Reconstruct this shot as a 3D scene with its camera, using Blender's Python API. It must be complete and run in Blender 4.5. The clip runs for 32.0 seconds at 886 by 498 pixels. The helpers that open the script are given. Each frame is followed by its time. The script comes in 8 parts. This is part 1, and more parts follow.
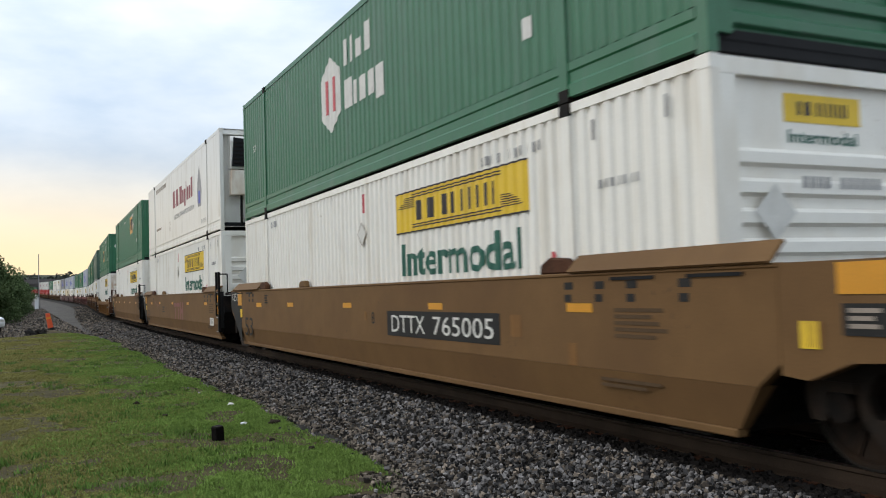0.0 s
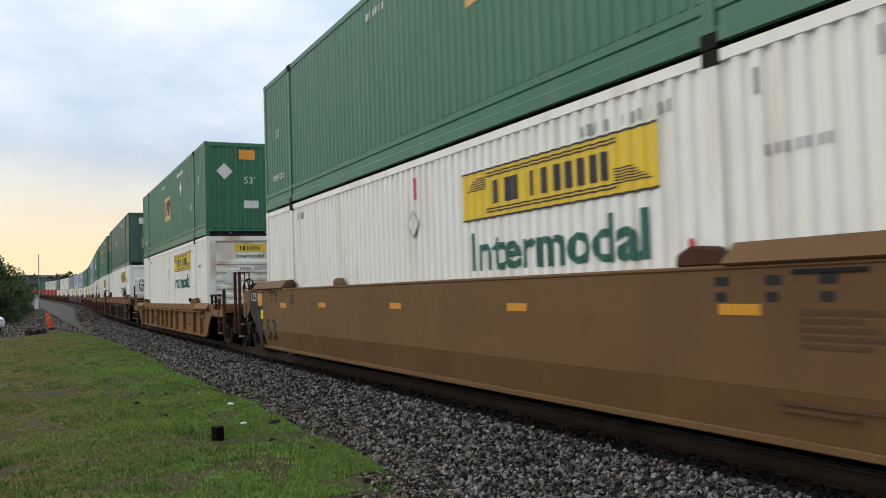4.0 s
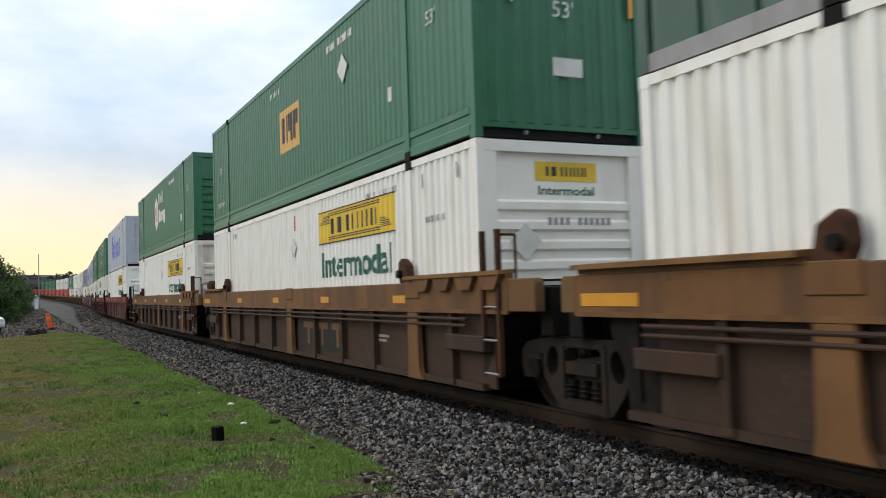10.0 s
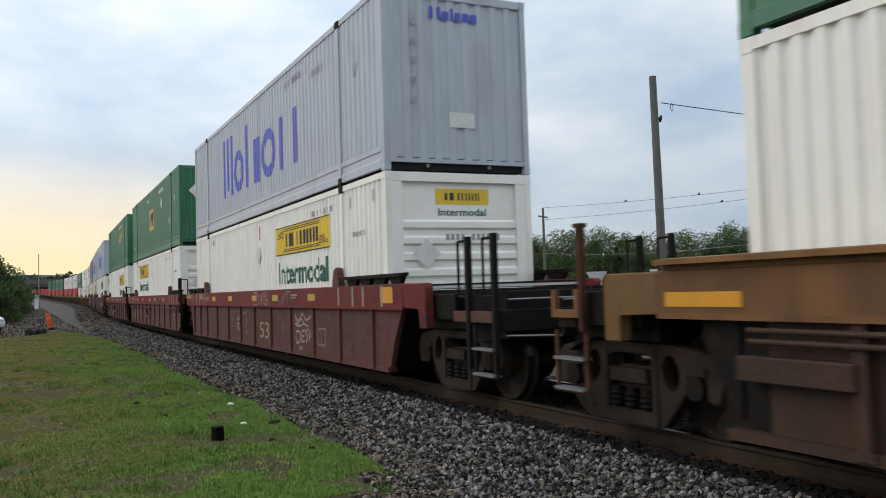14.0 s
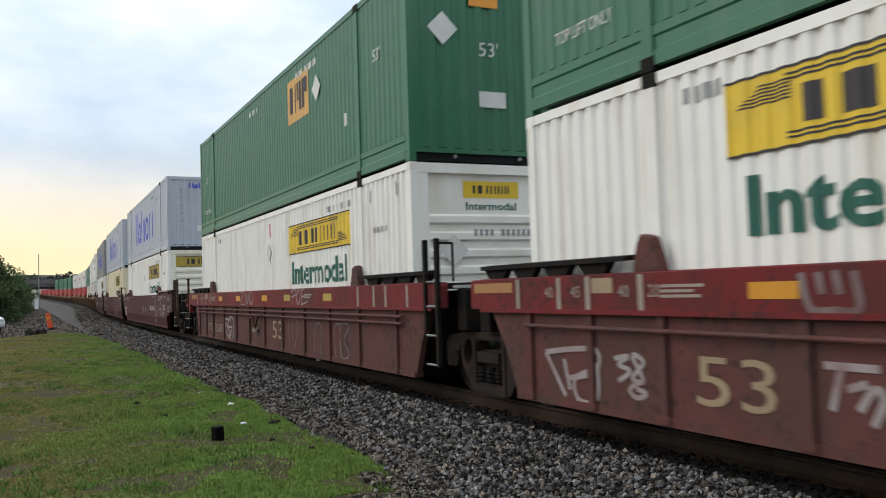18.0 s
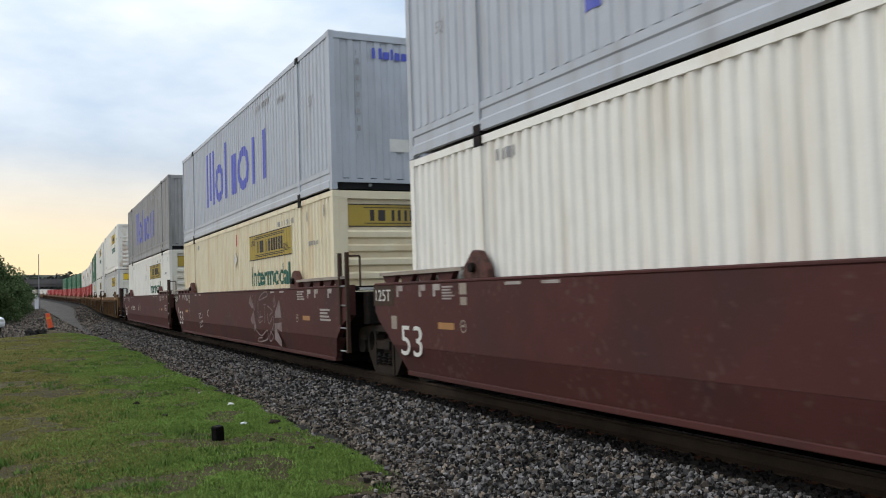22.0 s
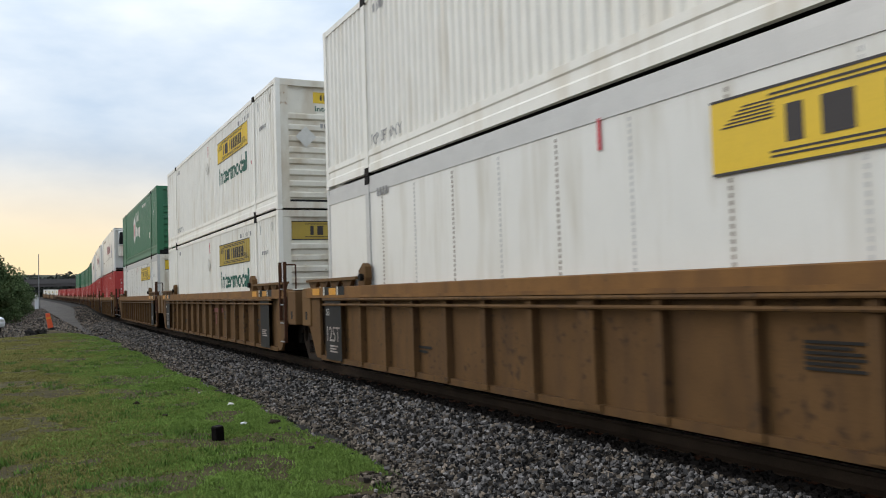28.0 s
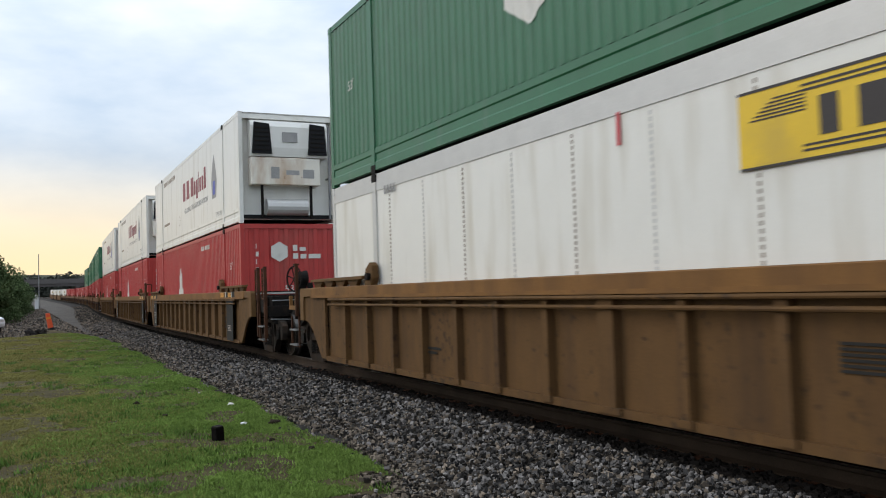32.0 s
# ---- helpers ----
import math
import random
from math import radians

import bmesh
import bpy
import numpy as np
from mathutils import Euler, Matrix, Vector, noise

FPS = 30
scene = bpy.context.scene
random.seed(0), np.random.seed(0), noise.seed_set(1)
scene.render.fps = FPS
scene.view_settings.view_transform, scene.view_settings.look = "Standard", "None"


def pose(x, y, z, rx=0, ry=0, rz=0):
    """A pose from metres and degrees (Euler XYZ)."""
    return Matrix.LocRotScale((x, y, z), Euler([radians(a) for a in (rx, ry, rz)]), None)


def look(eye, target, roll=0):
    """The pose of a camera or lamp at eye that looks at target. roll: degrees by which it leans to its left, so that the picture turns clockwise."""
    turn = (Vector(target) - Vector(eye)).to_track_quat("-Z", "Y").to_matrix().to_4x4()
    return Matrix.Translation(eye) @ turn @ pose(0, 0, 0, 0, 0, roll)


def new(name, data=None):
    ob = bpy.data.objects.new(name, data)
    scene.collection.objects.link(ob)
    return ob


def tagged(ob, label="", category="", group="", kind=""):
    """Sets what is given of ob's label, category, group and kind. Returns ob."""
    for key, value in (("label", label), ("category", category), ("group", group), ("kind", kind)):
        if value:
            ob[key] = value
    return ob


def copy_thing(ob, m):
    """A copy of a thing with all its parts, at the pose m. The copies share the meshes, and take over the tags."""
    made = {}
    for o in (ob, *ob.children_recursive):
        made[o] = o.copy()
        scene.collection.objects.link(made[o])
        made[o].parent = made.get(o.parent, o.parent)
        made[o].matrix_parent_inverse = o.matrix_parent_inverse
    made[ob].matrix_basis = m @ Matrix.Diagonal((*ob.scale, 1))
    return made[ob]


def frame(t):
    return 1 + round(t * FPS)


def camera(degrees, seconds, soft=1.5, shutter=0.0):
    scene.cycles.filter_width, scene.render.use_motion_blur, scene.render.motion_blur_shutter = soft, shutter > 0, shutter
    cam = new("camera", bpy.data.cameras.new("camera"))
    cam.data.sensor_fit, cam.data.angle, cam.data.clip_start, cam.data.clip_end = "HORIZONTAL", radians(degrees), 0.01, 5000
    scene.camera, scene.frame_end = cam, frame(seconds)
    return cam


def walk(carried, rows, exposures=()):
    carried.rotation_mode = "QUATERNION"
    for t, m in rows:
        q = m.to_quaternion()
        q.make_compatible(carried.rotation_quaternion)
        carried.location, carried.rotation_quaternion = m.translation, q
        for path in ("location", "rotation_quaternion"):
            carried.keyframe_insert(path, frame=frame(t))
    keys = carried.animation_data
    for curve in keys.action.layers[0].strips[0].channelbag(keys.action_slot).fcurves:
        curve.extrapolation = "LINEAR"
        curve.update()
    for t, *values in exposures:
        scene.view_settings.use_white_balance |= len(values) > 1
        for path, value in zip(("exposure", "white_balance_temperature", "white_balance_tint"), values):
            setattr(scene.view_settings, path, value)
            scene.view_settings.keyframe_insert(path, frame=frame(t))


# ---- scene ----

# ======== camera: stands still on a tripod beside the line ========
cam = camera(54.7, 32.0, soft=1.0, shutter=0.2)
EYE = pose(-6.243, 0.0, 1.409, 92.645, 1.823, -25.96)
LIGHT = ((0, 0.18), (1, 0.04), (2, 0.15), (3, 0.06), (6, 0.13), (7, 0.02), (8, 0.12), (10, 0.21), (12, 0.23), (13, 0.17), (14, 0.10), (15, 0.16), (18, 0.20), (19, 0.29), (20, 0.15), (21, 0.22),
         (22, 0.12), (23, 0.24), (24, 0.12), (25, 0.27), (26, 0.07), (29, 0.10), (30, 0.12), (31, 0.13), (32, 0.14))     # the clip's own automatic exposure
walk(cam, [(0.0, EYE), (32.0, EYE)], exposures=[(float(t), e, 6710, 10) for t, e in LIGHT])

# ======== sky, sun ========
SUN_EL, SUN_AZ = radians(34), radians(-62)      # azimuth from +y towards +x
world = bpy.data.worlds.new("evening_sky")
scene.world = world
world.use_nodes = True
wn, wl = world.node_tree.nodes, world.node_tree.links
wn.clear()


def wnode(kind, **values):
    n = wn.new(kind)
    for k, v in values.items():
        n.inputs[k].default_value = v
    return n


w_out, w_bg = wn.new("ShaderNodeOutputWorld"), wn.new("ShaderNodeBackground")
w_sky = wn.new("ShaderNodeTexSky")
w_sky.sky_type, w_sky.sun_disc = "NISHITA", False
w_sky.sun_elevation, w_sky.sun_rotation = SUN_EL, SUN_AZ
w_sky.air_density, w_sky.dust_density, w_sky.ozone_density = 1.0, 2.5, 1.5
w_dim = wn.new("ShaderNodeMix")
w_dim.data_type, w_dim.blend_type = "RGBA", "MULTIPLY"
w_dim.inputs["Factor"].default_value = 1.0
w_dim.inputs["B"].default_value = (0.085, 0.085, 0.085, 1)
wl.new(w_sky.outputs[0], w_dim.inputs["A"])
w_co = wn.new("ShaderNodeTexCoord")
w_map = wn.new("ShaderNodeMapping")
w_map.inputs["Scale"].default_value = (1.0, 1.0, 2.6)
w_map.inputs["Rotation"].default_value = (0.1, 0.25, 0.6)
wl.new(w_co.outputs["Generated"], w_map.inputs[0])
w_noise = wn.new("ShaderNodeTexNoise")
w_noise.inputs["Scale"].default_value, w_noise.inputs["Detail"].default_value = 3.1, 6
w_noise.inputs["Roughness"].default_value = 0.52
wl.new(w_map.outputs[0], w_noise.inputs["Vector"])
w_ramp = wn.new("ShaderNodeValToRGB")           # grey-blue undersides to bright gaps
w_ramp.color_ramp.elements[0].position, w_ramp.color_ramp.elements[0].color = 0.36, (0.43, 0.555, 0.72, 1)
w_ramp.color_ramp.elements[1].position, w_ramp.color_ramp.elements[1].color = 0.66, (0.77, 0.83, 0.89, 1)
wl.new(w_noise.outputs["Fac"], w_ramp.inputs[0])
w_sep = wn.new("ShaderNodeSeparateXYZ")          # an overcast sky is brighter towards the zenith
wl.new(w_co.outputs["Generated"], w_sep.inputs[0])
w_zen = wn.new("ShaderNodeMapRange")
w_zen.inputs["From Min"].default_value, w_zen.inputs["From Max"].default_value = 0.0, 1.0
w_zen.inputs["To Min"].default_value, w_zen.inputs["To Max"].default_value = 1.05, 2.1
wl.new(w_sep.outputs["Z"], w_zen.inputs["Value"])
w_over = wn.new("ShaderNodeVectorMath")
w_over.operation = "SCALE"
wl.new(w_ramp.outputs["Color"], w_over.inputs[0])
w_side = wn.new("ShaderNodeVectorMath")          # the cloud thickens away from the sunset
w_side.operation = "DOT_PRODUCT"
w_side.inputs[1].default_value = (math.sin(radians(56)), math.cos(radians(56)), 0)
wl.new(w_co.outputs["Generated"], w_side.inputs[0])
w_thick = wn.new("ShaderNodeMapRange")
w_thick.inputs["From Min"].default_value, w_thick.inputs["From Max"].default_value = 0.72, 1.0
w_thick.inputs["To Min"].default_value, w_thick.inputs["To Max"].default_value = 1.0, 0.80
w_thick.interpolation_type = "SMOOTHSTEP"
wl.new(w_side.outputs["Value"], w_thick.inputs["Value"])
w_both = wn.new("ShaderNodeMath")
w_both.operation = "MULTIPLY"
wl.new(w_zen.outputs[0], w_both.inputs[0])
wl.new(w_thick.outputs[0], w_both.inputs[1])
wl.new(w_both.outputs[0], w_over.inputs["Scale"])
w_mix = wn.new("ShaderNodeMix")                 # overcast layer over the clear sky
w_mix.data_type = "RGBA"
w_mix.inputs["Factor"].default_value = 0.86
wl.new(w_dim.outputs["Result"], w_mix.inputs["A"])
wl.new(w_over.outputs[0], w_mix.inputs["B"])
# low warm evening band towards the sunset, along the line
w_xyz = wn.new("ShaderNodeSeparateXYZ")
wl.new(w_co.outputs["Generated"], w_xyz.inputs[0])
w_el = wn.new("ShaderNodeMapRange")
w_el.inputs["From Min"].default_value, w_el.inputs["From Max"].default_value = 0.20, 0.0
w_el.interpolation_type = "SMOOTHSTEP"
wl.new(w_xyz.outputs["Z"], w_el.inputs["Value"])
w_dot = wn.new("ShaderNodeVectorMath")
w_dot.operation = "DOT_PRODUCT"
w_dot.inputs[1].default_value = (math.sin(radians(-9)), math.cos(radians(-9)), 0)
wl.new(w_co.outputs["Generated"], w_dot.inputs[0])
w_az = wn.new("ShaderNodeMapRange")
w_az.inputs["From Min"].default_value, w_az.inputs["From Max"].default_value = 0.80, 1.0
w_az.interpolation_type = "SMOOTHSTEP"
wl.new(w_dot.outputs["Value"], w_az.inputs["Value"])
w_mul = wn.new("ShaderNodeMath")
w_mul.operation = "MULTIPLY"
wl.new(w_el.outputs[0], w_mul.inputs[0])
wl.new(w_az.outputs[0], w_mul.inputs[1])
w_glow = wn.new("ShaderNodeMix")
w_glow.data_type = "RGBA"
w_glow.inputs["B"].default_value = (1.06, 0.84, 0.50, 1)
wl.new(w_mul.outputs[0], w_glow.inputs["Factor"])
wl.new(w_mix.outputs["Result"], w_glow.inputs["A"])
wl.new(w_glow.outputs["Result"], w_bg.inputs["Color"])
w_bg.inputs["Strength"].default_value = 1.0
wl.new(w_bg.outputs[0], w_out.inputs[0])

sun = new("sun", bpy.data.lights.new("sun", "SUN"))
sun.data.energy, sun.data.angle, sun.data.color = 0.8, radians(45), (1.0, 0.92, 0.80)
sun.matrix_basis = look((math.sin(SUN_AZ) * math.cos(SUN_EL) * 50, math.cos(SUN_AZ) * math.cos(SUN_EL) * 50, math.sin(SUN_EL) * 50), (0, 0, 0))

# ======== materials ========
def material(name, color, rough=0.6, metal=0.0, vary=0.25, scale=3.0, fine=60.0, bump=0.15, dist=0.004, dirt=None, dirt_amount=0.3,
             streak=False, spec=0.5, island=False, dirt_scale=1.3, spread=(0.45, 1.55), power=1.0, wear=None, wear_at=0.63):
    """Painted or natural surface: two scales of tone, an optional dirt colour in blotches or vertical streaks, fine relief."""
    m = bpy.data.materials.new(name)
    m.use_nodes = True
    n, l = m.node_tree.nodes, m.node_tree.links
    b = n["Principled BSDF"]
    b.inputs["Roughness"].default_value, b.inputs["Metallic"].default_value = rough, metal
    b.inputs["Specular IOR Level"].default_value = spec
    co, info = n.new("ShaderNodeTexCoord"), n.new("ShaderNodeObjectInfo")
    off = n.new("ShaderNodeVectorMath")
    off.operation = "ADD"
    shift = n.new("ShaderNodeMath")
    shift.operation = "MULTIPLY"
    shift.inputs[1].default_value = 37.0
    l.new(info.outputs["Random"], shift.inputs[0])
    l.new(co.outputs["Object"], off.inputs[0])
    l.new(shift.outputs[0], off.inputs[1])

    def tex(s, detail=4, stretch=None):
        t = n.new("ShaderNodeTexNoise")
        t.inputs["Scale"].default_value, t.inputs["Detail"].default_value = s, detail
        if stretch:
            mp = n.new("ShaderNodeMapping")
            mp.inputs["Scale"].default_value = stretch
            l.new(off.outputs[0], mp.inputs[0])
            l.new(mp.outputs[0], t.inputs["Vector"])
        else:
            l.new(off.outputs[0], t.inputs["Vector"])
        return t
    big, small = tex(scale), tex(fine, 3)
    add = n.new("ShaderNodeMath")
    add.operation = "ADD"
    l.new(big.outputs["Fac"], add.inputs[0])
    l.new(small.outputs["Fac"], add.inputs[1])
    rng = n.new("ShaderNodeMapRange")
    rng.inputs["From Min"].default_value, rng.inputs["From Max"].default_value = 0.65, 1.35
    rng.inputs["To Min"].default_value, rng.inputs["To Max"].default_value = 1 - vary, 1 + vary
    l.new(add.outputs[0], rng.inputs["Value"])
    mul = n.new("ShaderNodeVectorMath")
    mul.operation = "SCALE"
    mul.inputs[0].default_value = color
    l.new(rng.outputs[0], mul.inputs["Scale"])
    last = mul.outputs[0]
    if island:
        g = n.new("ShaderNodeNewGeometry")
        r2 = n.new("ShaderNodeMapRange")
        r2.inputs["To Min"].default_value, r2.inputs["To Max"].default_value = spread
        pw = n.new("ShaderNodeMath")
        pw.operation = "POWER"
        pw.inputs[1].default_value = power
        l.new(g.outputs["Random Per Island"], pw.inputs[0])
        l.new(pw.outputs[0], r2.inputs["Value"])
        m2 = n.new("ShaderNodeVectorMath")
        m2.operation = "SCALE"
        l.new(last, m2.inputs[0])
        l.new(r2.outputs[0], m2.inputs["Scale"])
        last = m2.outputs[0]
    if dirt:
        d = tex(dirt_scale, 5, (1, 2.5, 0.35) if streak else None)
        dr = n.new("ShaderNodeMapRange")
        dr.inputs["From Min"].default_value, dr.inputs["From Max"].default_value = 0.62 - 0.35 * dirt_amount, 0.86 - 0.2 * dirt_amount
        l.new(d.outputs["Fac"], dr.inputs["Value"])
        mx = n.new("ShaderNodeMix")
        mx.data_type = "RGBA"
        mx.inputs["B"].default_value = (*dirt, 1)
        l.new(dr.outputs[0], mx.inputs["Factor"])
        l.new(last, mx.inputs["A"])
        last = mx.outputs["Result"]
    if wear:                                     # small chips and rust spots, denser in patches
        chips, where = tex(11.0, 6), tex(0.8, 3)
        both = n.new("ShaderNodeMath")
        both.operation = "MULTIPLY_ADD"
        both.inputs[1].default_value = 0.55
        l.new(where.outputs["Fac"], both.inputs[0])
        l.new(chips.outputs["Fac"], both.inputs[2])
        wr = n.new("ShaderNodeMapRange")
        wr.inputs["From Min"].default_value, wr.inputs["From Max"].default_value = wear_at + 0.22, wear_at + 0.32
        wr.inputs["To Max"].default_value = 0.75
        l.new(both.outputs[0], wr.inputs["Value"])
        wx = n.new("ShaderNodeMix")
        wx.data_type = "RGBA"
        wx.inputs["B"].default_value = (*wear, 1)
        l.new(wr.outputs[0], wx.inputs["Factor"])
        l.new(last, wx.inputs["A"])
        last = wx.outputs["Result"]
    l.new(last, b.inputs["Base Color"])
    if bump:
        bp = n.new("ShaderNodeBump")
        bp.inputs["Strength"].default_value, bp.inputs["Distance"].default_value = bump, dist
        l.new(small.outputs["Fac"], bp.inputs["Height"])
        l.new(bp.outputs[0], b.inputs["Normal"])
    return m


M = {}
GRIME = (0.16, 0.13, 0.10)
RUSTC = (0.20, 0.085, 0.035)
for key, col, kw in (
    ("green", (0.018, 0.125, 0.055), dict(rough=0.45, vary=0.14, dirt=(0.06, 0.14, 0.09), dirt_amount=0.25, streak=True)),
    ("green_dark", (0.018, 0.070, 0.041), dict(rough=0.5, vary=0.16, dirt=(0.07, 0.12, 0.09), dirt_amount=0.35, streak=True)),
    ("white", (0.80, 0.765, 0.69), dict(wear=(0.46, 0.38, 0.28), wear_at=0.82, rough=0.45, vary=0.05, dirt=(0.64, 0.57, 0.46), dirt_amount=0.28, streak=True)),
    ("white_smooth", (0.72, 0.70, 0.65), dict(rough=0.35, vary=0.03, dirt=(0.55, 0.51, 0.43), dirt_amount=0.32, streak=True)),
    ("cream", (0.72, 0.63, 0.44), dict(rough=0.5, vary=0.06, dirt=(0.60, 0.42, 0.22), dirt_amount=0.38, streak=True)),
    ("cream_light", (0.76, 0.71, 0.58), dict(rough=0.5, vary=0.05, dirt=(0.60, 0.48, 0.30), dirt_amount=0.26, streak=True)),
    ("grey", (0.405, 0.425, 0.46), dict(rough=0.45, vary=0.07, dirt=(0.32, 0.32, 0.33), dirt_amount=0.3, streak=True)),
    ("grey_dark", (0.27, 0.26, 0.25), dict(rough=0.55, vary=0.12, dirt=(0.15, 0.14, 0.12), dirt_amount=0.45, streak=True)),
    ("red", (0.42, 0.035, 0.03), dict(rough=0.45, vary=0.12, dirt=(0.30, 0.06, 0.045), dirt_amount=0.3, streak=True)),
    ("tan", (0.200, 0.098, 0.034), dict(wear=(0.085, 0.044, 0.022), wear_at=0.73, spec=0.12, rough=0.6, vary=0.16, dirt=(0.120, 0.062, 0.028), dirt_amount=0.5, dirt_scale=0.9, streak=True)),
    ("tan_dirty", (0.120, 0.064, 0.026), dict(wear=(0.045, 0.028, 0.018), wear_at=0.66, spec=0.12, rough=0.7, vary=0.2, dirt=(0.075, 0.042, 0.022), dirt_amount=0.45, streak=True)),
    ("tan_dull", (0.150, 0.082, 0.034), dict(wear=(0.085, 0.048, 0.026), wear_at=0.74, spec=0.12, rough=0.65, vary=0.13, dirt=(0.115, 0.062, 0.028), dirt_amount=0.45, dirt_scale=0.6)),
    ("well_brown", (0.058, 0.033, 0.022), dict(wear=(0.085, 0.050, 0.034), wear_at=0.70, spec=0.12, rough=0.7, vary=0.18, dirt=(0.040, 0.028, 0.022), dirt_amount=0.5, dirt_scale=0.8, streak=True)),
    ("well_red", (0.112, 0.044, 0.037), dict(wear=(0.045, 0.028, 0.022), wear_at=0.64, spec=0.12, rough=0.65, vary=0.2, dirt=(0.072, 0.046, 0.036), dirt_amount=0.55, dirt_scale=0.8, streak=True)),
    ("sill_red", (0.155, 0.021, 0.022), dict(wear=(0.05, 0.022, 0.018), spec=0.12, rough=0.55, vary=0.15, dirt=(0.070, 0.028, 0.022), dirt_amount=0.5)),
    ("oxide", (0.074, 0.026, 0.023), dict(wear=(0.10, 0.055, 0.048), wear_at=0.67, spec=0.12, rough=0.6, vary=0.13, dirt=(0.046, 0.026, 0.024), dirt_amount=0.4, dirt_scale=0.7)),
    ("char", (0.006, 0.005, 0.0045), dict(spec=0.05, rough=0.95, vary=0.4)),
    ("stencil_faded", (0.085, 0.052, 0.028), dict(spec=0.12, rough=0.7, vary=0.2)),
    ("black", (0.012, 0.012, 0.013), dict(spec=0.12, rough=0.6, vary=0.3)),
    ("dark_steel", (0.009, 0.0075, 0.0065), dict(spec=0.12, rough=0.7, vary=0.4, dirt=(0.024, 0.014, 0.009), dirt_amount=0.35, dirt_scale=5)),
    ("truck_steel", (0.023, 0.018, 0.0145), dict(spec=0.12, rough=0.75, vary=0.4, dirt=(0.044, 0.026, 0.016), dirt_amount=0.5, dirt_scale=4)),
    ("tread", (0.085, 0.078, 0.072), dict(rough=0.38, metal=1.0, vary=0.2)),
    ("rust", (0.070, 0.030, 0.016), dict(spec=0.12, rough=0.8, vary=0.35, dirt=(0.030, 0.017, 0.012), dirt_amount=0.4, dirt_scale=5)),
    ("galv", (0.22, 0.22, 0.22), dict(rough=0.5, metal=0.6, vary=0.2)),
    ("yellow", (0.72, 0.47, 0.02), dict(rough=0.5, vary=0.07, dirt=(0.45, 0.30, 0.05), dirt_amount=0.15)),
    ("yellow_dull", (0.40, 0.28, 0.04), dict(rough=0.55, vary=0.1, dirt=(0.30, 0.20, 0.05), dirt_amount=0.3)),
    ("ink", (0.028, 0.022, 0.022), dict(rough=0.6, vary=0.2)),
    ("ink_grey", (0.30, 0.29, 0.28), dict(rough=0.6, vary=0.2)),
    ("ink_green", (0.010, 0.095, 0.062), dict(rough=0.55, vary=0.15)),
    ("ink_blue", (0.055, 0.075, 0.42), dict(rough=0.5, vary=0.1)),
    ("ink_red", (0.50, 0.06, 0.07), dict(rough=0.5, vary=0.15)),
    ("ink_orange", (0.72, 0.27, 0.02), dict(rough=0.5, vary=0.1)),
    ("ink_white", (0.62, 0.60, 0.55), dict(rough=0.55, vary=0.1, dirt=(0.5, 0.48, 0.43), dirt_amount=0.25, dirt_scale=4)),
    ("ink_dull", (0.36, 0.32, 0.29), dict(spec=0.12, rough=0.6, vary=0.2, dirt=(0.2, 0.14, 0.12), dirt_amount=0.4, dirt_scale=5)),
    ("ink_worn", (0.30, 0.25, 0.205), dict(spec=0.12, rough=0.65, vary=0.2)),
    ("spray_white", (0.34, 0.30, 0.28), dict(spec=0.12, rough=0.7, vary=0.2, dirt=(0.22, 0.13, 0.12), dirt_amount=0.5, dirt_scale=3)),
    ("spray_pale", (0.22, 0.175, 0.165), dict(spec=0.12, rough=0.7, vary=0.2, dirt=(0.12, 0.06, 0.055), dirt_amount=0.6, dirt_scale=3)),
    ("spray_faint", (0.155, 0.105, 0.095), dict(spec=0.12, rough=0.7, vary=0.2, dirt=(0.10, 0.048, 0.043), dirt_amount=0.5, dirt_scale=3)),
    ("emblem_gold", (0.62, 0.33, 0.07), dict(rough=0.5, vary=0.12)),
    ("tan_worn", (0.165, 0.080, 0.032), dict(wear=(0.075, 0.042, 0.026), wear_at=0.72, spec=0.12, rough=0.6, vary=0.18, dirt=(0.088, 0.048, 0.028), dirt_amount=0.55, dirt_scale=0.9, streak=True)),
    ("ink_maroon", (0.27, 0.065, 0.075), dict(rough=0.6, vary=0.15)),
    ("trailer_red", (0.26, 0.075, 0.07), dict(rough=0.5, vary=0.1)),
    ("roof_pale", (0.62, 0.60, 0.57), dict(rough=0.6, vary=0.08)),
    ("white_rusty", (0.74, 0.69, 0.60), dict(rough=0.5, vary=0.05, dirt=(0.40, 0.21, 0.085), dirt_amount=0.40, dirt_scale=2.0, streak=True, wear=(0.26, 0.115, 0.045), wear_at=0.72)),
    # base darkened for the shaded box ends; streaks and chips are real rust
    ("white_grimy_shaded", (0.68, 0.635, 0.54), dict(rough=0.5, vary=0.06, dirt=(0.44, 0.33, 0.20), dirt_amount=0.40, dirt_scale=2.0, streak=True, wear=(0.30, 0.16, 0.075), wear_at=0.76)),
    ("ink_red_faded", (0.17, 0.040, 0.036), dict(rough=0.6, vary=0.15)),
    ("ink_orange_worn", (0.34, 0.16, 0.05), dict(rough=0.6, vary=0.15)),
    ("ink_cream", (0.30, 0.215, 0.125), dict(rough=0.6, vary=0.15)),
    ("reflector", (0.58, 0.25, 0.012), dict(rough=0.35, vary=0.12)),
    ("plate_dark", (0.024, 0.023, 0.022), dict(spec=0.12, rough=0.6, vary=0.25)),
    ("alu", (0.52, 0.51, 0.49), dict(rough=0.45, metal=0.3, vary=0.08)),
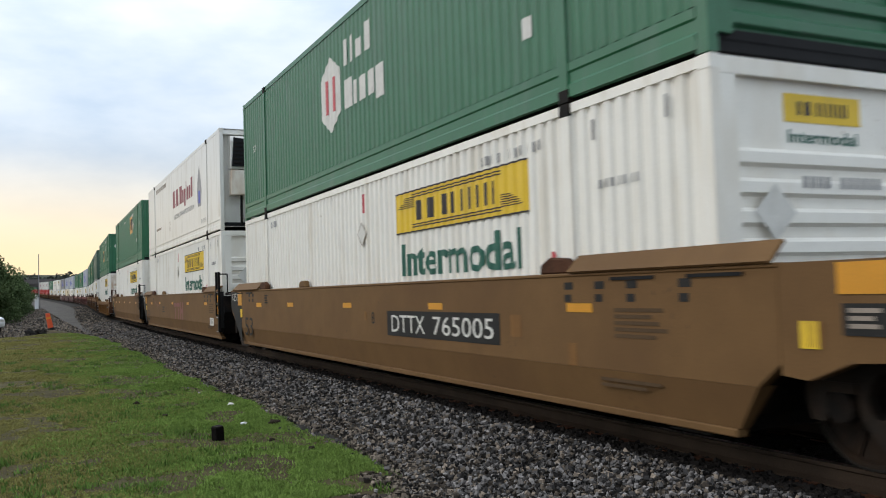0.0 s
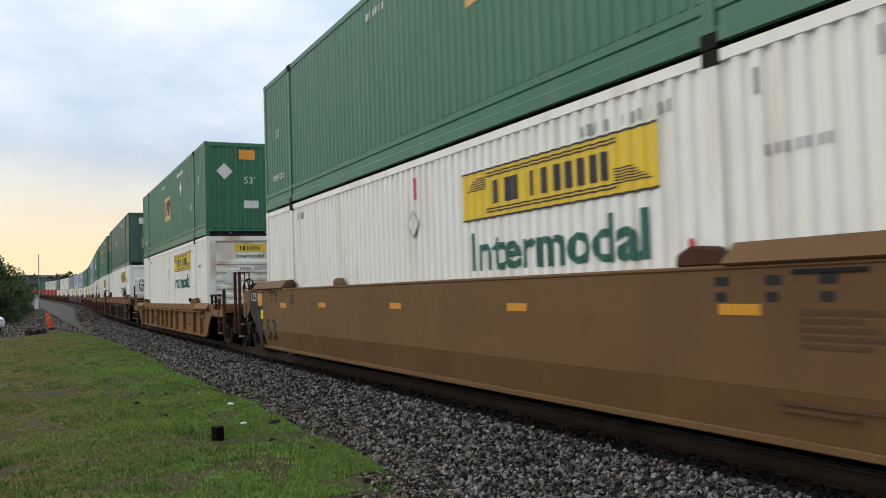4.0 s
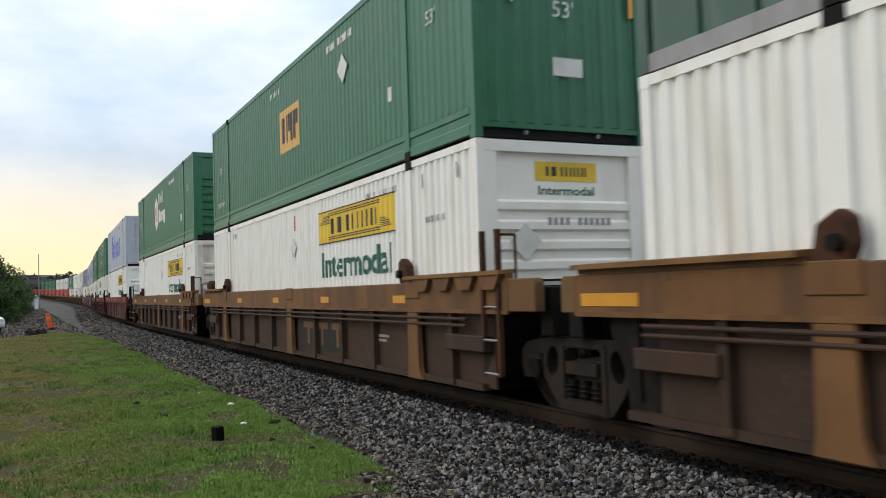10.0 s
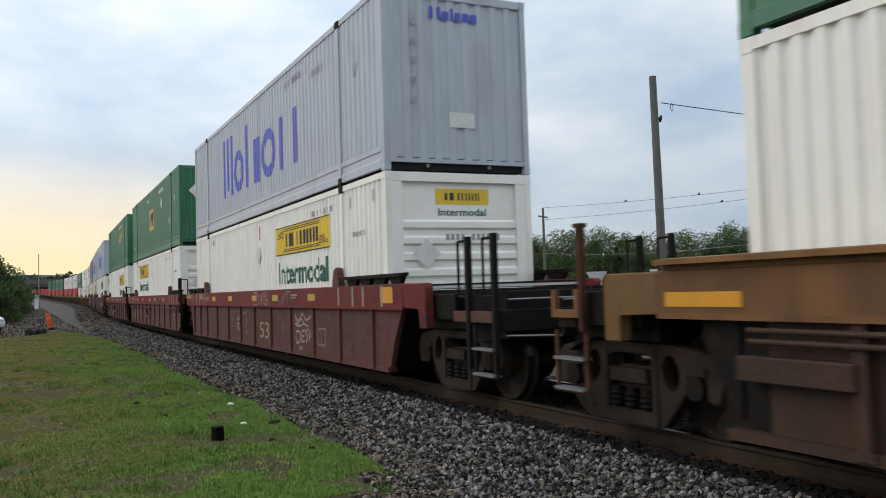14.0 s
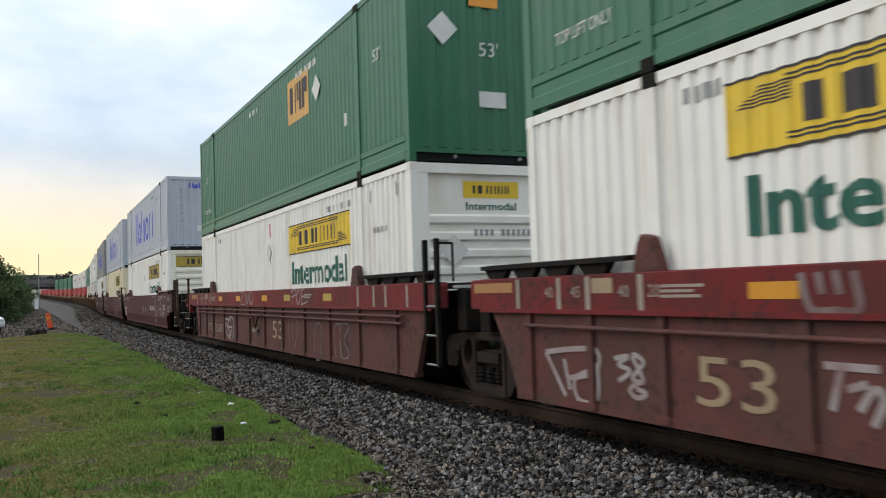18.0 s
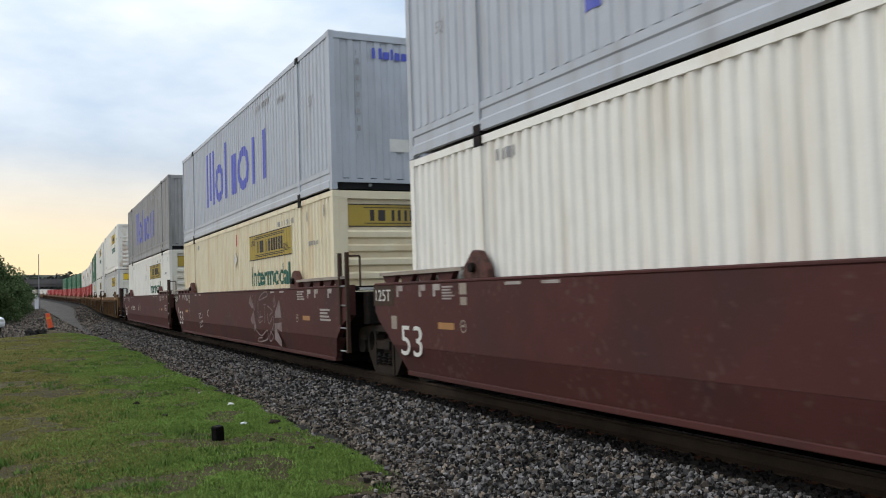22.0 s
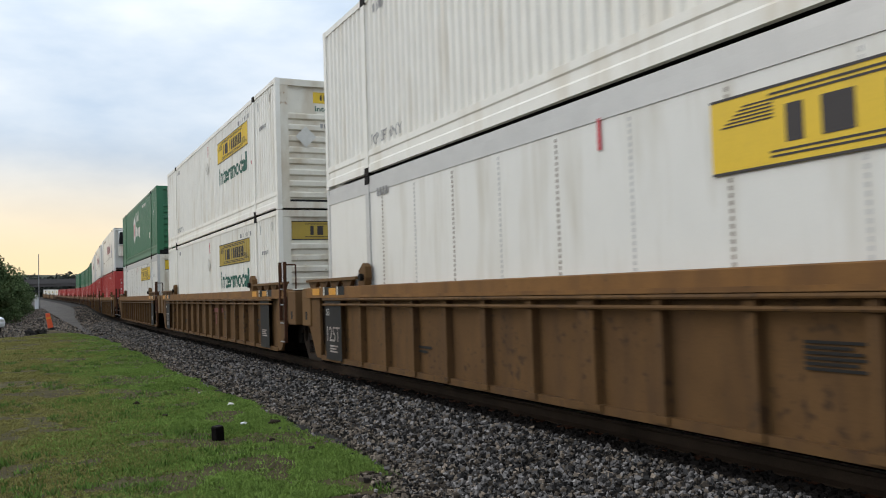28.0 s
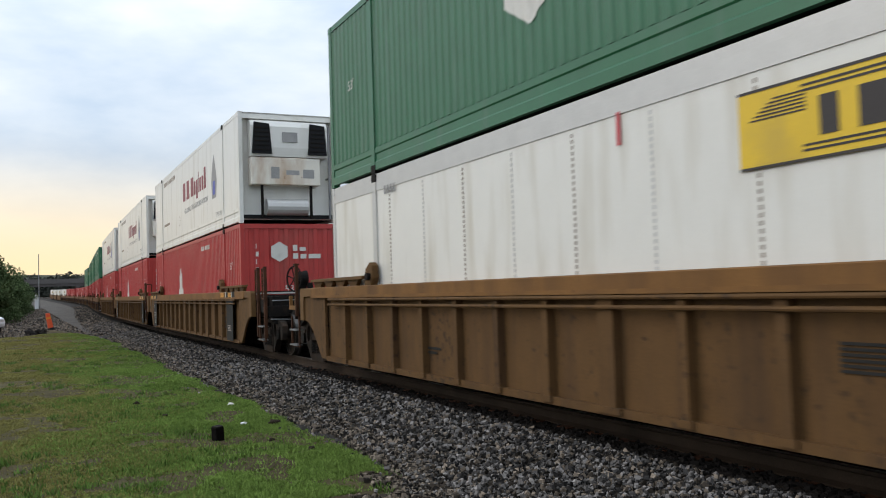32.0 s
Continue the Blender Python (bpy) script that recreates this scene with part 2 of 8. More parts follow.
    ("rail_side", (0.042, 0.028, 0.019), dict(spec=0.12, rough=0.8, vary=0.3, dirt=(0.024, 0.017, 0.012), dirt_amount=0.5, dirt_scale=2)),
    ("rail_top", (0.30, 0.29, 0.28), dict(rough=0.28, metal=1.0, vary=0.1)),
    ("tie", (0.026, 0.020, 0.016), dict(spec=0.12, rough=0.9, vary=0.35, bump=0.4, dist=0.01)),
    ("stone_warm", (0.104, 0.084, 0.066), dict(spec=0.12, power=2.0, spread=(0.12, 2.7), rough=0.85, vary=0.25, island=True, fine=90, bump=0.3)),
    ("stone", (0.088, 0.081, 0.077), dict(spec=0.12, power=2.2, spread=(0.10, 3.2), rough=0.85, vary=0.25, island=True, fine=90, bump=0.3)),
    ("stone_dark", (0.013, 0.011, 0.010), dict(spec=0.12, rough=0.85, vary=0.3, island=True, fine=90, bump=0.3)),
    # bed kept darker than its stones: shade in their gaps is painted in
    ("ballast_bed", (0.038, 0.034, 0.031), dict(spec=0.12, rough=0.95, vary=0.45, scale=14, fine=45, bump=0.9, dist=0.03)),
    ("gravel", (0.105, 0.094, 0.084), dict(spec=0.12, rough=0.95, vary=0.5, scale=0.8, fine=9, bump=0.7, dist=0.02, dirt=(0.055, 0.048, 0.042), dirt_amount=0.55, dirt_scale=0.5)),
    ("soil", (0.074, 0.062, 0.029), dict(spec=0.12, rough=0.95, vary=0.35, scale=0.9, fine=24, bump=0.9, dist=0.02, dirt=(0.050, 0.036, 0.021), dirt_amount=0.6, dirt_scale=1.4)),
    ("clod_earth", (0.034, 0.026, 0.018), dict(spec=0.12, rough=0.95, vary=0.4, bump=0.8, dist=0.02)),
    ("bark", (0.075, 0.055, 0.04), dict(spec=0.12, rough=0.9, vary=0.35, bump=0.6, dist=0.02)),
    ("pole_wood", (0.105, 0.098, 0.090), dict(rough=0.9, vary=0.25, fine=30, bump=0.5, dist=0.01)),
    ("concrete", (0.11, 0.10, 0.097), dict(spec=0.12, rough=0.9, vary=0.15, dirt=(0.13, 0.12, 0.11), dirt_amount=0.5, dirt_scale=0.3)),
    ("plastic_orange", (0.72, 0.10, 0.03), dict(rough=0.5, vary=0.1)),
    ("car_white", (0.68, 0.69, 0.70), dict(rough=0.25, vary=0.04)),
    ("glass_dark", (0.02, 0.024, 0.028), dict(rough=0.08, vary=0.2)),
    ("rubber", (0.018, 0.018, 0.018), dict(spec=0.12, rough=0.85, vary=0.3)),
    ("roof_grey", (0.33, 0.33, 0.33), dict(rough=0.7, vary=0.1)),
    # greyish tone: haze of the distance is mixed into the hill's colour
    ("hill", (0.085, 0.092, 0.070), dict(spec=0.12, rough=0.95, vary=0.4, scale=0.05, fine=0.5, bump=0.6, dist=0.5)),
):
    M[key] = material(key, col, **kw)


def leafy(name, color, spread=(0.55, 1.45)):
    m = material(name, color, rough=0.9, vary=0.25, scale=0.7, fine=7, bump=0, island=True, spread=spread)
    b = m.node_tree.nodes["Principled BSDF"]
    b.inputs["Specular IOR Level"].default_value = 0.02
    return m


M["leaf"] = leafy("leaf", (0.086, 0.122, 0.054))
M["leaf_dark"] = leafy("leaf_dark", (0.064, 0.094, 0.042))
M["blade"] = leafy("blade", (0.162, 0.240, 0.058), (0.72, 1.28))
M["blade_dry"] = leafy("blade_dry", (0.222, 0.204, 0.070), (0.75, 1.25))
# far leaves greyed, with the distance's haze in their colour
M["leaf_haze"] = leafy("leaf_haze", (0.068, 0.074, 0.062))
M["weed"] = leafy("weed", (0.105, 0.175, 0.042))

# ======== small building tools ========
def box(bm, x0, x1, y0, y1, z0, z1):
    v = [bm.verts.new((x, y, z)) for z in (z0, z1) for y in (y0, y1) for x in (x0, x1)]
    for f in ((0, 2, 3, 1), (4, 5, 7, 6), (0, 1, 5, 4), (2, 6, 7, 3), (0, 4, 6, 2), (1, 3, 7, 5)):
        bm.faces.new([v[i] for i in f])
    return bm


def prism(bm, outline, x0, x1, axis="x"):
    """Extrude a closed outline; axis x: outline in (y, z); y: in (x, z); z: in (x, y)."""
    def put(a, b, c):
        return {"x": (c, a, b), "y": (a, c, b), "z": (a, b, c)}[axis]
    lo = [bm.verts.new(put(a, b, x0)) for a, b in outline]
    hi = [bm.verts.new(put(a, b, x1)) for a, b in outline]
    bm.faces.new(lo)
    bm.faces.new(list(reversed(hi)))
    for i in range(len(outline)):
        j = (i + 1) % len(outline)
        bm.faces.new((lo[j], lo[i], hi[i], hi[j]))
    return bm


def rod(bm, a, b, r, seg=8, r2=None):
    a, b = Vector(a), Vector(b)
    q = (b - a).to_track_quat("Z", "Y")
    rings = []
    for p, rr in ((a, r), (b, r if r2 is None else r2)):
        rings.append([bm.verts.new(p + q @ Vector((rr * math.cos(2 * math.pi * i / seg), rr * math.sin(2 * math.pi * i / seg), 0))) for i in range(seg)])
    for i in range(seg):
        j = (i + 1) % seg
        bm.faces.new((rings[0][i], rings[0][j], rings[1][j], rings[1][i]))
    bm.faces.new(list(reversed(rings[0])))
    bm.faces.new(rings[1])
    return bm


def lathe(bm, profile, seg=28, at=(0, 0, 0), caps=True):
    """Turn a profile of (x along the axle, radius) round the x axis."""
    rings = [[bm.verts.new((at[0] + x, at[1] + r * math.cos(2 * math.pi * i / seg), at[2] + r * math.sin(2 * math.pi * i / seg))) for i in range(seg)] for x, r in profile]
    for k in range(len(rings) - 1):
        for i in range(seg):
            j = (i + 1) % seg
            bm.faces.new((rings[k][i], rings[k][j], rings[k + 1][j], rings[k + 1][i]))
    if caps:
        bm.faces.new(rings[0][::-1])
        bm.faces.new(rings[-1])
    return bm


def torus(bm, at, axis, R, r, seg=24, sub=6):
    q = Vector(axis).to_track_quat("Z", "Y")
    rings = []
    for i in range(seg):
        a = 2 * math.pi * i / seg
        c = Vector((R * math.cos(a), R * math.sin(a), 0))
        d = c.normalized()
        rings.append([bm.verts.new(Vector(at) + q @ (c + d * r * math.cos(2 * math.pi * k / sub) + Vector((0, 0, r * math.sin(2 * math.pi * k / sub))))) for k in range(sub)])
    for i in range(seg):
        for k in range(sub):
            bm.faces.new((rings[i][k], rings[(i + 1) % seg][k], rings[(i + 1) % seg][(k + 1) % sub], rings[i][(k + 1) % sub]))
    return bm


def mesh_of(name, bm, mat, bevel=0.0, smooth=False):
    if bevel:
        bmesh.ops.bevel(bm, geom=bm.edges[:], offset=bevel, segments=1, affect="EDGES", clamp_overlap=True)
    bmesh.ops.recalc_face_normals(bm, faces=bm.faces)
    me = bpy.data.meshes.new(name)
    bm.to_mesh(me)
    bm.free()
    if smooth:
        for p in me.polygons:
            p.use_smooth = True
    me.materials.append(M[mat] if isinstance(mat, str) else mat)
    return me


CACHE = {}


def cached(key, name, mat, make, bevel=0.0, smooth=False):
    """One mesh for all alike parts."""
    if key not in CACHE:
        bm = bmesh.new()
        make(bm)
        CACHE[key] = mesh_of(name, bm, mat, bevel, smooth)
    return CACHE[key]


def part(name, data, parent, label="", at=None):
    """Link mesh data as one part under a thing or a part."""
    ob = new(name, data)
    ob.parent = parent
    if at is not None:
        ob.matrix_basis = at
    return tagged(ob, label)


def piece(name, make, mat, parent=None, label="", at=None, bevel=0.0, smooth=False, key=None):
    if key is None:
        bm = bmesh.new()
        make(bm)
        me = mesh_of(name, bm, mat, bevel, smooth)
    else:
        me = cached((key, mat), name, mat, make, bevel, smooth)
    return part(name, me, parent, label, at)


def letters(body, height, width=None, bold=0.0):
    """Flat lettering as (vertices, faces) with its lower left at 0, 0, of the given capital height and, if given, total width."""
    key = ("letters", body, bold)
    if key not in CACHE:
        cu = bpy.data.curves.new("lettering", "FONT")
        cu.body, cu.size, cu.resolution_u, cu.offset = body, 1.0, 3, bold
        ob = bpy.data.objects.new("lettering", cu)
        scene.collection.objects.link(ob)
        dg = bpy.context.evaluated_depsgraph_get()
        me = bpy.data.meshes.new_from_object(ob.evaluated_get(dg))
        bpy.data.objects.remove(ob)
        bpy.data.curves.remove(cu)
        vs = [(v.co.x, v.co.y) for v in me.vertices]
        fs = [tuple(p.vertices) for p in me.polygons]
        bpy.data.meshes.remove(me)
        CACHE[key] = (vs, fs)
    vs, fs = CACHE[key]
    x0, x1 = min(v[0] for v in vs), max(v[0] for v in vs)
    y0, y1 = min(v[1] for v in vs), max(v[1] for v in vs)
    sy = height / (y1 - y0)
    sx = sy if width is None else width / (x1 - x0)
    return [((x - x0) * sx, (y - y0) * sy) for x, y in vs], fs


def rects(*rs):
    """Flat rectangles (u0, u1, v0, v1) as (vertices, faces)."""
    vs, fs = [], []
    for u0, u1, v0, v1 in rs:
        k = len(vs)
        vs += [(u0, v0), (u1, v0), (u1, v1), (u0, v1)]
        fs.append((k, k + 1, k + 2, k + 3))
    return vs, fs


def poly(points):
    return list(points), [tuple(range(len(points)))]


def ring(cu, cv, ru, rv, w, seg=20, a0=0.0, a1=360.0):
    vs, fs = [], []
    for i in range(seg + 1):
        a = radians(a0 + (a1 - a0) * i / seg)
        vs += [(cu + ru * math.cos(a), cv + rv * math.sin(a)), (cu + (ru - w) * math.cos(a), cv + (rv - w) * math.sin(a))]
        if i:
            k = 2 * i
            fs.append((k - 2, k, k + 1, k - 1))
    return vs, fs


def stroke(points, w):
    """A painted line of width w through points."""
    vs, fs = [], []
    for i, p in enumerate(points):
        a, b = Vector(points[max(i - 1, 0)]), Vector(points[min(i + 1, len(points) - 1)])
        d = (b - a).normalized() if (b - a).length else Vector((1, 0))
        nrm = Vector((-d.y, d.x)) * w / 2
        vs += [tuple(Vector(p) + nrm), tuple(Vector(p) - nrm)]
        if i:
            k = 2 * i
            fs.append((k - 2, k, k + 1, k - 1))
    return vs, fs


def union(*shapes):
    vs, fs = [], []
    for v, f in shapes:
        k = len(vs)
        vs += v
        fs += [tuple(i + k for i in q) for q in f]
    return vs, fs


def shifted(shape, u, v):
    return [(a + u, b + v) for a, b in shape[0]], shape[1]

# ======== boxes on the train: front (towards -y) at y = 0, underside at z = 0 ========
LEN, HALF, HIGH = 16.15, 1.295, 2.895
POSTS = (2.05, 14.10)


class Skin:
    """Depth of a corrugated wall along its run, outer face at 0."""

    def __init__(self, u0, u1, pitch, depth, flat=0.38, inner=None):
        n = max(1, round((u1 - u0) / pitch))
        self.pitch, self.u0, self.u1, self.depth = (u1 - u0) / n, u0, u1, depth
        p = self.pitch
        self.breaks = []
        inner = flat if inner is None else inner
        s = (1 - flat - inner) / 2
        for i in range(n):
            a = u0 + i * p
            self.breaks += [(a, 0.0), (a + flat * p, 0.0), (a + (flat + s) * p, depth), (a + (flat + inner + s) * p, depth)]
        self.breaks.append((u1, 0.0))
        self.us = np.array([b[0] for b in self.breaks])
        self.ds = np.array([b[1] for b in self.breaks])

    def at(self, u):
        return float(np.interp(u, self.us, self.ds)) if self.u0 <= u <= self.u1 else 0.0


def corrugated(bm, skin, z0, z1, x, sign):
    """Vertical corrugations along y; sign -1: faces -x."""
    lo = [bm.verts.new((x - sign * d, u, z0)) for u, d in skin.breaks]
    hi = [bm.verts.new((x - sign * d, u, z1)) for u, d in skin.breaks]
    for i in range(len(lo) - 1):
        bm.faces.new((lo[i], lo[i + 1], hi[i + 1], hi[i]))
    return bm


def decal_mesh(name, shape, mat, place, cuts=()):
    """Thin paint or film: shape in (u, v), put into space by place(u, v)."""
    bm = bmesh.new()
    vs = [bm.verts.new((u, v, 0)) for u, v in shape[0]]
    for f in shape[1]:
        try:
            bm.faces.new([vs[i] for i in f])
        except ValueError:
            pass
    lo, hi = min(u for u, v in shape[0]), max(u for u, v in shape[0])
    for c in cuts:
        if lo < c < hi:
            bmesh.ops.bisect_plane(bm, geom=bm.verts[:] + bm.edges[:] + bm.faces[:], plane_co=(c, 0, 0), plane_no=(1, 0, 0))
    for v in bm.verts:
        v.co = place(v.co.x, v.co.y)
    me = bpy.data.meshes.new(name)
    bm.to_mesh(me)
    bm.free()
    me.materials.append(M[mat])
    return me


def islands(shape):
    """The separate pieces of a flat shape."""
    vs, fs = shape
    home = list(range(len(vs)))

    def root(i):
        while home[i] != i:
            i = home[i]
        return i
    for f in fs:
        for i in f[1:]:
            home[root(i)] = root(f[0])
    parts = {}
    for f in fs:
        parts.setdefault(root(f[0]), []).append(f)
    return [([vs[i] for f in q for i in f], [tuple(range(sum(map(len, q[:j])), sum(map(len, q[:j + 1])))) for j in range(len(q))]) for q in parts.values()]


def blocks_on_side(shape, mat, parent, left, z, skin=None, x=-HALF, lift=0.004, key=None):
    """A word mark as plain blocks, each a part of its own."""
    for i, one in enumerate(islands(shape)):
        on_side("letter_block", one, mat, parent, left, z, skin, x, lift, (key, i))


def on_side(name, shape, mat, parent, left, z, skin=None, x=-HALF, lift=0.004, key=None, label=""):
    """Writing on the side that faces -x: u runs from y = left towards the front, v up from z."""
    k = ("side", key, mat, left, z, x, lift, skin is None) if key else None
    if k is None or k not in CACHE:
        cuts = [left - b[0] for b in skin.breaks] if skin else ()
        me = decal_mesh(name, shape, mat, lambda u, v: (x - lift + (0.7 * skin.at(left - u) + 0.010 if skin else 0.0), left - u, z + v), cuts)
        if k is None:
            return part(name, me, parent, label)
        CACHE[k] = me
    return part(name, CACHE[k], parent, label)


def on_front(name, shape, mat, parent, left, z, y=-0.004, key=None, label=""):
    """Writing on the end that faces -y."""
    k = ("front", key, mat, left, z, y) if key else None
    if k is None or k not in CACHE:
        me = decal_mesh(name, shape, mat, lambda u, v: (left + u, y, z + v))
        if k is None:
            return part(name, me, parent, label)
        CACHE[k] = me
    return part(name, CACHE[k], parent, label)


def bars_side(*a, **k):
    return tagged(on_side("number_bar", *a, **k), kind="stuff")


def bars_front(*a, **k):
    return tagged(on_front("number_bar", *a, **k), kind="stuff")


SKIN_FINE = Skin(POSTS[0] + 0.08, POSTS[1] - 0.08, 0.203, 0.036, 0.36, 0.27)
SKIN_ENDS = (Skin(0.14, POSTS[0] - 0.08, 0.203, 0.036, 0.36, 0.27), Skin(POSTS[1] + 0.08, LEN - 0.14, 0.203, 0.036, 0.36, 0.27))
SKIN_SOFT = Skin(POSTS[0] + 0.08, POSTS[1] - 0.08, 0.235, 0.020)
SKIN_SOFT_ENDS = (Skin(0.14, POSTS[0] - 0.08, 0.235, 0.020), Skin(POSTS[1] + 0.08, LEN - 0.14, 0.235, 0.020))
SKIN_WIDE = Skin(POSTS[0] + 0.08, POSTS[1] - 0.08, 0.535, 0.040, flat=0.88, inner=0.06)
SKIN_WIDE_ENDS = (Skin(0.14, POSTS[0] - 0.08, 0.62, 0.040, flat=0.91, inner=0.05), Skin(POSTS[1] + 0.08, LEN - 0.14, 0.62, 0.040, flat=0.91, inner=0.05))
FAR = set()          # boxes that never come close: fewer hidden parts
SKIN_MILD = Skin(POSTS[0] + 0.08, POSTS[1] - 0.08, 0.203, 0.019, 0.36, 0.27)
SKIN_MILD_ENDS = (Skin(0.14, POSTS[0] - 0.08, 0.203, 0.019, 0.36, 0.27), Skin(POSTS[1] + 0.08, LEN - 0.14, 0.203, 0.019, 0.36, 0.27))
SKINS = {"mild": (SKIN_MILD, SKIN_MILD_ENDS), "fine": (SKIN_FINE, SKIN_ENDS), "soft": (SKIN_SOFT, SKIN_SOFT_ENDS), "wide": (SKIN_WIDE, SKIN_WIDE_ENDS)}


def box_frame(thing, mat, trim, skirt, foot=""):
    """Rails, posts, castings, roof and floor that all boxes share."""
    for s, name in ((-1, "near"), (1, "far")):
        a, b = (-HALF, -HALF + 0.10) if s < 0 else (HALF - 0.10, HALF)
        for y in (0.0, LEN - 0.13):
            piece("corner_post", lambda bm: box(bm, a, b, y, y + 0.13, 0.12, HIGH - 0.12), trim, thing, key=("cp", s, y))
            for z in (0.0, HIGH - 0.12):
                piece("corner_casting", lambda bm: box(bm, a - 0.004, b + 0.004, y - 0.004, y + 0.134, z, z + 0.118), trim, thing, key=("cc", s, y, z))
        for y in POSTS:
            piece("lifting_post", lambda bm: box(bm, a - 0.012 * (s < 0), b + 0.012 * (s > 0), y - 0.075, y + 0.075, 0.13, HIGH - 0.13), trim, thing, key=("lp", s, y))
            for z in () if thing in FAR or s > 0 else (0.0, HIGH - 0.128):
                piece("lifting_casting", lambda bm: box(bm, a - 0.016 * (s < 0), b + 0.016 * (s > 0), y - 0.088, y + 0.088, z, z + 0.126), "dark_steel", thing, key=("lc", s, y, z))
        piece("top_rail", lambda bm: box(bm, a + 0.004, b - 0.004, 0.13, LEN - 0.13, HIGH - 0.10, HIGH - 0.004), trim, thing, key=("tr", s))
        if skirt:
            out = [(0.05, 0.040), (-0.006, 0.045), (-0.006, 0.165), (0.012, 0.19), (0.012, 0.29), (-0.002, 0.31), (-0.002, 0.395), (0.05, 0.40)]
            for u0, u1 in ((0.14, POSTS[0] - 0.08), (POSTS[0] + 0.08, POSTS[1] - 0.08), (POSTS[1] + 0.08, LEN - 0.14)):
                piece("bottom_rail", lambda bm: prism(bm, [(s * (HALF - d), z) for d, z in out], u0, u1, "y"), trim, thing, key=("br", s, u0))
        else:
            piece("bottom_rail", lambda bm: box(bm, a + 0.002, b - 0.002, 0.14, LEN - 0.14, 0.0, 0.16), foot or trim, thing, key=("br0", s))
    piece("roof", lambda bm: box(bm, -HALF + 0.02, HALF - 0.02, 0.02, LEN - 0.02, HIGH - 0.05, HIGH - 0.012), mat, thing, key="roof")
    if thing in FAR:
        return
    piece("floor", lambda bm: box(bm, -HALF + 0.05, HALF - 0.05, 0.05, LEN - 0.05, 0.13, 0.22), "black", thing, key="floor")
    piece("rear_wall", lambda bm: box(bm, -HALF + 0.09, HALF - 0.09, LEN - 0.06, LEN - 0.02, 0.1, HIGH - 0.1), mat, thing, key="rear")


def side_walls(thing, mat, skins, z0):
    mid, ends = SKINS[skins]
    for s in (-1, 1):
        x = s * (HALF - 0.012)
        for n, sk in enumerate((mid, *ends)):
            piece("side_wall", lambda bm: corrugated(bm, sk, z0, HIGH - 0.09, x, s), mat, thing, key=("sw", skins, s, n, z0))
    return mid


def front_slats(thing, mat, wide_panel, shade_sill=False, ribs=True):
    """End wall with horizontal pressed ribs and a framed upper field."""
    piece("front_wall", lambda bm: box(bm, -HALF + 0.09, HALF - 0.09, 0.075, 0.11, 0.1, HIGH - 0.09), mat, thing, key="fs_wall")
    # black when set back: stands for the shade in the open recess
    piece("front_sill", lambda bm: box(bm, -HALF + 0.10, HALF - 0.10, 0.06 if shade_sill else 0.004, 0.09, 0.03, 0.17), "black" if shade_sill else mat, thing, key=("fs_sill", shade_sill))
    piece("front_header", lambda bm: box(bm, -HALF + 0.10, HALF - 0.10, 0.004, 0.09, HIGH - 0.15, HIGH - 0.006), mat, thing, key="fs_head")
    for x in (-HALF + 0.10, HALF - 0.28):
        piece("front_stile", lambda bm: box(bm, x, x + 0.18, 0.008, 0.09, 0.172, HIGH - 0.152), mat, thing, key=("fs_st", x))

    def rib(bm):
        prism(bm, [(0.08, 0.0), (0.028, 0.035), (0.028, 0.125), (0.08, 0.165)], -HALF + 0.285, HALF - 0.285)
    top = HIGH - 0.74 if not wide_panel else HIGH - 0.72
    if not ribs:
        piece("front_panel", lambda bm: box(bm, -HALF + 0.285, HALF - 0.285, 0.050, 0.074, 0.18, HIGH - 0.78), mat, thing, "flat stained end panel", key="fs_flat")
    for i in range(8 if ribs else 0):
        piece("rib", rib, mat, thing, at=Matrix.Translation((0, 0, top - 0.250 * i - 0.165)), key="fs_rib")


def front_corrugated(thing, mat):
    sk = Skin(-HALF + 0.11, HALF - 0.11, 0.27, 0.03)

    def make(bm):
        lo = [bm.verts.new((u, 0.03 + d, 0.19)) for u, d in sk.breaks]
        hi = [bm.verts.new((u, 0.03 + d, HIGH - 0.12)) for u, d in sk.breaks]
        for i in range(len(lo) - 1):
            bm.faces.new((lo[i + 1], lo[i], hi[i], hi[i + 1]))
    piece("front_wall", make, mat, thing, key="fc_wall")
    piece("front_beam", lambda bm: box(bm, -HALF + 0.10, HALF - 0.10, 0.014, 0.09, 0.135, 0.20), mat, thing, key="fc_beam")
    # black strip painted for the shade in the gap under the end wall
    piece("front_sill", lambda bm: box(bm, -HALF + 0.10, HALF - 0.10, 0.07, 0.11, 0.02, 0.134), "black", thing, key="fc_sill")
    piece("front_header", lambda bm: box(bm, -HALF + 0.10, HALF - 0.10, 0.012, 0.09, HIGH - 0.13, HIGH - 0.006), mat, thing, key="fc_head")
    for x in (-0.55, 0.55):
        piece("pin", lambda bm: rod(bm, (x, 0.02, 0.09), (x, 0.06, 0.09), 0.03, 8), "galv", thing, key=("fc_pin", x))


def name_blocks(w, h):
    """A word mark as a row of plain upright blocks."""
    spec = ((0.00, 0.07), (0.14, 0.26), (0.37, 0.42), (0.48, 0.53), (0.595, 0.64), (0.69, 0.735), (0.785, 0.83), (0.88, 0.925), (0.96, 1.0))
    return rects(*[(a * w, b * w, 0, h) for a, b in spec])


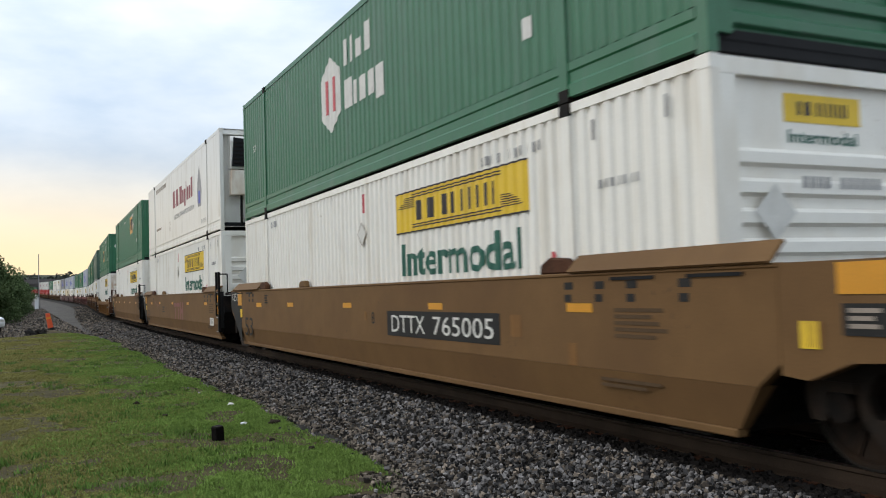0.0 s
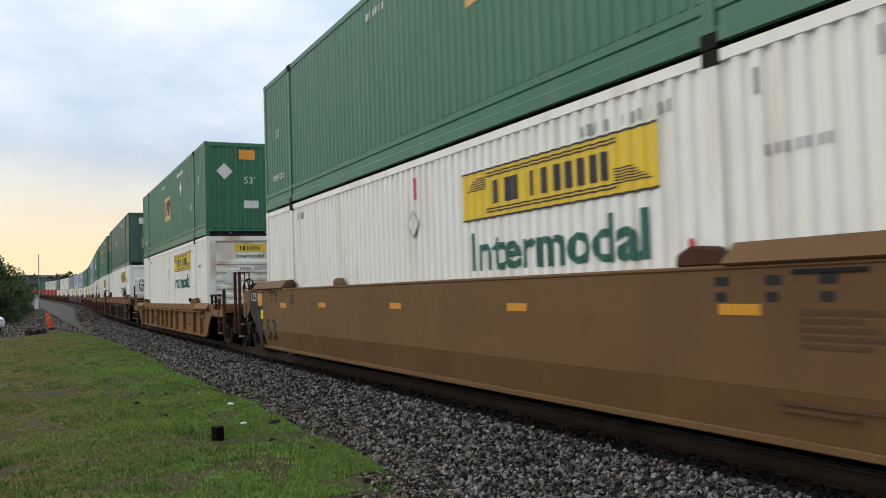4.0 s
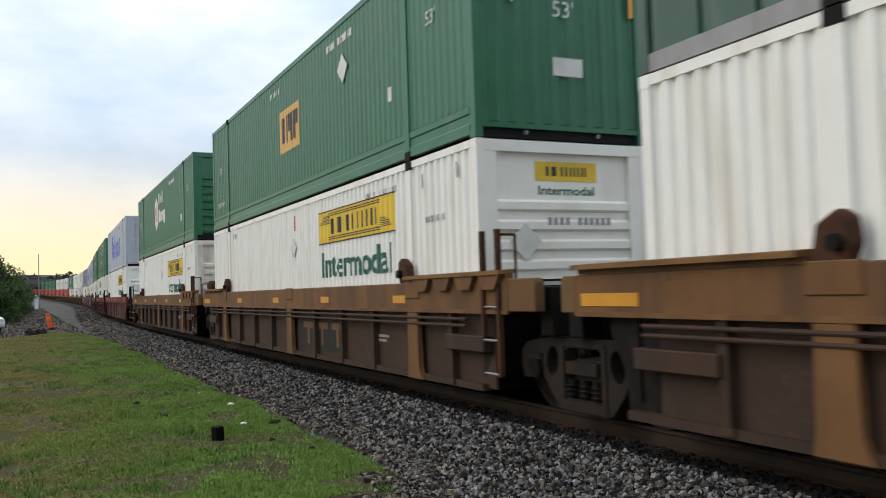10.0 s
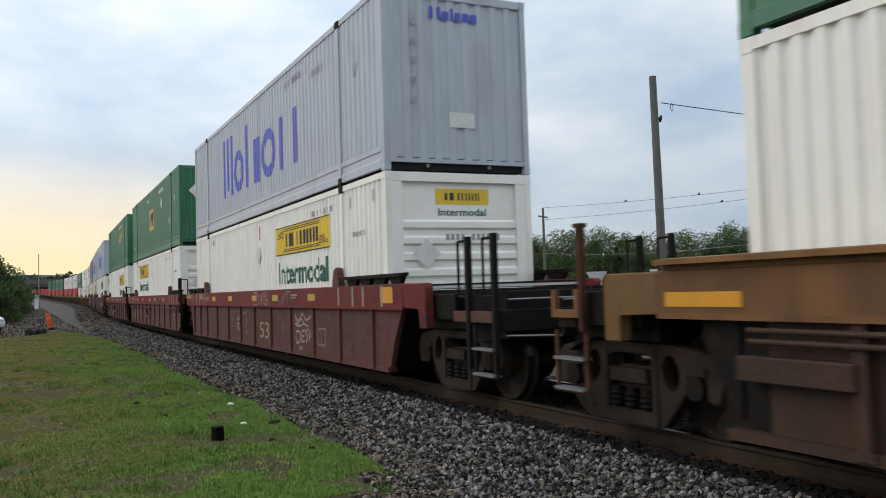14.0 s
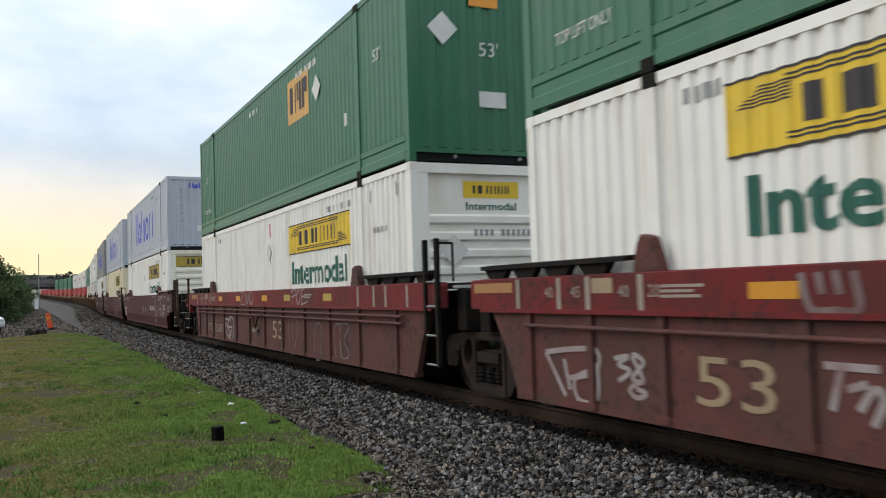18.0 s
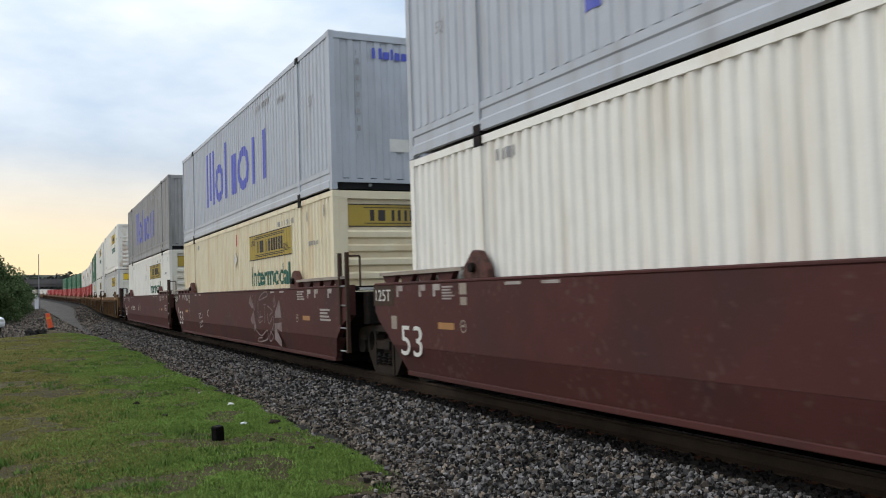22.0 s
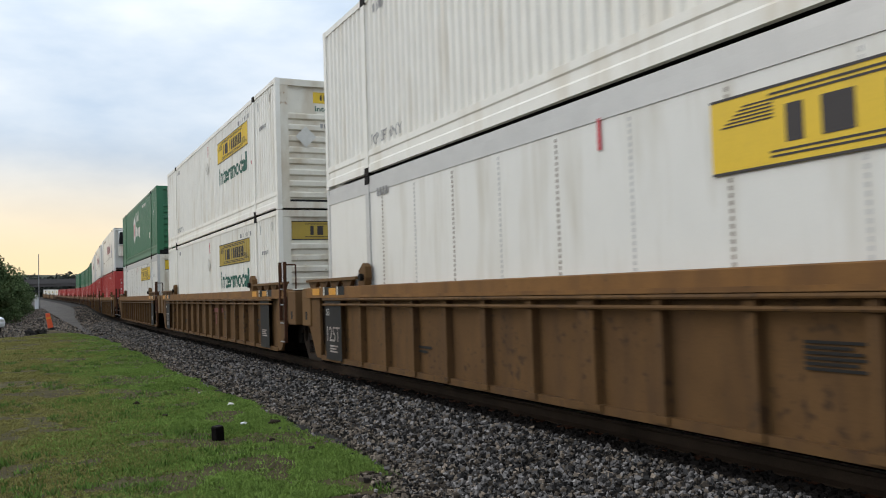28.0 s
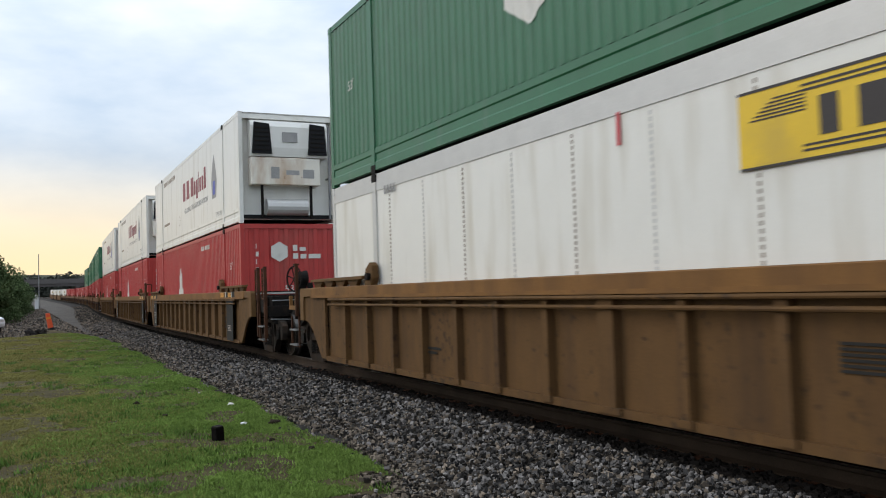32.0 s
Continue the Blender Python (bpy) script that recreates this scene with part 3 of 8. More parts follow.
def trade_panel(thing, left, z, w, h, yellow, skin, lower_word="ink_green"):
    board = on_side("trade_panel", rects((0, w, 0, h)), yellow, thing, left, z, skin, key=("tp", w, h), label="yellow printed panel with dark blocks")
    s = []
    for v in (0.0, 0.965):
        s.append((0, w, v * h, (v + 0.035) * h))
    for v in (0.11, 0.17, 0.82, 0.88):
        s.append((0.16 * w, 0.84 * w, v * h, (v + 0.028) * h))
    for i in range(6):
        s.append((0.03 * w + 0.012 * w * i, 0.17 * w, (0.60 + 0.045 * i) * h, (0.62 + 0.045 * i) * h))
        s.append((0.83 * w, 0.97 * w - 0.014 * w * i, (0.18 + 0.045 * i) * h, (0.20 + 0.045 * i) * h))
    on_side("panel_lining", rects(*s), "ink", board, left, z, skin, lift=0.008, key=("tps", w, h))
    blocks_on_side(shifted(name_blocks(w * 0.60, h * 0.46), w * 0.20, h * 0.27), "ink", board, left, z, skin, lift=0.008, key=("tpw", w, h))
    if lower_word:
        on_side("word", letters("Intermodal", 0.47, 3.36, 0.022), lower_word, thing, left - 0.18, z - 0.62, skin, key="intermodal")


def diamond(r):
    return poly([(r, 0), (2 * r, r), (r, 2 * r), (0, r)])


def small_marks(thing, mat, skin, upper):
    """Size marks, a stencilled data row and reporting bars near the posts."""
    on_side("size_mark", letters("53'", 0.20), mat, thing, 1.35, 1.75 if upper else 1.95, None, x=-HALF + 0.012, key="m53a")
    on_side("size_mark", letters("53'", 0.17), mat, thing, 15.2, 1.55, None, x=-HALF + 0.012, key="m53b")
    bars_side(rects(*[(i * 0.12, i * 0.12 + 0.08, 0, 0.13) for i in range(4)], *[(0.62 + i * 0.12, 0.70 + i * 0.12, 0, 0.13) for i in range(6)]),
            mat, thing, 5.6, HIGH - 0.42, skin, key="numbar")


def white_box(thing, paint="white", yellow="yellow", wide_end=False, skins="fine", skirt=False, smooth=False, end_paint=None, turned=False, panel=None):
    """White dry box with yellow side panel."""
    trim = paint
    if not smooth:
        box_frame(thing, paint, trim, skirt)
        skin = side_walls(thing, paint, skins, 0.40 if skirt else 0.15)
        ext = 0.012
    else:
        box_frame(thing, paint, "alu", skirt)
        skin = None
        for s in (-1, 1):
            piece("side_wall", lambda bm: box(bm, *sorted((s * (HALF - 0.012), s * (HALF - 0.05))), 0.13, LEN - 0.13, 0.15, HIGH - 0.09), paint, thing, key=("ssw", s))
        piece("top_band", lambda bm: box(bm, -HALF + 0.001, -HALF + 0.03, 0.13, LEN - 0.13, HIGH - 0.27, HIGH - 0.096), "alu", thing, "grey top rail", key="ssb")

        def seam(bm):
            for z in np.arange(0.2, HIGH - 0.3, 0.06):
                box(bm, -0.006, 0.0, -0.014, 0.014, z, z + 0.035)
        for i in range(10):
            piece("rivet_seam", seam, "ink_worn" if i % 2 else "alu", thing, at=Matrix.Translation((-HALF + 0.012, 3.27 + 1.205 * i - 0.6, 0)), key="sseam")
    panel = panel or ((13.22, 2.0) if turned else (6.45, 1.88))
    trade_panel(thing, *panel, 3.72, 0.60, yellow, skin, None if smooth else "ink_green")
    if not smooth:
        on_side("hazard_holder", diamond(0.19), "ink_white", thing, 8.15, 1.80, None, x=-HALF - 0.002, key="dia", label="empty white placard holder")
        on_side("hazard_holder_rim", union(stroke([(0.19, 0), (0.38, 0.19), (0.19, 0.38), (0, 0.19), (0.19, 0)], 0.018)), "ink_worn", thing, 8.15, 1.80, None, x=-HALF - 0.004, key="diar")
    if skirt:
        on_side("lettering", letters("TOP LIFT ONLY", 0.17, 1.2), "ink_grey", thing, 13.93, 0.46, skin, key="tlo2")
    on_side("red_stripe", rects((0, 0.06, 0, 0.31)), "ink_red", thing, 7.96, HIGH - 0.56, skin, key="rs")
    bars_side(rects(*[(i * 0.13, i * 0.13 + 0.035 + 0.03 * (i % 2), 0, 0.11) for i in range(4)], *[(0.66 + i * 0.13, 0.70 + i * 0.13, 0, 0.11) for i in range(6)]), "ink_grey", thing, 3.9, HIGH - 0.38, skin, key="nb1")
    bars_side(rects(*[(i * 0.12, i * 0.12 + 0.08, 0, 0.13) for i in range(4)]), "ink_grey", thing, 13.7, HIGH - 0.36, skin, key="nb2")
    blocks_on_side(rects((0, 0.045, 0, 0.2), (1.06, 1.10, 0.02, 0.22)), "ink_grey", thing, 1.62, HIGH - 0.44, None, x=-HALF + 0.006, key="st1")
    bars_side(rects(*[(i * 0.095, i * 0.095 + 0.03 + 0.025 * (i % 2), 0, 0.085) for i in range(7)]), "ink_grey", thing, 1.55, HIGH - 0.92, SKINS["fine"][1][0] if skin else None, key="nb3")
    on_side("red_dot", ring(0.05, 0.05, 0.05, 0.05, 0.049, 10), "ink_red", thing, 9.35 if turned else 2.42, 1.32, skin, key="rd")
    if wide_end:
        front_slats(thing, end_paint or paint, True, ribs=not smooth)
        on_front("trade_panel", rects((0, 1.96, 0, 0.42)), yellow, thing, -0.98, HIGH - 0.66, 0.070, key="wp", label="wide yellow printed panel with dark blocks")
        tagged(on_front("word_mark", name_blocks(1.15, 0.20), "ink", thing, -0.56, HIGH - 0.55, 0.066, key="wpw"), kind="stuff")
        on_front("panel_lining", rects((0, 1.96, 0, 0.02), (0, 1.96, 0.40, 0.42), (0.3, 1.66, 0.06, 0.075), (0.3, 1.66, 0.345, 0.36)), "ink", thing, -0.98, HIGH - 0.66, 0.064, key="wps")
    else:
        front_slats(thing, end_paint or paint, False)
        on_front("trade_panel", rects((0, 0.95, 0, 0.25)), yellow, thing, -0.42, HIGH - 0.50, 0.070, key="np", label="yellow printed panel with dark blocks")
        tagged(on_front("word_mark", name_blocks(0.62, 0.12), "ink", thing, -0.26, HIGH - 0.435, 0.066, key="npw"), kind="stuff")
        on_front("word", letters("Intermodal", 0.115, 0.86, 0.022), "ink_green", thing, -0.38, HIGH - 0.68, 0.070, key="npi")
        bars_front(rects(*[(i * 0.09, i * 0.09 + 0.06, 0, 0.10) for i in range(4)], *[(0.46 + i * 0.09, 0.52 + i * 0.09, 0, 0.10) for i in range(6)]), "ink_grey", thing, -0.28, HIGH - 1.07, 0.022, key="npn")
    if not wide_end:
        on_front("hazard_holder", diamond(0.24), "ink_white", thing, -0.86, HIGH - 1.52, 0.016, key="fdia")


def plain_box(thing, paint, skins, logo, taped=False, emblem=(8.85, 1.14)):
    """Coloured dry box, stacked above: corrugated sides, deep bottom rail, corrugated front."""
    box_frame(thing, paint, paint, logo != "worn", "grey_dark" if logo == "worn" else "")
    skin = side_walls(thing, paint, skins, 0.15 if logo == "worn" else 0.41)
    mark = "ink_white" if paint in ("green", "green_dark", "red") else "ink_grey"
    small_marks(thing, mark, skin, True)
    if logo == "hexagon":
        front_slats(thing, paint, False, True)
    else:
        front_corrugated(thing, paint)
    if logo in ("square", "") and paint == "green":
        on_side("word", letters("TOP LIFT ONLY", 0.13, 0.95), mark, thing, 15.55, 0.62, None, x=-HALF + 0.012, key="tlo1")
        bars_side(rects(*[(i * 0.13, i * 0.13 + 0.05, 0, 0.12) for i in range(6)]), mark, thing, 9.6, HIGH - 0.42, skin, key="gnb")
    if logo == "square":
        on_side("logo_panel", rects((0, 1.45, 0, 0.90)), "emblem_gold", thing, *emblem, skin, key="lg1", label="faded orange square emblem with dark blocks")
        blocks_on_side(rects((0.14, 0.38, 0.20, 0.74), (0.50, 0.60, 0.18, 0.76), (0.66, 0.76, 0.40, 0.76), (0.82, 0.92, 0.18, 0.76), (1.02, 1.13, 0.18, 0.76), (1.13, 1.32, 0.46, 0.76)),
                "ink", thing, *emblem, skin, lift=0.009, key="lg2")
        on_side("placard", diamond(0.26), "ink_white", thing, 5.0 if emblem[0] > 8 else 4.5, 1.75, None, x=-HALF - 0.002, key="pl1", label="white diamond placard holder")
        on_side("size_block", rects((0, 0.14, 0, 0.22)), "ink_white", thing, 2.75, 1.0, skin, key="sb1")
        on_front("placard", diamond(0.25), "ink_white", thing, -0.95, 1.74, 0.02, key="pl2")
        on_front("size_mark", letters("53'", 0.22), "ink_white", thing, -0.1, 1.62, 0.02, key="pl3")
        on_front("label_plate", rects((0, 0.46, 0, 0.24)), "ink_white", thing, -0.12, 0.85, 0.02, key="pl4")
        on_front("emblem", rects((0, 0.5, 0, 0.3)), "ink_orange", thing, -0.25, HIGH - 0.52, 0.02, key="pl5")
        for x in (-HALF + 0.115, HALF - 0.185) if taped else ():
            on_front("reflective_strip", rects((0, 0.07, 0, 0.62), (0, 0.07, 0.68, 0.95)), "ink_orange", thing, x, 1.72, -0.008, key="pl6")
    elif logo == "hexagon":
        hexa = poly([(0.55, 0), (1.1, 0.33), (1.1, 1.05), (0.55, 1.38), (0, 1.05), (0, 0.33)])
        on_side("emblem", hexa, "ink_white", thing, 9.95, 1.0, skin, key="hx1", label="white hexagon emblem with red bars")
        on_side("emblem_mark", rects((0.30, 0.42, 0.36, 0.98), (0.68, 0.80, 0.36, 0.98)), "ink_red", thing, 9.95, 1.0, skin, lift=0.009, key="hx2")
        blocks_on_side(rects((0, 0.13, 0.75, 1.2), (0.3, 0.43, 0.75, 1.2), (0.55, 0.85, 0.75, 1.05), (0.97, 1.25, 0.75, 1.22),
                                   (0, 0.35, 0, 0.5), (0.45, 0.58, 0, 0.4), (0.70, 1.0, 0, 0.4), (1.1, 1.35, 0, 0.4), (1.45, 1.75, -0.12, 0.4)), "ink_white", thing, 8.65, 1.28, skin, key="hx3")
        on_side("size_block", rects((0, 0.2, 0, 0.24)), "ink_white", thing, 2.85, 0.86, skin, key="hx6")
        on_front("emblem", poly([(0.17, 0), (0.34, 0.1), (0.34, 0.32), (0.17, 0.42), (0, 0.32), (0, 0.1)]), "ink_white", thing, -0.55, HIGH - 0.75, 0.066, key="hx4")
        tagged(on_front("word_mark", rects((0, 0.2, 0.22, 0.36), (0.25, 0.5, 0.22, 0.34), (0, 0.3, 0, 0.14), (0.35, 0.75, 0, 0.12)), "ink_white", thing, -0.1, HIGH - 0.72, 0.066, key="hx7"), kind="stuff")
        on_front("label_plate", rects((0, 0.5, 0, 0.24)), "ink_white", thing, -0.15, 1.0, 0.022, key="hx8")
        on_front("size_mark", letters("53'", 0.18), "ink_white", thing, -0.1, 1.62, 0.022, key="hx9")
    elif logo == "blue_word":
        w, h = 7.35, 1.58
        s = [rects((0, 0.035 * w, 0, h), (0.062 * w, 0.098 * w, 0.1 * h, h), (0.125 * w, 0.16 * w, 0, h), (0.365 * w, 0.40 * w, 0, 0.98 * h), (0.47 * w, 0.56 * w, 0, 0.67 * h),
                   (0.79 * w, 0.825 * w, 0, 0.72 * h), (0.94 * w, 0.975 * w, 0, 0.72 * h)),
             ring(0.255 * w, 0.34 * h, 0.075 * w, 0.34 * h, 0.24, 18), ring(0.665 * w, 0.34 * h, 0.085 * w, 0.35 * h, 0.24, 18)]
        blocks_on_side(union(*s), "ink_blue", thing, 11.85, 0.82, skin, key="bw1")
        tagged(on_front("word_mark", rects((0, 0.06, 0, 0.2), (0.13, 0.19, 0, 0.2), (0.22, 0.34, 0, 0.14), (0.37, 0.42, 0, 0.2), (0.45, 0.55, 0, 0.14), (0.58, 0.70, 0, 0.14), (0.73, 0.85, 0, 0.14)), "ink_blue", thing, -0.45, HIGH - 0.45, 0.02, key="bw2"), kind="stuff")
        on_front("label_plate", rects((0, 0.45, 0, 0.24)), "ink_white", thing, -0.15, 0.72, 0.02, key="bw3")
        bars_front(rects(*[(0.02, 0.035 + 0.05 * (i % 2), -i * 0.155, 0.10 - i * 0.155) for i in range(11)]), "ink_grey", thing, -0.80, HIGH - 0.42, 0.02, key="bw4")
        bars_side(rects(*[(i * 0.14, i * 0.14 + 0.08, 0, 0.13) for i in range(5)]), "ink_grey", thing, 3.6, HIGH - 0.62, skin, key="bw5")
    elif logo == "worn":
        on_side("label_plate", rects((0, 0.30, 0, 0.34)), "ink_white", thing, 9.2, 1.55, None, x=-HALF - 0.002, key="wn1")
        on_front("label_plate", rects((0, 0.38, 0, 0.34)), "ink_white", thing, -0.75, HIGH - 0.62, 0.02, key="wn2")
        on_front("size_mark", letters("53'", 0.2), "ink_white", thing, -0.25, HIGH - 0.56, 0.02, key="wn3")
        on_front("label_plate", rects((0, 0.28, 0, 0.5)), "ink_worn", thing, -0.62, 0.95, 0.02, key="wn4")
        bars_front(rects(*[(0.02, 0.04 + 0.05 * (i % 2), -i * 0.17, 0.11 - i * 0.17) for i in range(11)]), "ink_white", thing, 0.72, HIGH - 0.4, 0.02, key="wn5")
    elif logo == "house":
        on_side("emblem", union(poly([(0, 0), (0.9, 0), (0.9, 0.8), (0.7, 0.8), (0.7, 1.25), (0.45, 1.55), (0.2, 1.25), (0.2, 0.8), (0, 0.8)])), "ink_white", thing, 10.2, 0.55, skin, key="ho1", label="white emblem in plain shapes")
        blocks_on_side(rects((0, 0.25, 0, 0.5), (0.35, 0.6, 0, 0.4), (0.7, 0.95, 0, 0.5), (1.05, 1.3, 0, 0.4), (1.4, 1.65, 0, 0.4)), "ink_white", thing, 9.2, 0.55, skin, key="ho2")
        on_front("emblem", poly([(0.22, 0), (0.44, 0.13), (0.44, 0.40), (0.22, 0.53), (0, 0.40), (0, 0.13)]), "ink_white", thing, -0.5, HIGH - 1.0, 0.02, key="ho3")
        tagged(on_front("word_mark", rects((0, 0.12, 0.2, 0.36), (0.18, 0.35, 0.2, 0.3), (0, 0.14, 0, 0.14), (0.2, 0.36, 0, 0.12), (0.42, 0.75, 0, 0.12)), "ink_white", thing, 0.08, HIGH - 0.92, 0.02, key="ho4"), kind="stuff")
        bars_front(rects(*[(0.02, 0.04 + 0.05 * (i % 2), -i * 0.2, 0.12 - i * 0.2) for i in range(8)]), "ink_white", thing, -0.92, HIGH - 0.65, 0.02, key="ho5")
        on_front("size_mark", letters("53'", 0.19), "ink_white", thing, -0.15, 1.10, 0.02, key="ho6")


def cooled_box(thing):
    """Smooth white insulated box with a cooling machine in its front end."""
    box_frame(thing, "white_smooth", "white_smooth", True)
    for s in (-1, 1):
        piece("side_wall", lambda bm: box(bm, *sorted((s * (HALF - 0.010), s * (HALF - 0.06))), 0.13, LEN - 0.13, 0.40, HIGH - 0.09), "white_smooth", thing, key=("csw", s))
    piece("front_wall", lambda bm: box(bm, -HALF + 0.09, HALF - 0.09, 0.20, 0.24, 0.1, HIGH - 0.09), "white_smooth", thing, key="cfw")
    piece("front_header", lambda bm: box(bm, -HALF + 0.10, HALF - 0.10, 0.02, 0.19, HIGH - 0.17, HIGH - 0.01), "white_smooth", thing, key="cfh")
    unit = piece("cooling_unit", lambda bm: prism(bm, [(0.19, 1.72), (-0.16, 1.72), (-0.20, 1.95), (-0.20, 2.50), (-0.10, 2.66), (0.19, 2.68)], -1.02, 1.02), "white_smooth", thing, "white cooling machine with black grilles", key="cu1")
    for x in (-1.0, 0.48):
        piece("grille", lambda bm: prism(bm, [(x, 1.78), (x + 0.52, 1.78), (x + 0.46, 2.56), (x + 0.06, 2.60)], -0.235, -0.19, "y"), "black", unit, "black louvred grille", key=("cu2", x))
        for i in range(6):
            piece("louvre", lambda bm: box(bm, x + 0.05, x + 0.45, -0.25, -0.22, 0, 0.03), "dark_steel", unit, at=Matrix.Translation((0, 0, 1.86 + 0.115 * i)), key=("cu3", x))
    piece("badge", lambda bm: box(bm, -0.2, 0.2, -0.225, -0.2, 2.10, 2.36), "ink_grey", unit, "grey maker's plate", key="cu4")
    piece("lower_case", lambda bm: box(bm, -1.02, 0.82, -0.16, 0.19, 0.98, 1.70), "white_rusty", thing, "pale machine casing with labels", key="cu5", bevel=0.02)
    on_front("label_plate", rects((0, 0.22, 0, 0.3), (0.4, 0.75, 0.1, 0.22), (0.85, 1.15, 0.02, 0.25)), "ink_grey", thing, -0.5, 1.15, -0.166, key="cu6")
    piece("frame_bar", lambda bm: [box(bm, x, x + 0.06, -0.10, -0.03, 0.12, 0.98) for x in (-0.75, 0.55)], "dark_steel", thing, key="cu7")
    piece("fuel_tank", lambda bm: rod(bm, (-0.6, 0.05, 0.42), (0.5, 0.05, 0.42), 0.22, 16), "alu", thing, "dull aluminium fuel tank", key="cu8")
    piece("side_pipe", lambda bm: [rod(bm, (1.1, -0.06, 0.1), (1.1, -0.06, 2.6), 0.03, 6), rod(bm, (1.1, -0.06, 1.2), (1.1, 0.2, 1.2), 0.03, 6)], "galv", thing, key="cu9")
    blocks_on_side(rects((0, 0.5, 0, 0.62), (0.6, 0.68, 0, 0.12), (0.78, 1.25, 0, 0.62), (1.35, 1.43, 0, 0.12), (1.6, 2.1, 0, 0.62), (2.2, 2.5, 0, 0.44), (2.6, 2.9, -0.16, 0.44), (3.0, 3.1, 0, 0.66), (3.2, 3.5, 0, 0.44), (3.6, 3.9, 0, 0.44), (4.0, 4.3, 0, 0.66)),
            "ink_maroon", thing, 8.92, 1.46, None, x=-HALF + 0.010, key="ce1")
    on_side("lettering", letters("GLOBAL TRANSPORTATION", 0.17, 4.3, 0.01), "ink_grey", thing, 8.63, 1.02, None, x=-HALF + 0.010, key="ce2")
    on_side("lettering", letters("TOP LIFT ONLY", 0.13, 0.98), "ink_grey", thing, 3.17, 0.43, None, x=-HALF + 0.010, key="ce5")
    on_side("crest", poly([(0.1, 0), (0.7, 0), (0.8, 0.5), (0.62, 0.95), (0.4, 1.30), (0.18, 0.95), (0, 0.5)]), "ink_grey", thing, 3.75, 1.0, None, x=-HALF + 0.010, key="ce3", label="heraldic crest as plain shapes")
    on_side("crest_field", rects((0.25, 0.55, 0.1, 0.5)), "ink_blue", thing, 3.75, 1.0, None, x=-HALF + 0.010, lift=0.008, key="ce6")
    bars_side(rects(*[(i * 0.33, i * 0.33 + 0.22, 0, 0.16) for i in range(9)]), "ink_worn", thing, 13.55, 2.5, None, x=-HALF + 0.010, key="ce7")
    bars_side(rects((0, 1.45, 0, 0.09)), "ink_worn", thing, 13.6, 0.93, None, x=-HALF + 0.010, key="ce8")
    on_side("placard", stroke([(0.19, 0), (0.38, 0.19), (0.19, 0.38), (0, 0.19), (0.19, 0)], 0.02), "ink_worn", thing, 9.95, 0.68, None, x=-HALF + 0.010, key="ce9")
    on_side("seam", rects(*[(i * 2.4, i * 2.4 + 0.02, 0, 2.3) for i in range(6)]), "alu", thing, 14.0, 0.42, None, x=-HALF + 0.010, key="ce4")


# ======== well cars: front end of the load at y = 0, rail top at z = 0 ========
WHEEL_R = 0.483


def wheelset_mesh():
    if "wheelset" not in CACHE:
        bm = bmesh.new()
        for s in (-1, 1):
            lathe(bm, [(s * 0.665, 0.19), (s * 0.672, 0.45), (s * 0.675, 0.52), (s * 0.705, 0.52), (s * 0.715, 0.487), (s * 0.80, 0.480), (s * 0.802, 0.43), (s * 0.765, 0.41), (s * 0.755, 0.22), (s * 0.80, 0.19), (s * 0.80, 0.10)], 28)
            for k in range(5):                   # ribs of the plate, so that the turning shows
                a = 2 * math.pi * k / 5
                rod(bm, (s * 0.765, 0.2 * math.cos(a), 0.2 * math.sin(a)), (s * 0.772, 0.40 * math.cos(a), 0.40 * math.sin(a)), 0.02, 5)
        lathe(bm, [(-1.02, 0.075), (1.02, 0.075)], 12)
        dull = len(bm.faces)
        for s in (-1, 1):
            lathe(bm, [(s * 0.717, 0.490), (s * 0.800, 0.484)], 36, caps=False)
            lathe(bm, [(s * 0.8035, 0.482), (s * 0.8045, 0.462)], 36, caps=False)
        bm.faces.ensure_lookup_table()
        for f in bm.faces[dull:]:
            f.material_index = 1
        me = mesh_of("wheelset", bm, "truck_steel")
        me.materials.append(M["tread"])
        CACHE["wheelset"] = me
    return CACHE["wheelset"]


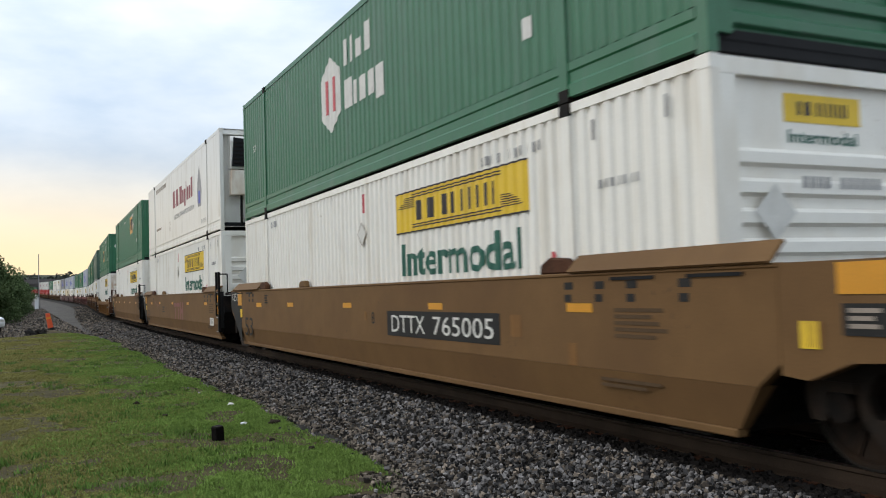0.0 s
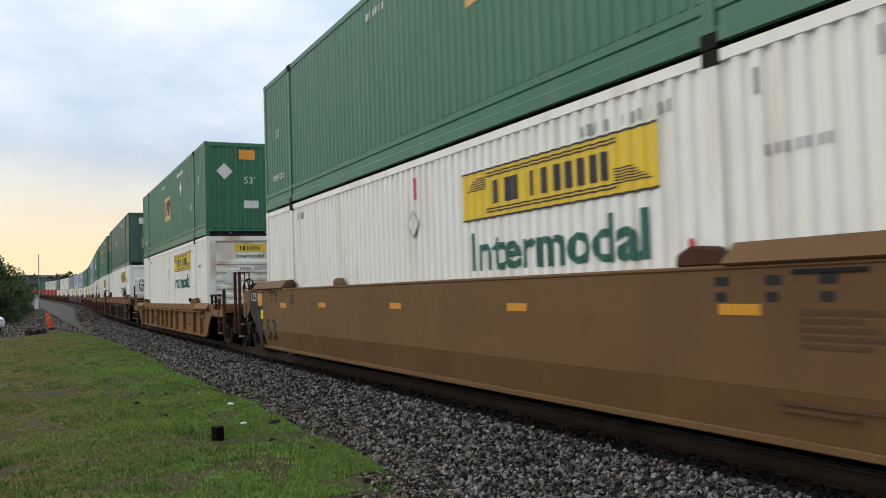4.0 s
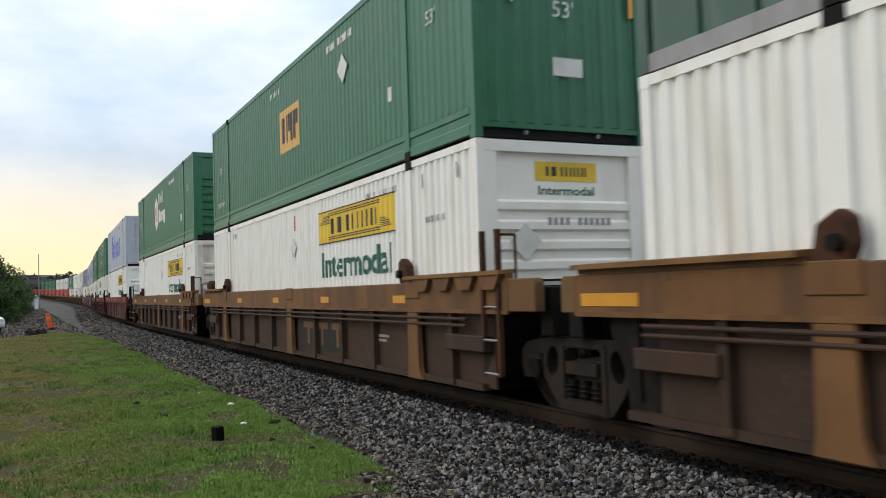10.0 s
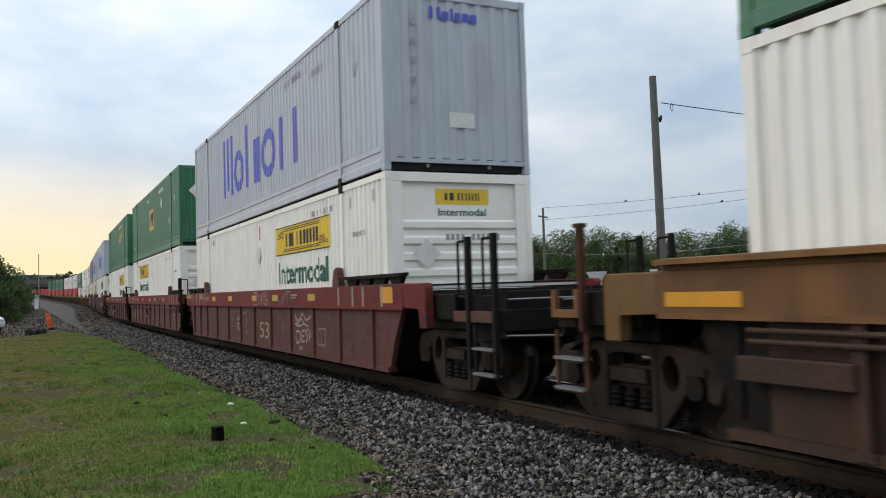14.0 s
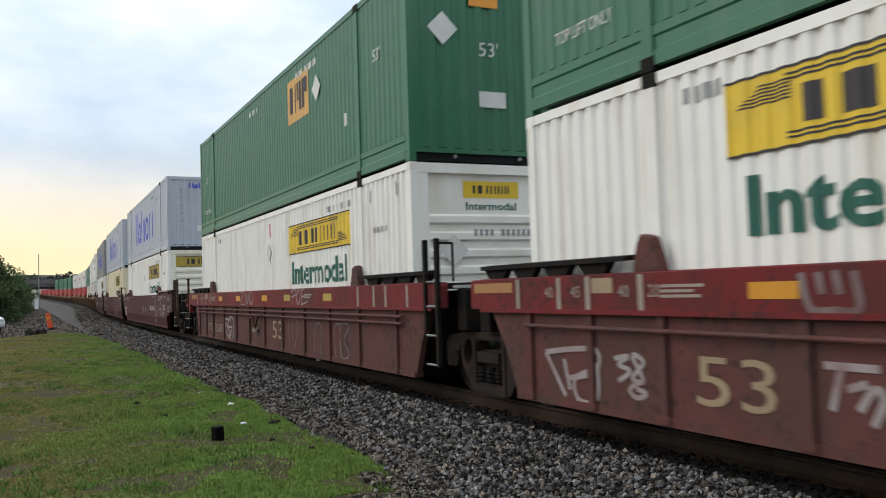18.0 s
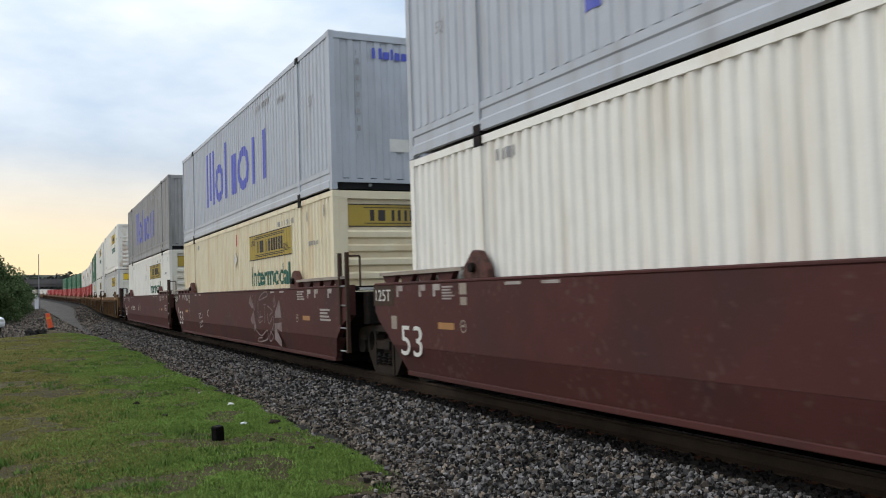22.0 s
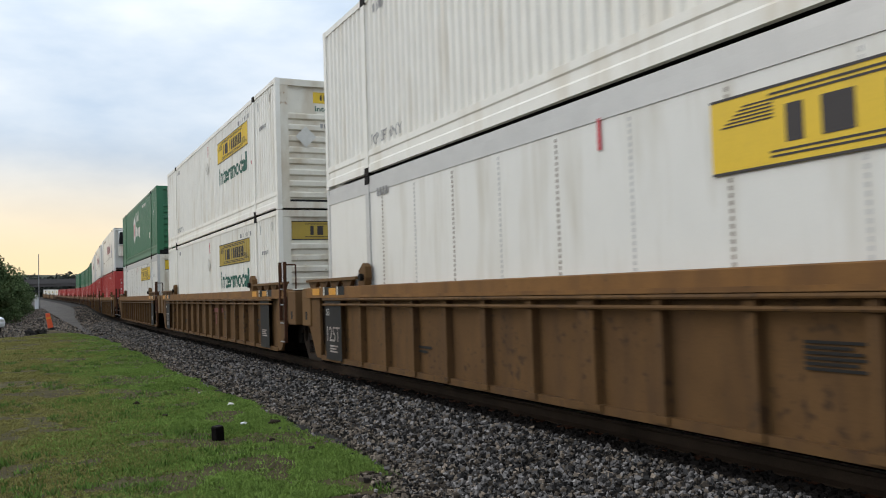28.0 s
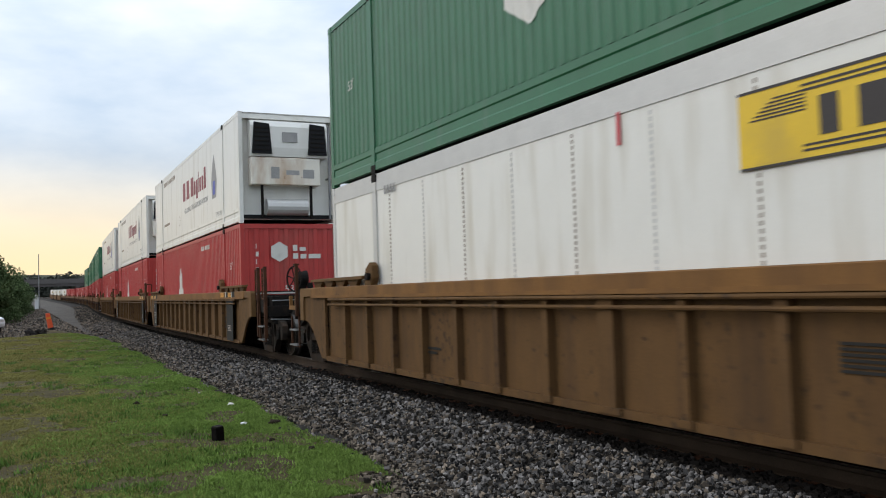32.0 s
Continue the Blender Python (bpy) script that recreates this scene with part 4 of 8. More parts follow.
def side_frame(bm, x):
    """Cast side frame: tub-shaped outline with pedestal jaws, two oval windows and a spring window."""
    half = [(0.0, 0.84), (0.55, 0.84), (0.90, 0.81), (1.10, 0.77), (1.20, 0.68), (1.22, 0.52), (1.17, 0.37), (1.04, 0.37), (1.02, 0.58), (0.78, 0.59), (0.755, 0.42), (0.62, 0.26), (0.47, 0.10), (0.38, 0.065), (0.0, 0.065)]
    outline = half + [(-y, z) for y, z in half[-2:0:-1]]
    loops = [outline, [(-0.33, 0.21), (0.33, 0.21), (0.33, 0.70), (0.25, 0.74), (-0.25, 0.74), (-0.33, 0.70)]]
    for s in (-1, 1):
        loops.append([(s * (0.575 + 0.115 * math.cos(a) - 0.02 * math.sin(a)), 0.585 + 0.165 * math.sin(a)) for a in [2 * math.pi * i / 14 for i in range(14)]])
    edges = []
    for loop in loops:
        vs = [bm.verts.new((x - 0.065, y, z)) for y, z in loop]
        edges += [bm.edges.new((vs[i], vs[(i + 1) % len(vs)])) for i in range(len(vs))]
    bmesh.ops.triangle_fill(bm, use_beauty=True, edges=edges)
    got = bmesh.ops.extrude_face_region(bm, geom=bm.faces[:])
    bmesh.ops.translate(bm, vec=(0.13, 0, 0), verts=[g for g in got["geom"] if isinstance(g, bmesh.types.BMVert)])
    for y0, y1, z0, z1 in ((-0.40, 0.40, 0.085, 0.19), (-0.39, 0.39, 0.755, 0.80), (-0.40, -0.335, 0.20, 0.75), (0.335, 0.40, 0.20, 0.75)):
        box(bm, x - 0.085, x + 0.085, y0, y1, z0, z1)
    box(bm, x - 0.10, x + 0.10, -0.27, 0.27, 0.47, 0.60)
    for y in (-0.9, 0.9):
        box(bm, x - 0.09, x + 0.09, y - 0.13, y + 0.13, 0.585, 0.66)


def truck(parent, y, distant=False):
    """Two-axle truck as a part of its car, with turning wheelsets."""
    base = piece("truck", lambda bm: [box(bm, -1.0, 1.0, -0.22, 0.22, 0.40, 0.62), rod(bm, (0, 0, 0.6), (0, 0, 0.80), 0.2, 16)], "truck_steel", parent, "grimy cast steel truck", at=Matrix.Translation((0, y, 0)), key="truck")
    for x in (-1.0, 1.0):
        piece("side_frame", lambda bm: side_frame(bm, x), "truck_steel", base, key=("sf", x))
        if distant:
            continue
        piece("spring_nest", lambda bm: [rod(bm, (x + dx, dy, 0.225), (x + dx, dy, 0.41), 0.055, 8) for dy in (-0.22, 0, 0.22) for dx in (-0.05, 0.05)] + [torus(bm, (x - 0.05, dy, z), (0, 0, 1), 0.058, 0.014, 10, 4) for dy in (-0.22, 0, 0.22) for z in (0.25, 0.3, 0.35)], "dark_steel", base, key=("sn", x))["kind"] = "stuff"
        for s in (-1, 1):
            piece("bearing", lambda bm: lathe(bm, [(x - 0.10 if x < 0 else x - 0.06, 0.11), (x + 0.06 if x < 0 else x + 0.10, 0.11)], 14, (0, s * 0.9, WHEEL_R)), "dark_steel", base, key=("bg", x, s))
    for s in (-1, 1):
        w = WHEELS[s]
        if w is None:
            w = part("wheelset", wheelset_mesh(), base)
            WHEELS[s] = w
        else:
            w2 = w.copy()
            scene.collection.objects.link(w2)
            w2.parent = base
            w2["axle"] = s
            w2.matrix_basis = pose(0, s * 0.89, WHEEL_R)
            TURNING.append(w2)
    return base


WHEELS = {-1: None, 1: None}
TURNING = []

SIDE = 1.45


def spaced(a, b, d):
    n = round((b - a) / d)
    return [a + (b - a) * i / n for i in range(n + 1)]


STYLES = {
    "tan_smooth": dict(body="tan_dull", sill="tan_dull", top=1.52, smooth=True, guide="rust", plank="tan_dull", bracket="tan_dull", post="dark_steel", wing="plate_dark", label="tan smooth-sided double-stack well car, dusty and stained"),
    "oxide": dict(body="oxide", sill="oxide", top=1.52, smooth=True, guide="well_red", plank="ink_worn", bracket="oxide", post="well_brown", wing="oxide", label="oxide-brown smooth-sided well car with chalky graffiti"),
    "tan_single": dict(body="tan", sill="tan", rib_mat="tan", top=1.17, sill_low=1.00, smooth=False, ribs=(0.6, 1.93, 3.82, 5.6, 6.9, 8.19, 9.37, 10.66, 12.48, 14.3, 15.6), wide=(1.93, 14.3), rib_w=0.10, pipes=(0.93,), guide="tan_dull", plank="tan", bracket="tan_dull", post="rust", wing="tan",
                       label="orange-tan single well car with ribbed low sides"),
    "brown": dict(body="well_brown", sill="tan_worn", rib_mat="well_brown", top=1.50, sill_low=1.12, smooth=False, ribs=(0.6, 1.70, 3.3, 4.78, 6.3, 7.87, 9.4, 10.97, 12.5, 14.1, 15.14), wide=(), rib_w=0.10, pipes=(1.03, 0.95), guide="rust", plank="tan", bracket="tan_dull", post="rust", wing="tan_dull",
                  label="brown ribbed well car with faded orange-tan top sill"),
    # red: brackets near-black, painted like the shaded open space under the plank
    "red": dict(inset=0.06, body="well_red", sill="sill_red", rib_mat="well_red", top=1.50, sill_low=1.14, smooth=False, ribs=(0.40, 1.95, 3.45, 4.98, 6.55, 8.07, 9.50, 10.95, 12.45, 13.93, 14.96, 16.05), wide=(), rib_w=0.09, pipes=(1.03, 0.93), guide="well_red", plank="dark_steel", bracket="dark_steel", post="dark_steel", wing="sill_red",
                label="dark red ribbed well car with sprayed graffiti"),
    "tan_ribbed": dict(body="tan_dirty", sill="tan", rib_mat="tan_dirty", top=1.50, sill_low=1.33, smooth=False, ribs=spaced(0.85, 15.3, 1.03), wide=(8.07,), rib_w=0.11, pipes=(1.28, 1.19), guide="tan_dirty", plank="tan_dull", bracket="tan_dirty", post="rust", wing="tan_dull",
                       label="orange-tan ribbed well car with dark end panels"),
}


def well_car(style, front_end, rear_end, distant=False, pipes=None):
    """One unit of a double-stack car. front_end, rear_end: True where the set ends in a coupler."""
    st = STYLES[style]
    thing = new("well_car")
    tagged(thing, st["label"], "freight car", "well cars of the train")
    body, sill, top, low = st["body"], st["sill"], st["top"], 0.22
    nose = -0.06 if style == "tan_smooth" and not front_end else -0.72     # where the side plate ends in front
    for s in (-1, 1):
        if st["smooth"]:
            piece("side_plate", lambda bm: prism(bm, [(max(nose, -0.50), 0.62), (LEN + 0.42, 0.62), (LEN + 0.95, 0.95), (LEN + 1.1, 1.09), (LEN + 1.1, top - 0.04), (nose, top - 0.04), (nose, 0.80)], *sorted((s * SIDE, s * (SIDE - 0.10)))), body, thing, key=(style, "sp", s, nose))

            def lower(bm):
                out, inn = s * SIDE, s * (SIDE - 0.085)
                v = [bm.verts.new(p) for p in ((out, max(nose, -0.50), 0.618), (out, LEN + 0.42, 0.618), (inn, LEN + 0.12, low + 0.05), (inn, max(nose, -0.22), low + 0.05),
                                               (inn - s * 0.09, max(nose, -0.50), 0.618), (inn - s * 0.09, LEN + 0.42, 0.618), (inn - s * 0.09, LEN + 0.12, low + 0.05), (inn - s * 0.09, max(nose, -0.22), low + 0.05))]
                for f in ((0, 1, 2, 3), (4, 7, 6, 5), (0, 3, 7, 4), (1, 5, 6, 2), (0, 4, 5, 1), (3, 2, 6, 7)):
                    bm.faces.new([v[i] for i in f])
            piece("lower_plate", lower, body, thing, key=(style, "lp", s, nose))
            piece("bottom_sill", lambda bm: box(bm, *sorted((s * (SIDE - 0.07), s * (SIDE - 0.19))), -0.2, LEN + 0.1, low - 0.02, low + 0.048), body, thing, key=(style, "bs", s), bevel=0.01)
            piece("top_sill", lambda bm: box(bm, *sorted((s * (SIDE + 0.012), s * (SIDE - 0.13))), nose, LEN + 1.1, top - 0.04, top), sill, thing, key=(style, "ts", s, nose), bevel=0.012)
        else:
            zs = st["sill_low"]
            edge = [(-0.40, low), (LEN - 0.18, low), (LEN - 0.18, zs), (-0.40, zs)] if style == "brown" else [(-0.22, low), (LEN + 0.22, low), (LEN + 0.42, 0.66), (LEN + 0.75, zs), (-0.75, zs), (-0.42, 0.66)]
            piece("side_plate", lambda bm: prism(bm, edge, *sorted((s * (SIDE - st.get("inset", 0.11)), s * (SIDE - 0.14)))), body, thing, key=(style, "sp", s))
            # added near-black sheet: stands for shade and hides the box behind the gap
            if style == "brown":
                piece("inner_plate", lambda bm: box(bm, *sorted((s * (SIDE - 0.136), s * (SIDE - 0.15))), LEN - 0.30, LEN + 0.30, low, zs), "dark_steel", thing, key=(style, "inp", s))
            piece("top_sill", lambda bm: box(bm, *sorted((s * SIDE, s * (SIDE - 0.14))), -0.9, LEN + 0.9, zs, top), sill, thing, key=(style, "ts", s), bevel=0.012)
            piece("sill_lip", lambda bm: box(bm, *sorted((s * (SIDE + 0.014), s * (SIDE - 0.02))), -0.9, LEN + 0.9, zs - 0.02, zs + 0.025), sill, thing, key=(style, "sl", s))
            piece("bottom_sill", lambda bm: box(bm, *sorted((s * (SIDE - 0.035), s * (SIDE - 0.18))), -0.2, LEN + 0.2, low - 0.03, low + 0.05), body, thing, key=(style, "bs", s))
            for y in st["ribs"] if s < 0 or not distant else ():
                w = st["rib_w"] * (2.2 if any(abs(y - q) < 0.5 for q in st["wide"]) else 1.0)
                piece("rib", lambda bm: prism(bm, [(-w / 2, low + 0.05), (w / 2, low + 0.05), (w / 2, zs - 0.02), (-w / 2, zs - 0.02)], *sorted((s * (SIDE - 0.015), s * (SIDE - 0.12)))), st["rib_mat"], thing, at=Matrix.Translation((0, y, 0)), key=(style, "rib", s, round(w, 3)))
                if s < 0 and not distant:
                    piece("rib_foot", lambda bm: box(bm, -SIDE + 0.005, -SIDE + 0.08, -w * 0.8, w * 0.8, low - 0.005, low + 0.055), st["rib_mat"], thing, at=Matrix.Translation((0, y, 0)), key=(style, "rf", round(w, 3)))
            if style == "brown" and s < 0:
                for y in (1.70, 7.87, 14.1):
                    piece("splice_post", lambda bm: prism(bm, [(-0.17, zs - 0.022), (-0.17, 0.36), (-0.26, 0.19), (0.22, 0.19), (0.17, 0.36), (0.17, zs - 0.022)], -SIDE - 0.012, -SIDE + 0.06), "tan_worn", thing, "tan painted post with flared foot", at=Matrix.Translation((0, y, 0)), key="splice", bevel=0.012)
                    piece("splice_cap", lambda bm: box(bm, -SIDE - 0.016, -SIDE + 0.02, -0.25, 0.22, zs + 0.16, top + 0.016), "tan_worn", thing, at=Matrix.Translation((0, y, 0)), key="splcap", bevel=0.01)
            for z in st["pipes"] if pipes is None else pipes:
                piece("pipe", lambda bm: rod(bm, (s * (SIDE + 0.006), 0.1, z), (s * (SIDE + 0.006), LEN - 0.1, z), 0.022, 8), st["rib_mat"], thing, key=(style, "pipe", s, z))
    if style == "red" and not distant and pipes is None or pipes == (0.99,):           # brake pipe that dips to a cut-out cock
        path = [(9.33, 0.90), (8.98, 0.84), (8.84, 0.66), (8.76, 0.62), (8.66, 0.68), (8.52, 0.84), (8.29, 0.93), (7.95, 0.93)]
        piece("brake_pipe", lambda bm: [rod(bm, (-SIDE - 0.02, a, b), (-SIDE - 0.02, c, d), 0.024, 8) for (a, b), (c, d) in zip(path, path[1:])], "rust", thing, key="bpipe")
        piece("cut_out_cock", lambda bm: [rod(bm, (-SIDE - 0.06, 8.76, 0.60), (-SIDE + 0.06, 8.76, 0.60), 0.05, 10), box(bm, -SIDE - 0.05, -SIDE + 0.0, 8.62, 8.90, 0.55, 0.59)], "ink_worn", thing, "pale worn valve handle", key="bcock")
    for y in (0.4, 8.07, 15.7):
        piece("cross_bearer", lambda bm: box(bm, -1.3, 1.3, -0.25, 0.25, 0.16, 0.335), "dark_steel", thing, at=Matrix.Translation((0, y, 0)), key="wf")
    for end, ended in ((0, front_end), (1, rear_end)):
        m = Matrix.Identity(4) if end == 0 else Matrix.Translation((0, LEN, 0)) @ Matrix.Rotation(math.pi, 4, "Z")
        end_platform(thing, st, style, ended, m, end, distant)
    truck(thing, -1.80 if front_end else -1.74, distant)
    if rear_end:
        truck(thing, LEN + 1.80, distant)
    return thing


def end_platform(thing, st, style, ended, m, end, distant):
    """What lies past the load: bulkhead, stub sill, walkway, guides, ladders, and at coupler ends the coupler and rails."""
    body, sill, top = st["body"], st["sill"], st["top"]
    reach = 2.55 if ended else 1.35
    k = (style, end, ended)
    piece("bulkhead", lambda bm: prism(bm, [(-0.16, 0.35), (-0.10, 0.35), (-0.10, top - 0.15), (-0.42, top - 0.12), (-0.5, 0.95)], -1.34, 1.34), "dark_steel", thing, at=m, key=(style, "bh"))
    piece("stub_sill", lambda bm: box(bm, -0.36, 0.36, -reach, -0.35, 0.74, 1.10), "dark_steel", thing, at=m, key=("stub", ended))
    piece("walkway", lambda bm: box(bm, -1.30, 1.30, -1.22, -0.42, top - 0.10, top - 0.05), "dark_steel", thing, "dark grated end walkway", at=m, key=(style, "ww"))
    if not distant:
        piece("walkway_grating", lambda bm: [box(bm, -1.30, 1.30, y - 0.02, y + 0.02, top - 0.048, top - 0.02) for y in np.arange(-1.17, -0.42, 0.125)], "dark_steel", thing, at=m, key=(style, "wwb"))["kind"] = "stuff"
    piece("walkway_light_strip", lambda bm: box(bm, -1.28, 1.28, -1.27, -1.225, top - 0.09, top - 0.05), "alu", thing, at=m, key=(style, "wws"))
    for s in (-1, 1):
        xs = sorted((s * (SIDE - 0.004), s * (SIDE - 0.13)))
        if st["smooth"]:
            if end == 0 and ended:
                deep = 1.94 if style == "oxide" else 1.62
                piece("end_wing", lambda bm: prism(bm, [(-0.722, 0.72), (-0.722, top - 0.005), (-deep, top - 0.005), (-deep, 0.86), (-1.3, 0.84), (-0.95, 0.70)], *xs), body, thing, at=m, key=(style, "wing_e", s))
            elif end == 1 and ended:
                deep = 1.95 if style == "oxide" else 1.77
                piece("end_wing", lambda bm: prism(bm, [(-1.102, 1.08), (-1.102, top - 0.005), (-deep, top - 0.005), (-deep, 0.86), (-1.45, 0.86)], *xs), body, thing, at=m, key=(style, "wing_r", s))
                piece("end_cover", lambda bm: box(bm, *sorted((s * (SIDE - 0.002), s * (SIDE + 0.012))), -deep + 0.03, -deep + 0.30, 0.90, top - 0.30), body, thing, "bolted cover plate", at=m, key=(style, "ecv", s), bevel=0.004)
            elif end == 0 and style == "tan_smooth":
                piece("end_wing", lambda bm: prism(bm, [(-0.062, 0.40), (-0.062, top), (-0.33, top), (-0.33, 0.52), (-0.22, 0.40)], *xs), st["wing"], thing, "dark grey end strip", at=m, key=(style, "wing", s))
            elif end == 0:
                piece("end_wing", lambda bm: prism(bm, [(-0.722, 0.82), (-0.722, top), (-1.12, top), (-1.12, 1.02)], *xs), st["wing"], thing, at=m, key=(style, "wing", s))
        else:
            zs = st["sill_low"]
            tip = -1.46 if style == "brown" and end == 0 else -1.16
            hook = [(-1.62, top - 0.006), (-1.66, top - 0.06), (-1.66, 0.88), (-1.44, 0.88), (-1.44, zs + 0.01)] if ended else [(tip + 0.03, top - 0.006), (tip, top - 0.05), (tip, zs + 0.01)]
            if ended and style == "brown" and end == 0:
                hook = [(-1.96, top - 0.006), (-2.0, top - 0.06), (-2.0, zs - 0.06), (-1.7, zs - 0.06), (-1.66, zs + 0.01)]
            piece("end_wing", lambda bm: prism(bm, [(-0.902, zs + 0.01), (-0.902, top - 0.006)] + hook, *xs), st["wing"], thing, at=m, key=(style, "wing", s, ended, end), bevel=0.012)
            far = 0.89 if ended else 0.60
            if style in ("tan_ribbed", "tan_single"):     # arched cut over the truck
                piece("truck_arch", lambda bm: prism(bm, [(-0.22, 0.22), (-0.45, 0.22)] + [(-0.55 - far * i / 6, 0.30 + 0.58 * math.sin(math.pi / 2 * i / 6)) for i in range(7)] + [(-0.55 - far, zs), (-0.22, zs)], *sorted((s * (SIDE - 0.04), s * (SIDE - 0.09)))), st["body"], thing, at=m, key=(style, "arch", s, ended))
        # load guide that rises over the sill beside the lifting post, plank on brackets towards the end
        if style in ("brown", "tan_ribbed", "tan_smooth", "tan_single"):
            guide = [(1.86, top - 0.01), (2.16, top - 0.01), (2.22, top + 0.12), (2.20, top + 0.30), (2.10, top + 0.36), (1.92, top + 0.26)]
        elif style == "red":
            guide = [(1.88, top - 0.01), (2.26, top - 0.01), (2.14, top + 0.30), (2.00, top + 0.33), (1.94, top + 0.24)]
        else:
            guide = [(1.80, top - 0.01), (2.42, top - 0.01), (2.40, top + 0.10), (2.20, top + 0.32), (2.06, top + 0.34), (1.84, top + 0.16)]
        if style == "tan_single":
            guide = [(1.20, top - 0.01), (2.26, top - 0.05), (2.29, top + 0.15), (1.22, top + 0.19)]
        if style != "tan_smooth":
            piece("load_guide", lambda bm: prism(bm, guide, *sorted((s * 1.318, s * (SIDE - 0.012)))), st["guide"], thing, at=m, key=(style, "lg", s), bevel=0.015)
            if style != "red":
                piece("guide_pin", lambda bm: rod(bm, (s * (SIDE - 0.02), 2.1, top + 0.13), (s * (SIDE + 0.05), 2.1, top + 0.13), 0.06, 10), "dark_steel", thing, at=m, key=(style, "gpin", s))
        if style == "tan_smooth":
            piece("load_guide", lambda bm: prism(bm, [(1.86, top - 0.004), (2.42, top - 0.004), (2.40, top + 0.10), (2.24, top + 0.17), (1.95, top + 0.15), (1.86, top + 0.08)], *sorted((s * 1.33, s * (SIDE - 0.01)))), "rust", thing, "dark rusty guide block", at=m, key=(style, "lgs", s), bevel=0.02)
            if end == 0:
                piece("side_hood", lambda bm: prism(bm, [(-0.20, top - 0.004), (0.22, top - 0.004), (0.20, top + 0.09), (0.10, top + 0.13), (-0.12, top + 0.12)], *sorted((s * 1.33, s * (SIDE - 0.01)))), "tan_dull", thing, "small tan hood on the sill", at=Matrix.Translation((0, 10.94, 0)), key=(style, "hood", s), bevel=0.02)
        if style == "tan_single":
            piece("guide_flange", lambda bm: prism(bm, [(s * (SIDE - 0.02), top + 0.012), (s * (SIDE - 0.02), top + 0.032), (s * (SIDE + 0.075), top - 0.13), (s * (SIDE + 0.06), top - 0.15)], -1.06, 1.18, "y"), "tan", thing, "sloped tan guide flange", at=m, key=("gfs", s))
        elif style == "tan_smooth":
            piece("guide_flange", lambda bm: prism(bm, [(s * 1.325, top + 0.15), (s * 1.345, top + 0.17), (s * (SIDE + 0.05), top + 0.012), (s * (SIDE + 0.03), top - 0.005)], -0.30 if end == 0 and not ended else -0.70, 1.84, "y"), st["plank"], thing, "sloped tan guide flange", at=m, key=(style, "gf", s, end, ended))
            for y in (-0.1, 0.9):
                # raised black bar: the shade inside a slot is painted, nothing is cut
                piece("flange_slot", lambda bm: box(bm, *sorted((s * (SIDE + 0.001), s * (SIDE + 0.014))), -0.30, 0.30, top - 0.085, top - 0.055), "black", thing, at=m @ Matrix.Translation((0, y, 0)), key=(style, "fs", s))
        else:
            out, drop = (0.085, -0.055) if style == "brown" else (0.02, 0.0)
            if style == "brown":
                piece("plank_seat", lambda bm: box(bm, *sorted((s * 1.335, s * (SIDE - 0.006))), -0.85, 1.83, top + 0.002, top + 0.058), "tan_worn", thing, at=m, key=(style, "pst", s))
            piece("guide_plank", lambda bm: prism(bm, [(s * 1.32, top + 0.115 + drop), (s * 1.32, top + 0.16 + drop), (s * (SIDE + out), top + 0.145 + drop), (s * (SIDE + out), top + 0.10 + drop)], -0.85, 1.83, "y"), st["plank"], thing, "worn guide plank on brackets", at=m, key=(style, "gr", s))
            if style == "oxide" and ended and end == 0:
                piece("plank_end", lambda bm: prism(bm, [(s * 1.30, top + 0.115), (s * 1.30, top + 0.16), (s * (SIDE + 0.02), top + 0.145), (s * (SIDE + 0.02), top + 0.10)], -2.05, -0.855, "y"), "plate_dark", thing, "dark plank over the end deck", at=m, key=(style, "gre", s))
                for y in (-1.85, -1.5, -1.15):
                    piece("plank_stay", lambda bm: box(bm, *sorted((s * 1.36, s * 1.42)), -0.05, 0.05, top - 0.004, top + 0.112), body, thing, at=m @ Matrix.Translation((0, y, 0)), key=(style, "pls", s))
            for y in (-0.72, -0.1, 0.52, 1.14) if not distant else ():
                if style == "brown":
                    if s < 0:
                        piece("plank_bracket", lambda bm: prism(bm, [(-0.13, top - 0.12), (0.15, top - 0.12), (0.26, top + 0.042), (-0.24, top + 0.042)], -SIDE - 0.065, -SIDE + 0.002), "tan_worn", thing, at=m @ Matrix.Translation((0, y + 0.14, 0)), key=(style, "pb", s))
                    continue
                piece("plank_bracket", lambda bm: prism(bm, [(-0.16, top + 0.0), (0.16, top + 0.0), (0.27, top + 0.115), (-0.27, top + 0.115)], *sorted((s * 1.345, s * (SIDE - 0.03)))), st["bracket"], thing, at=m @ Matrix.Translation((0, y + 0.14, 0)), key=(style, "pb", s))
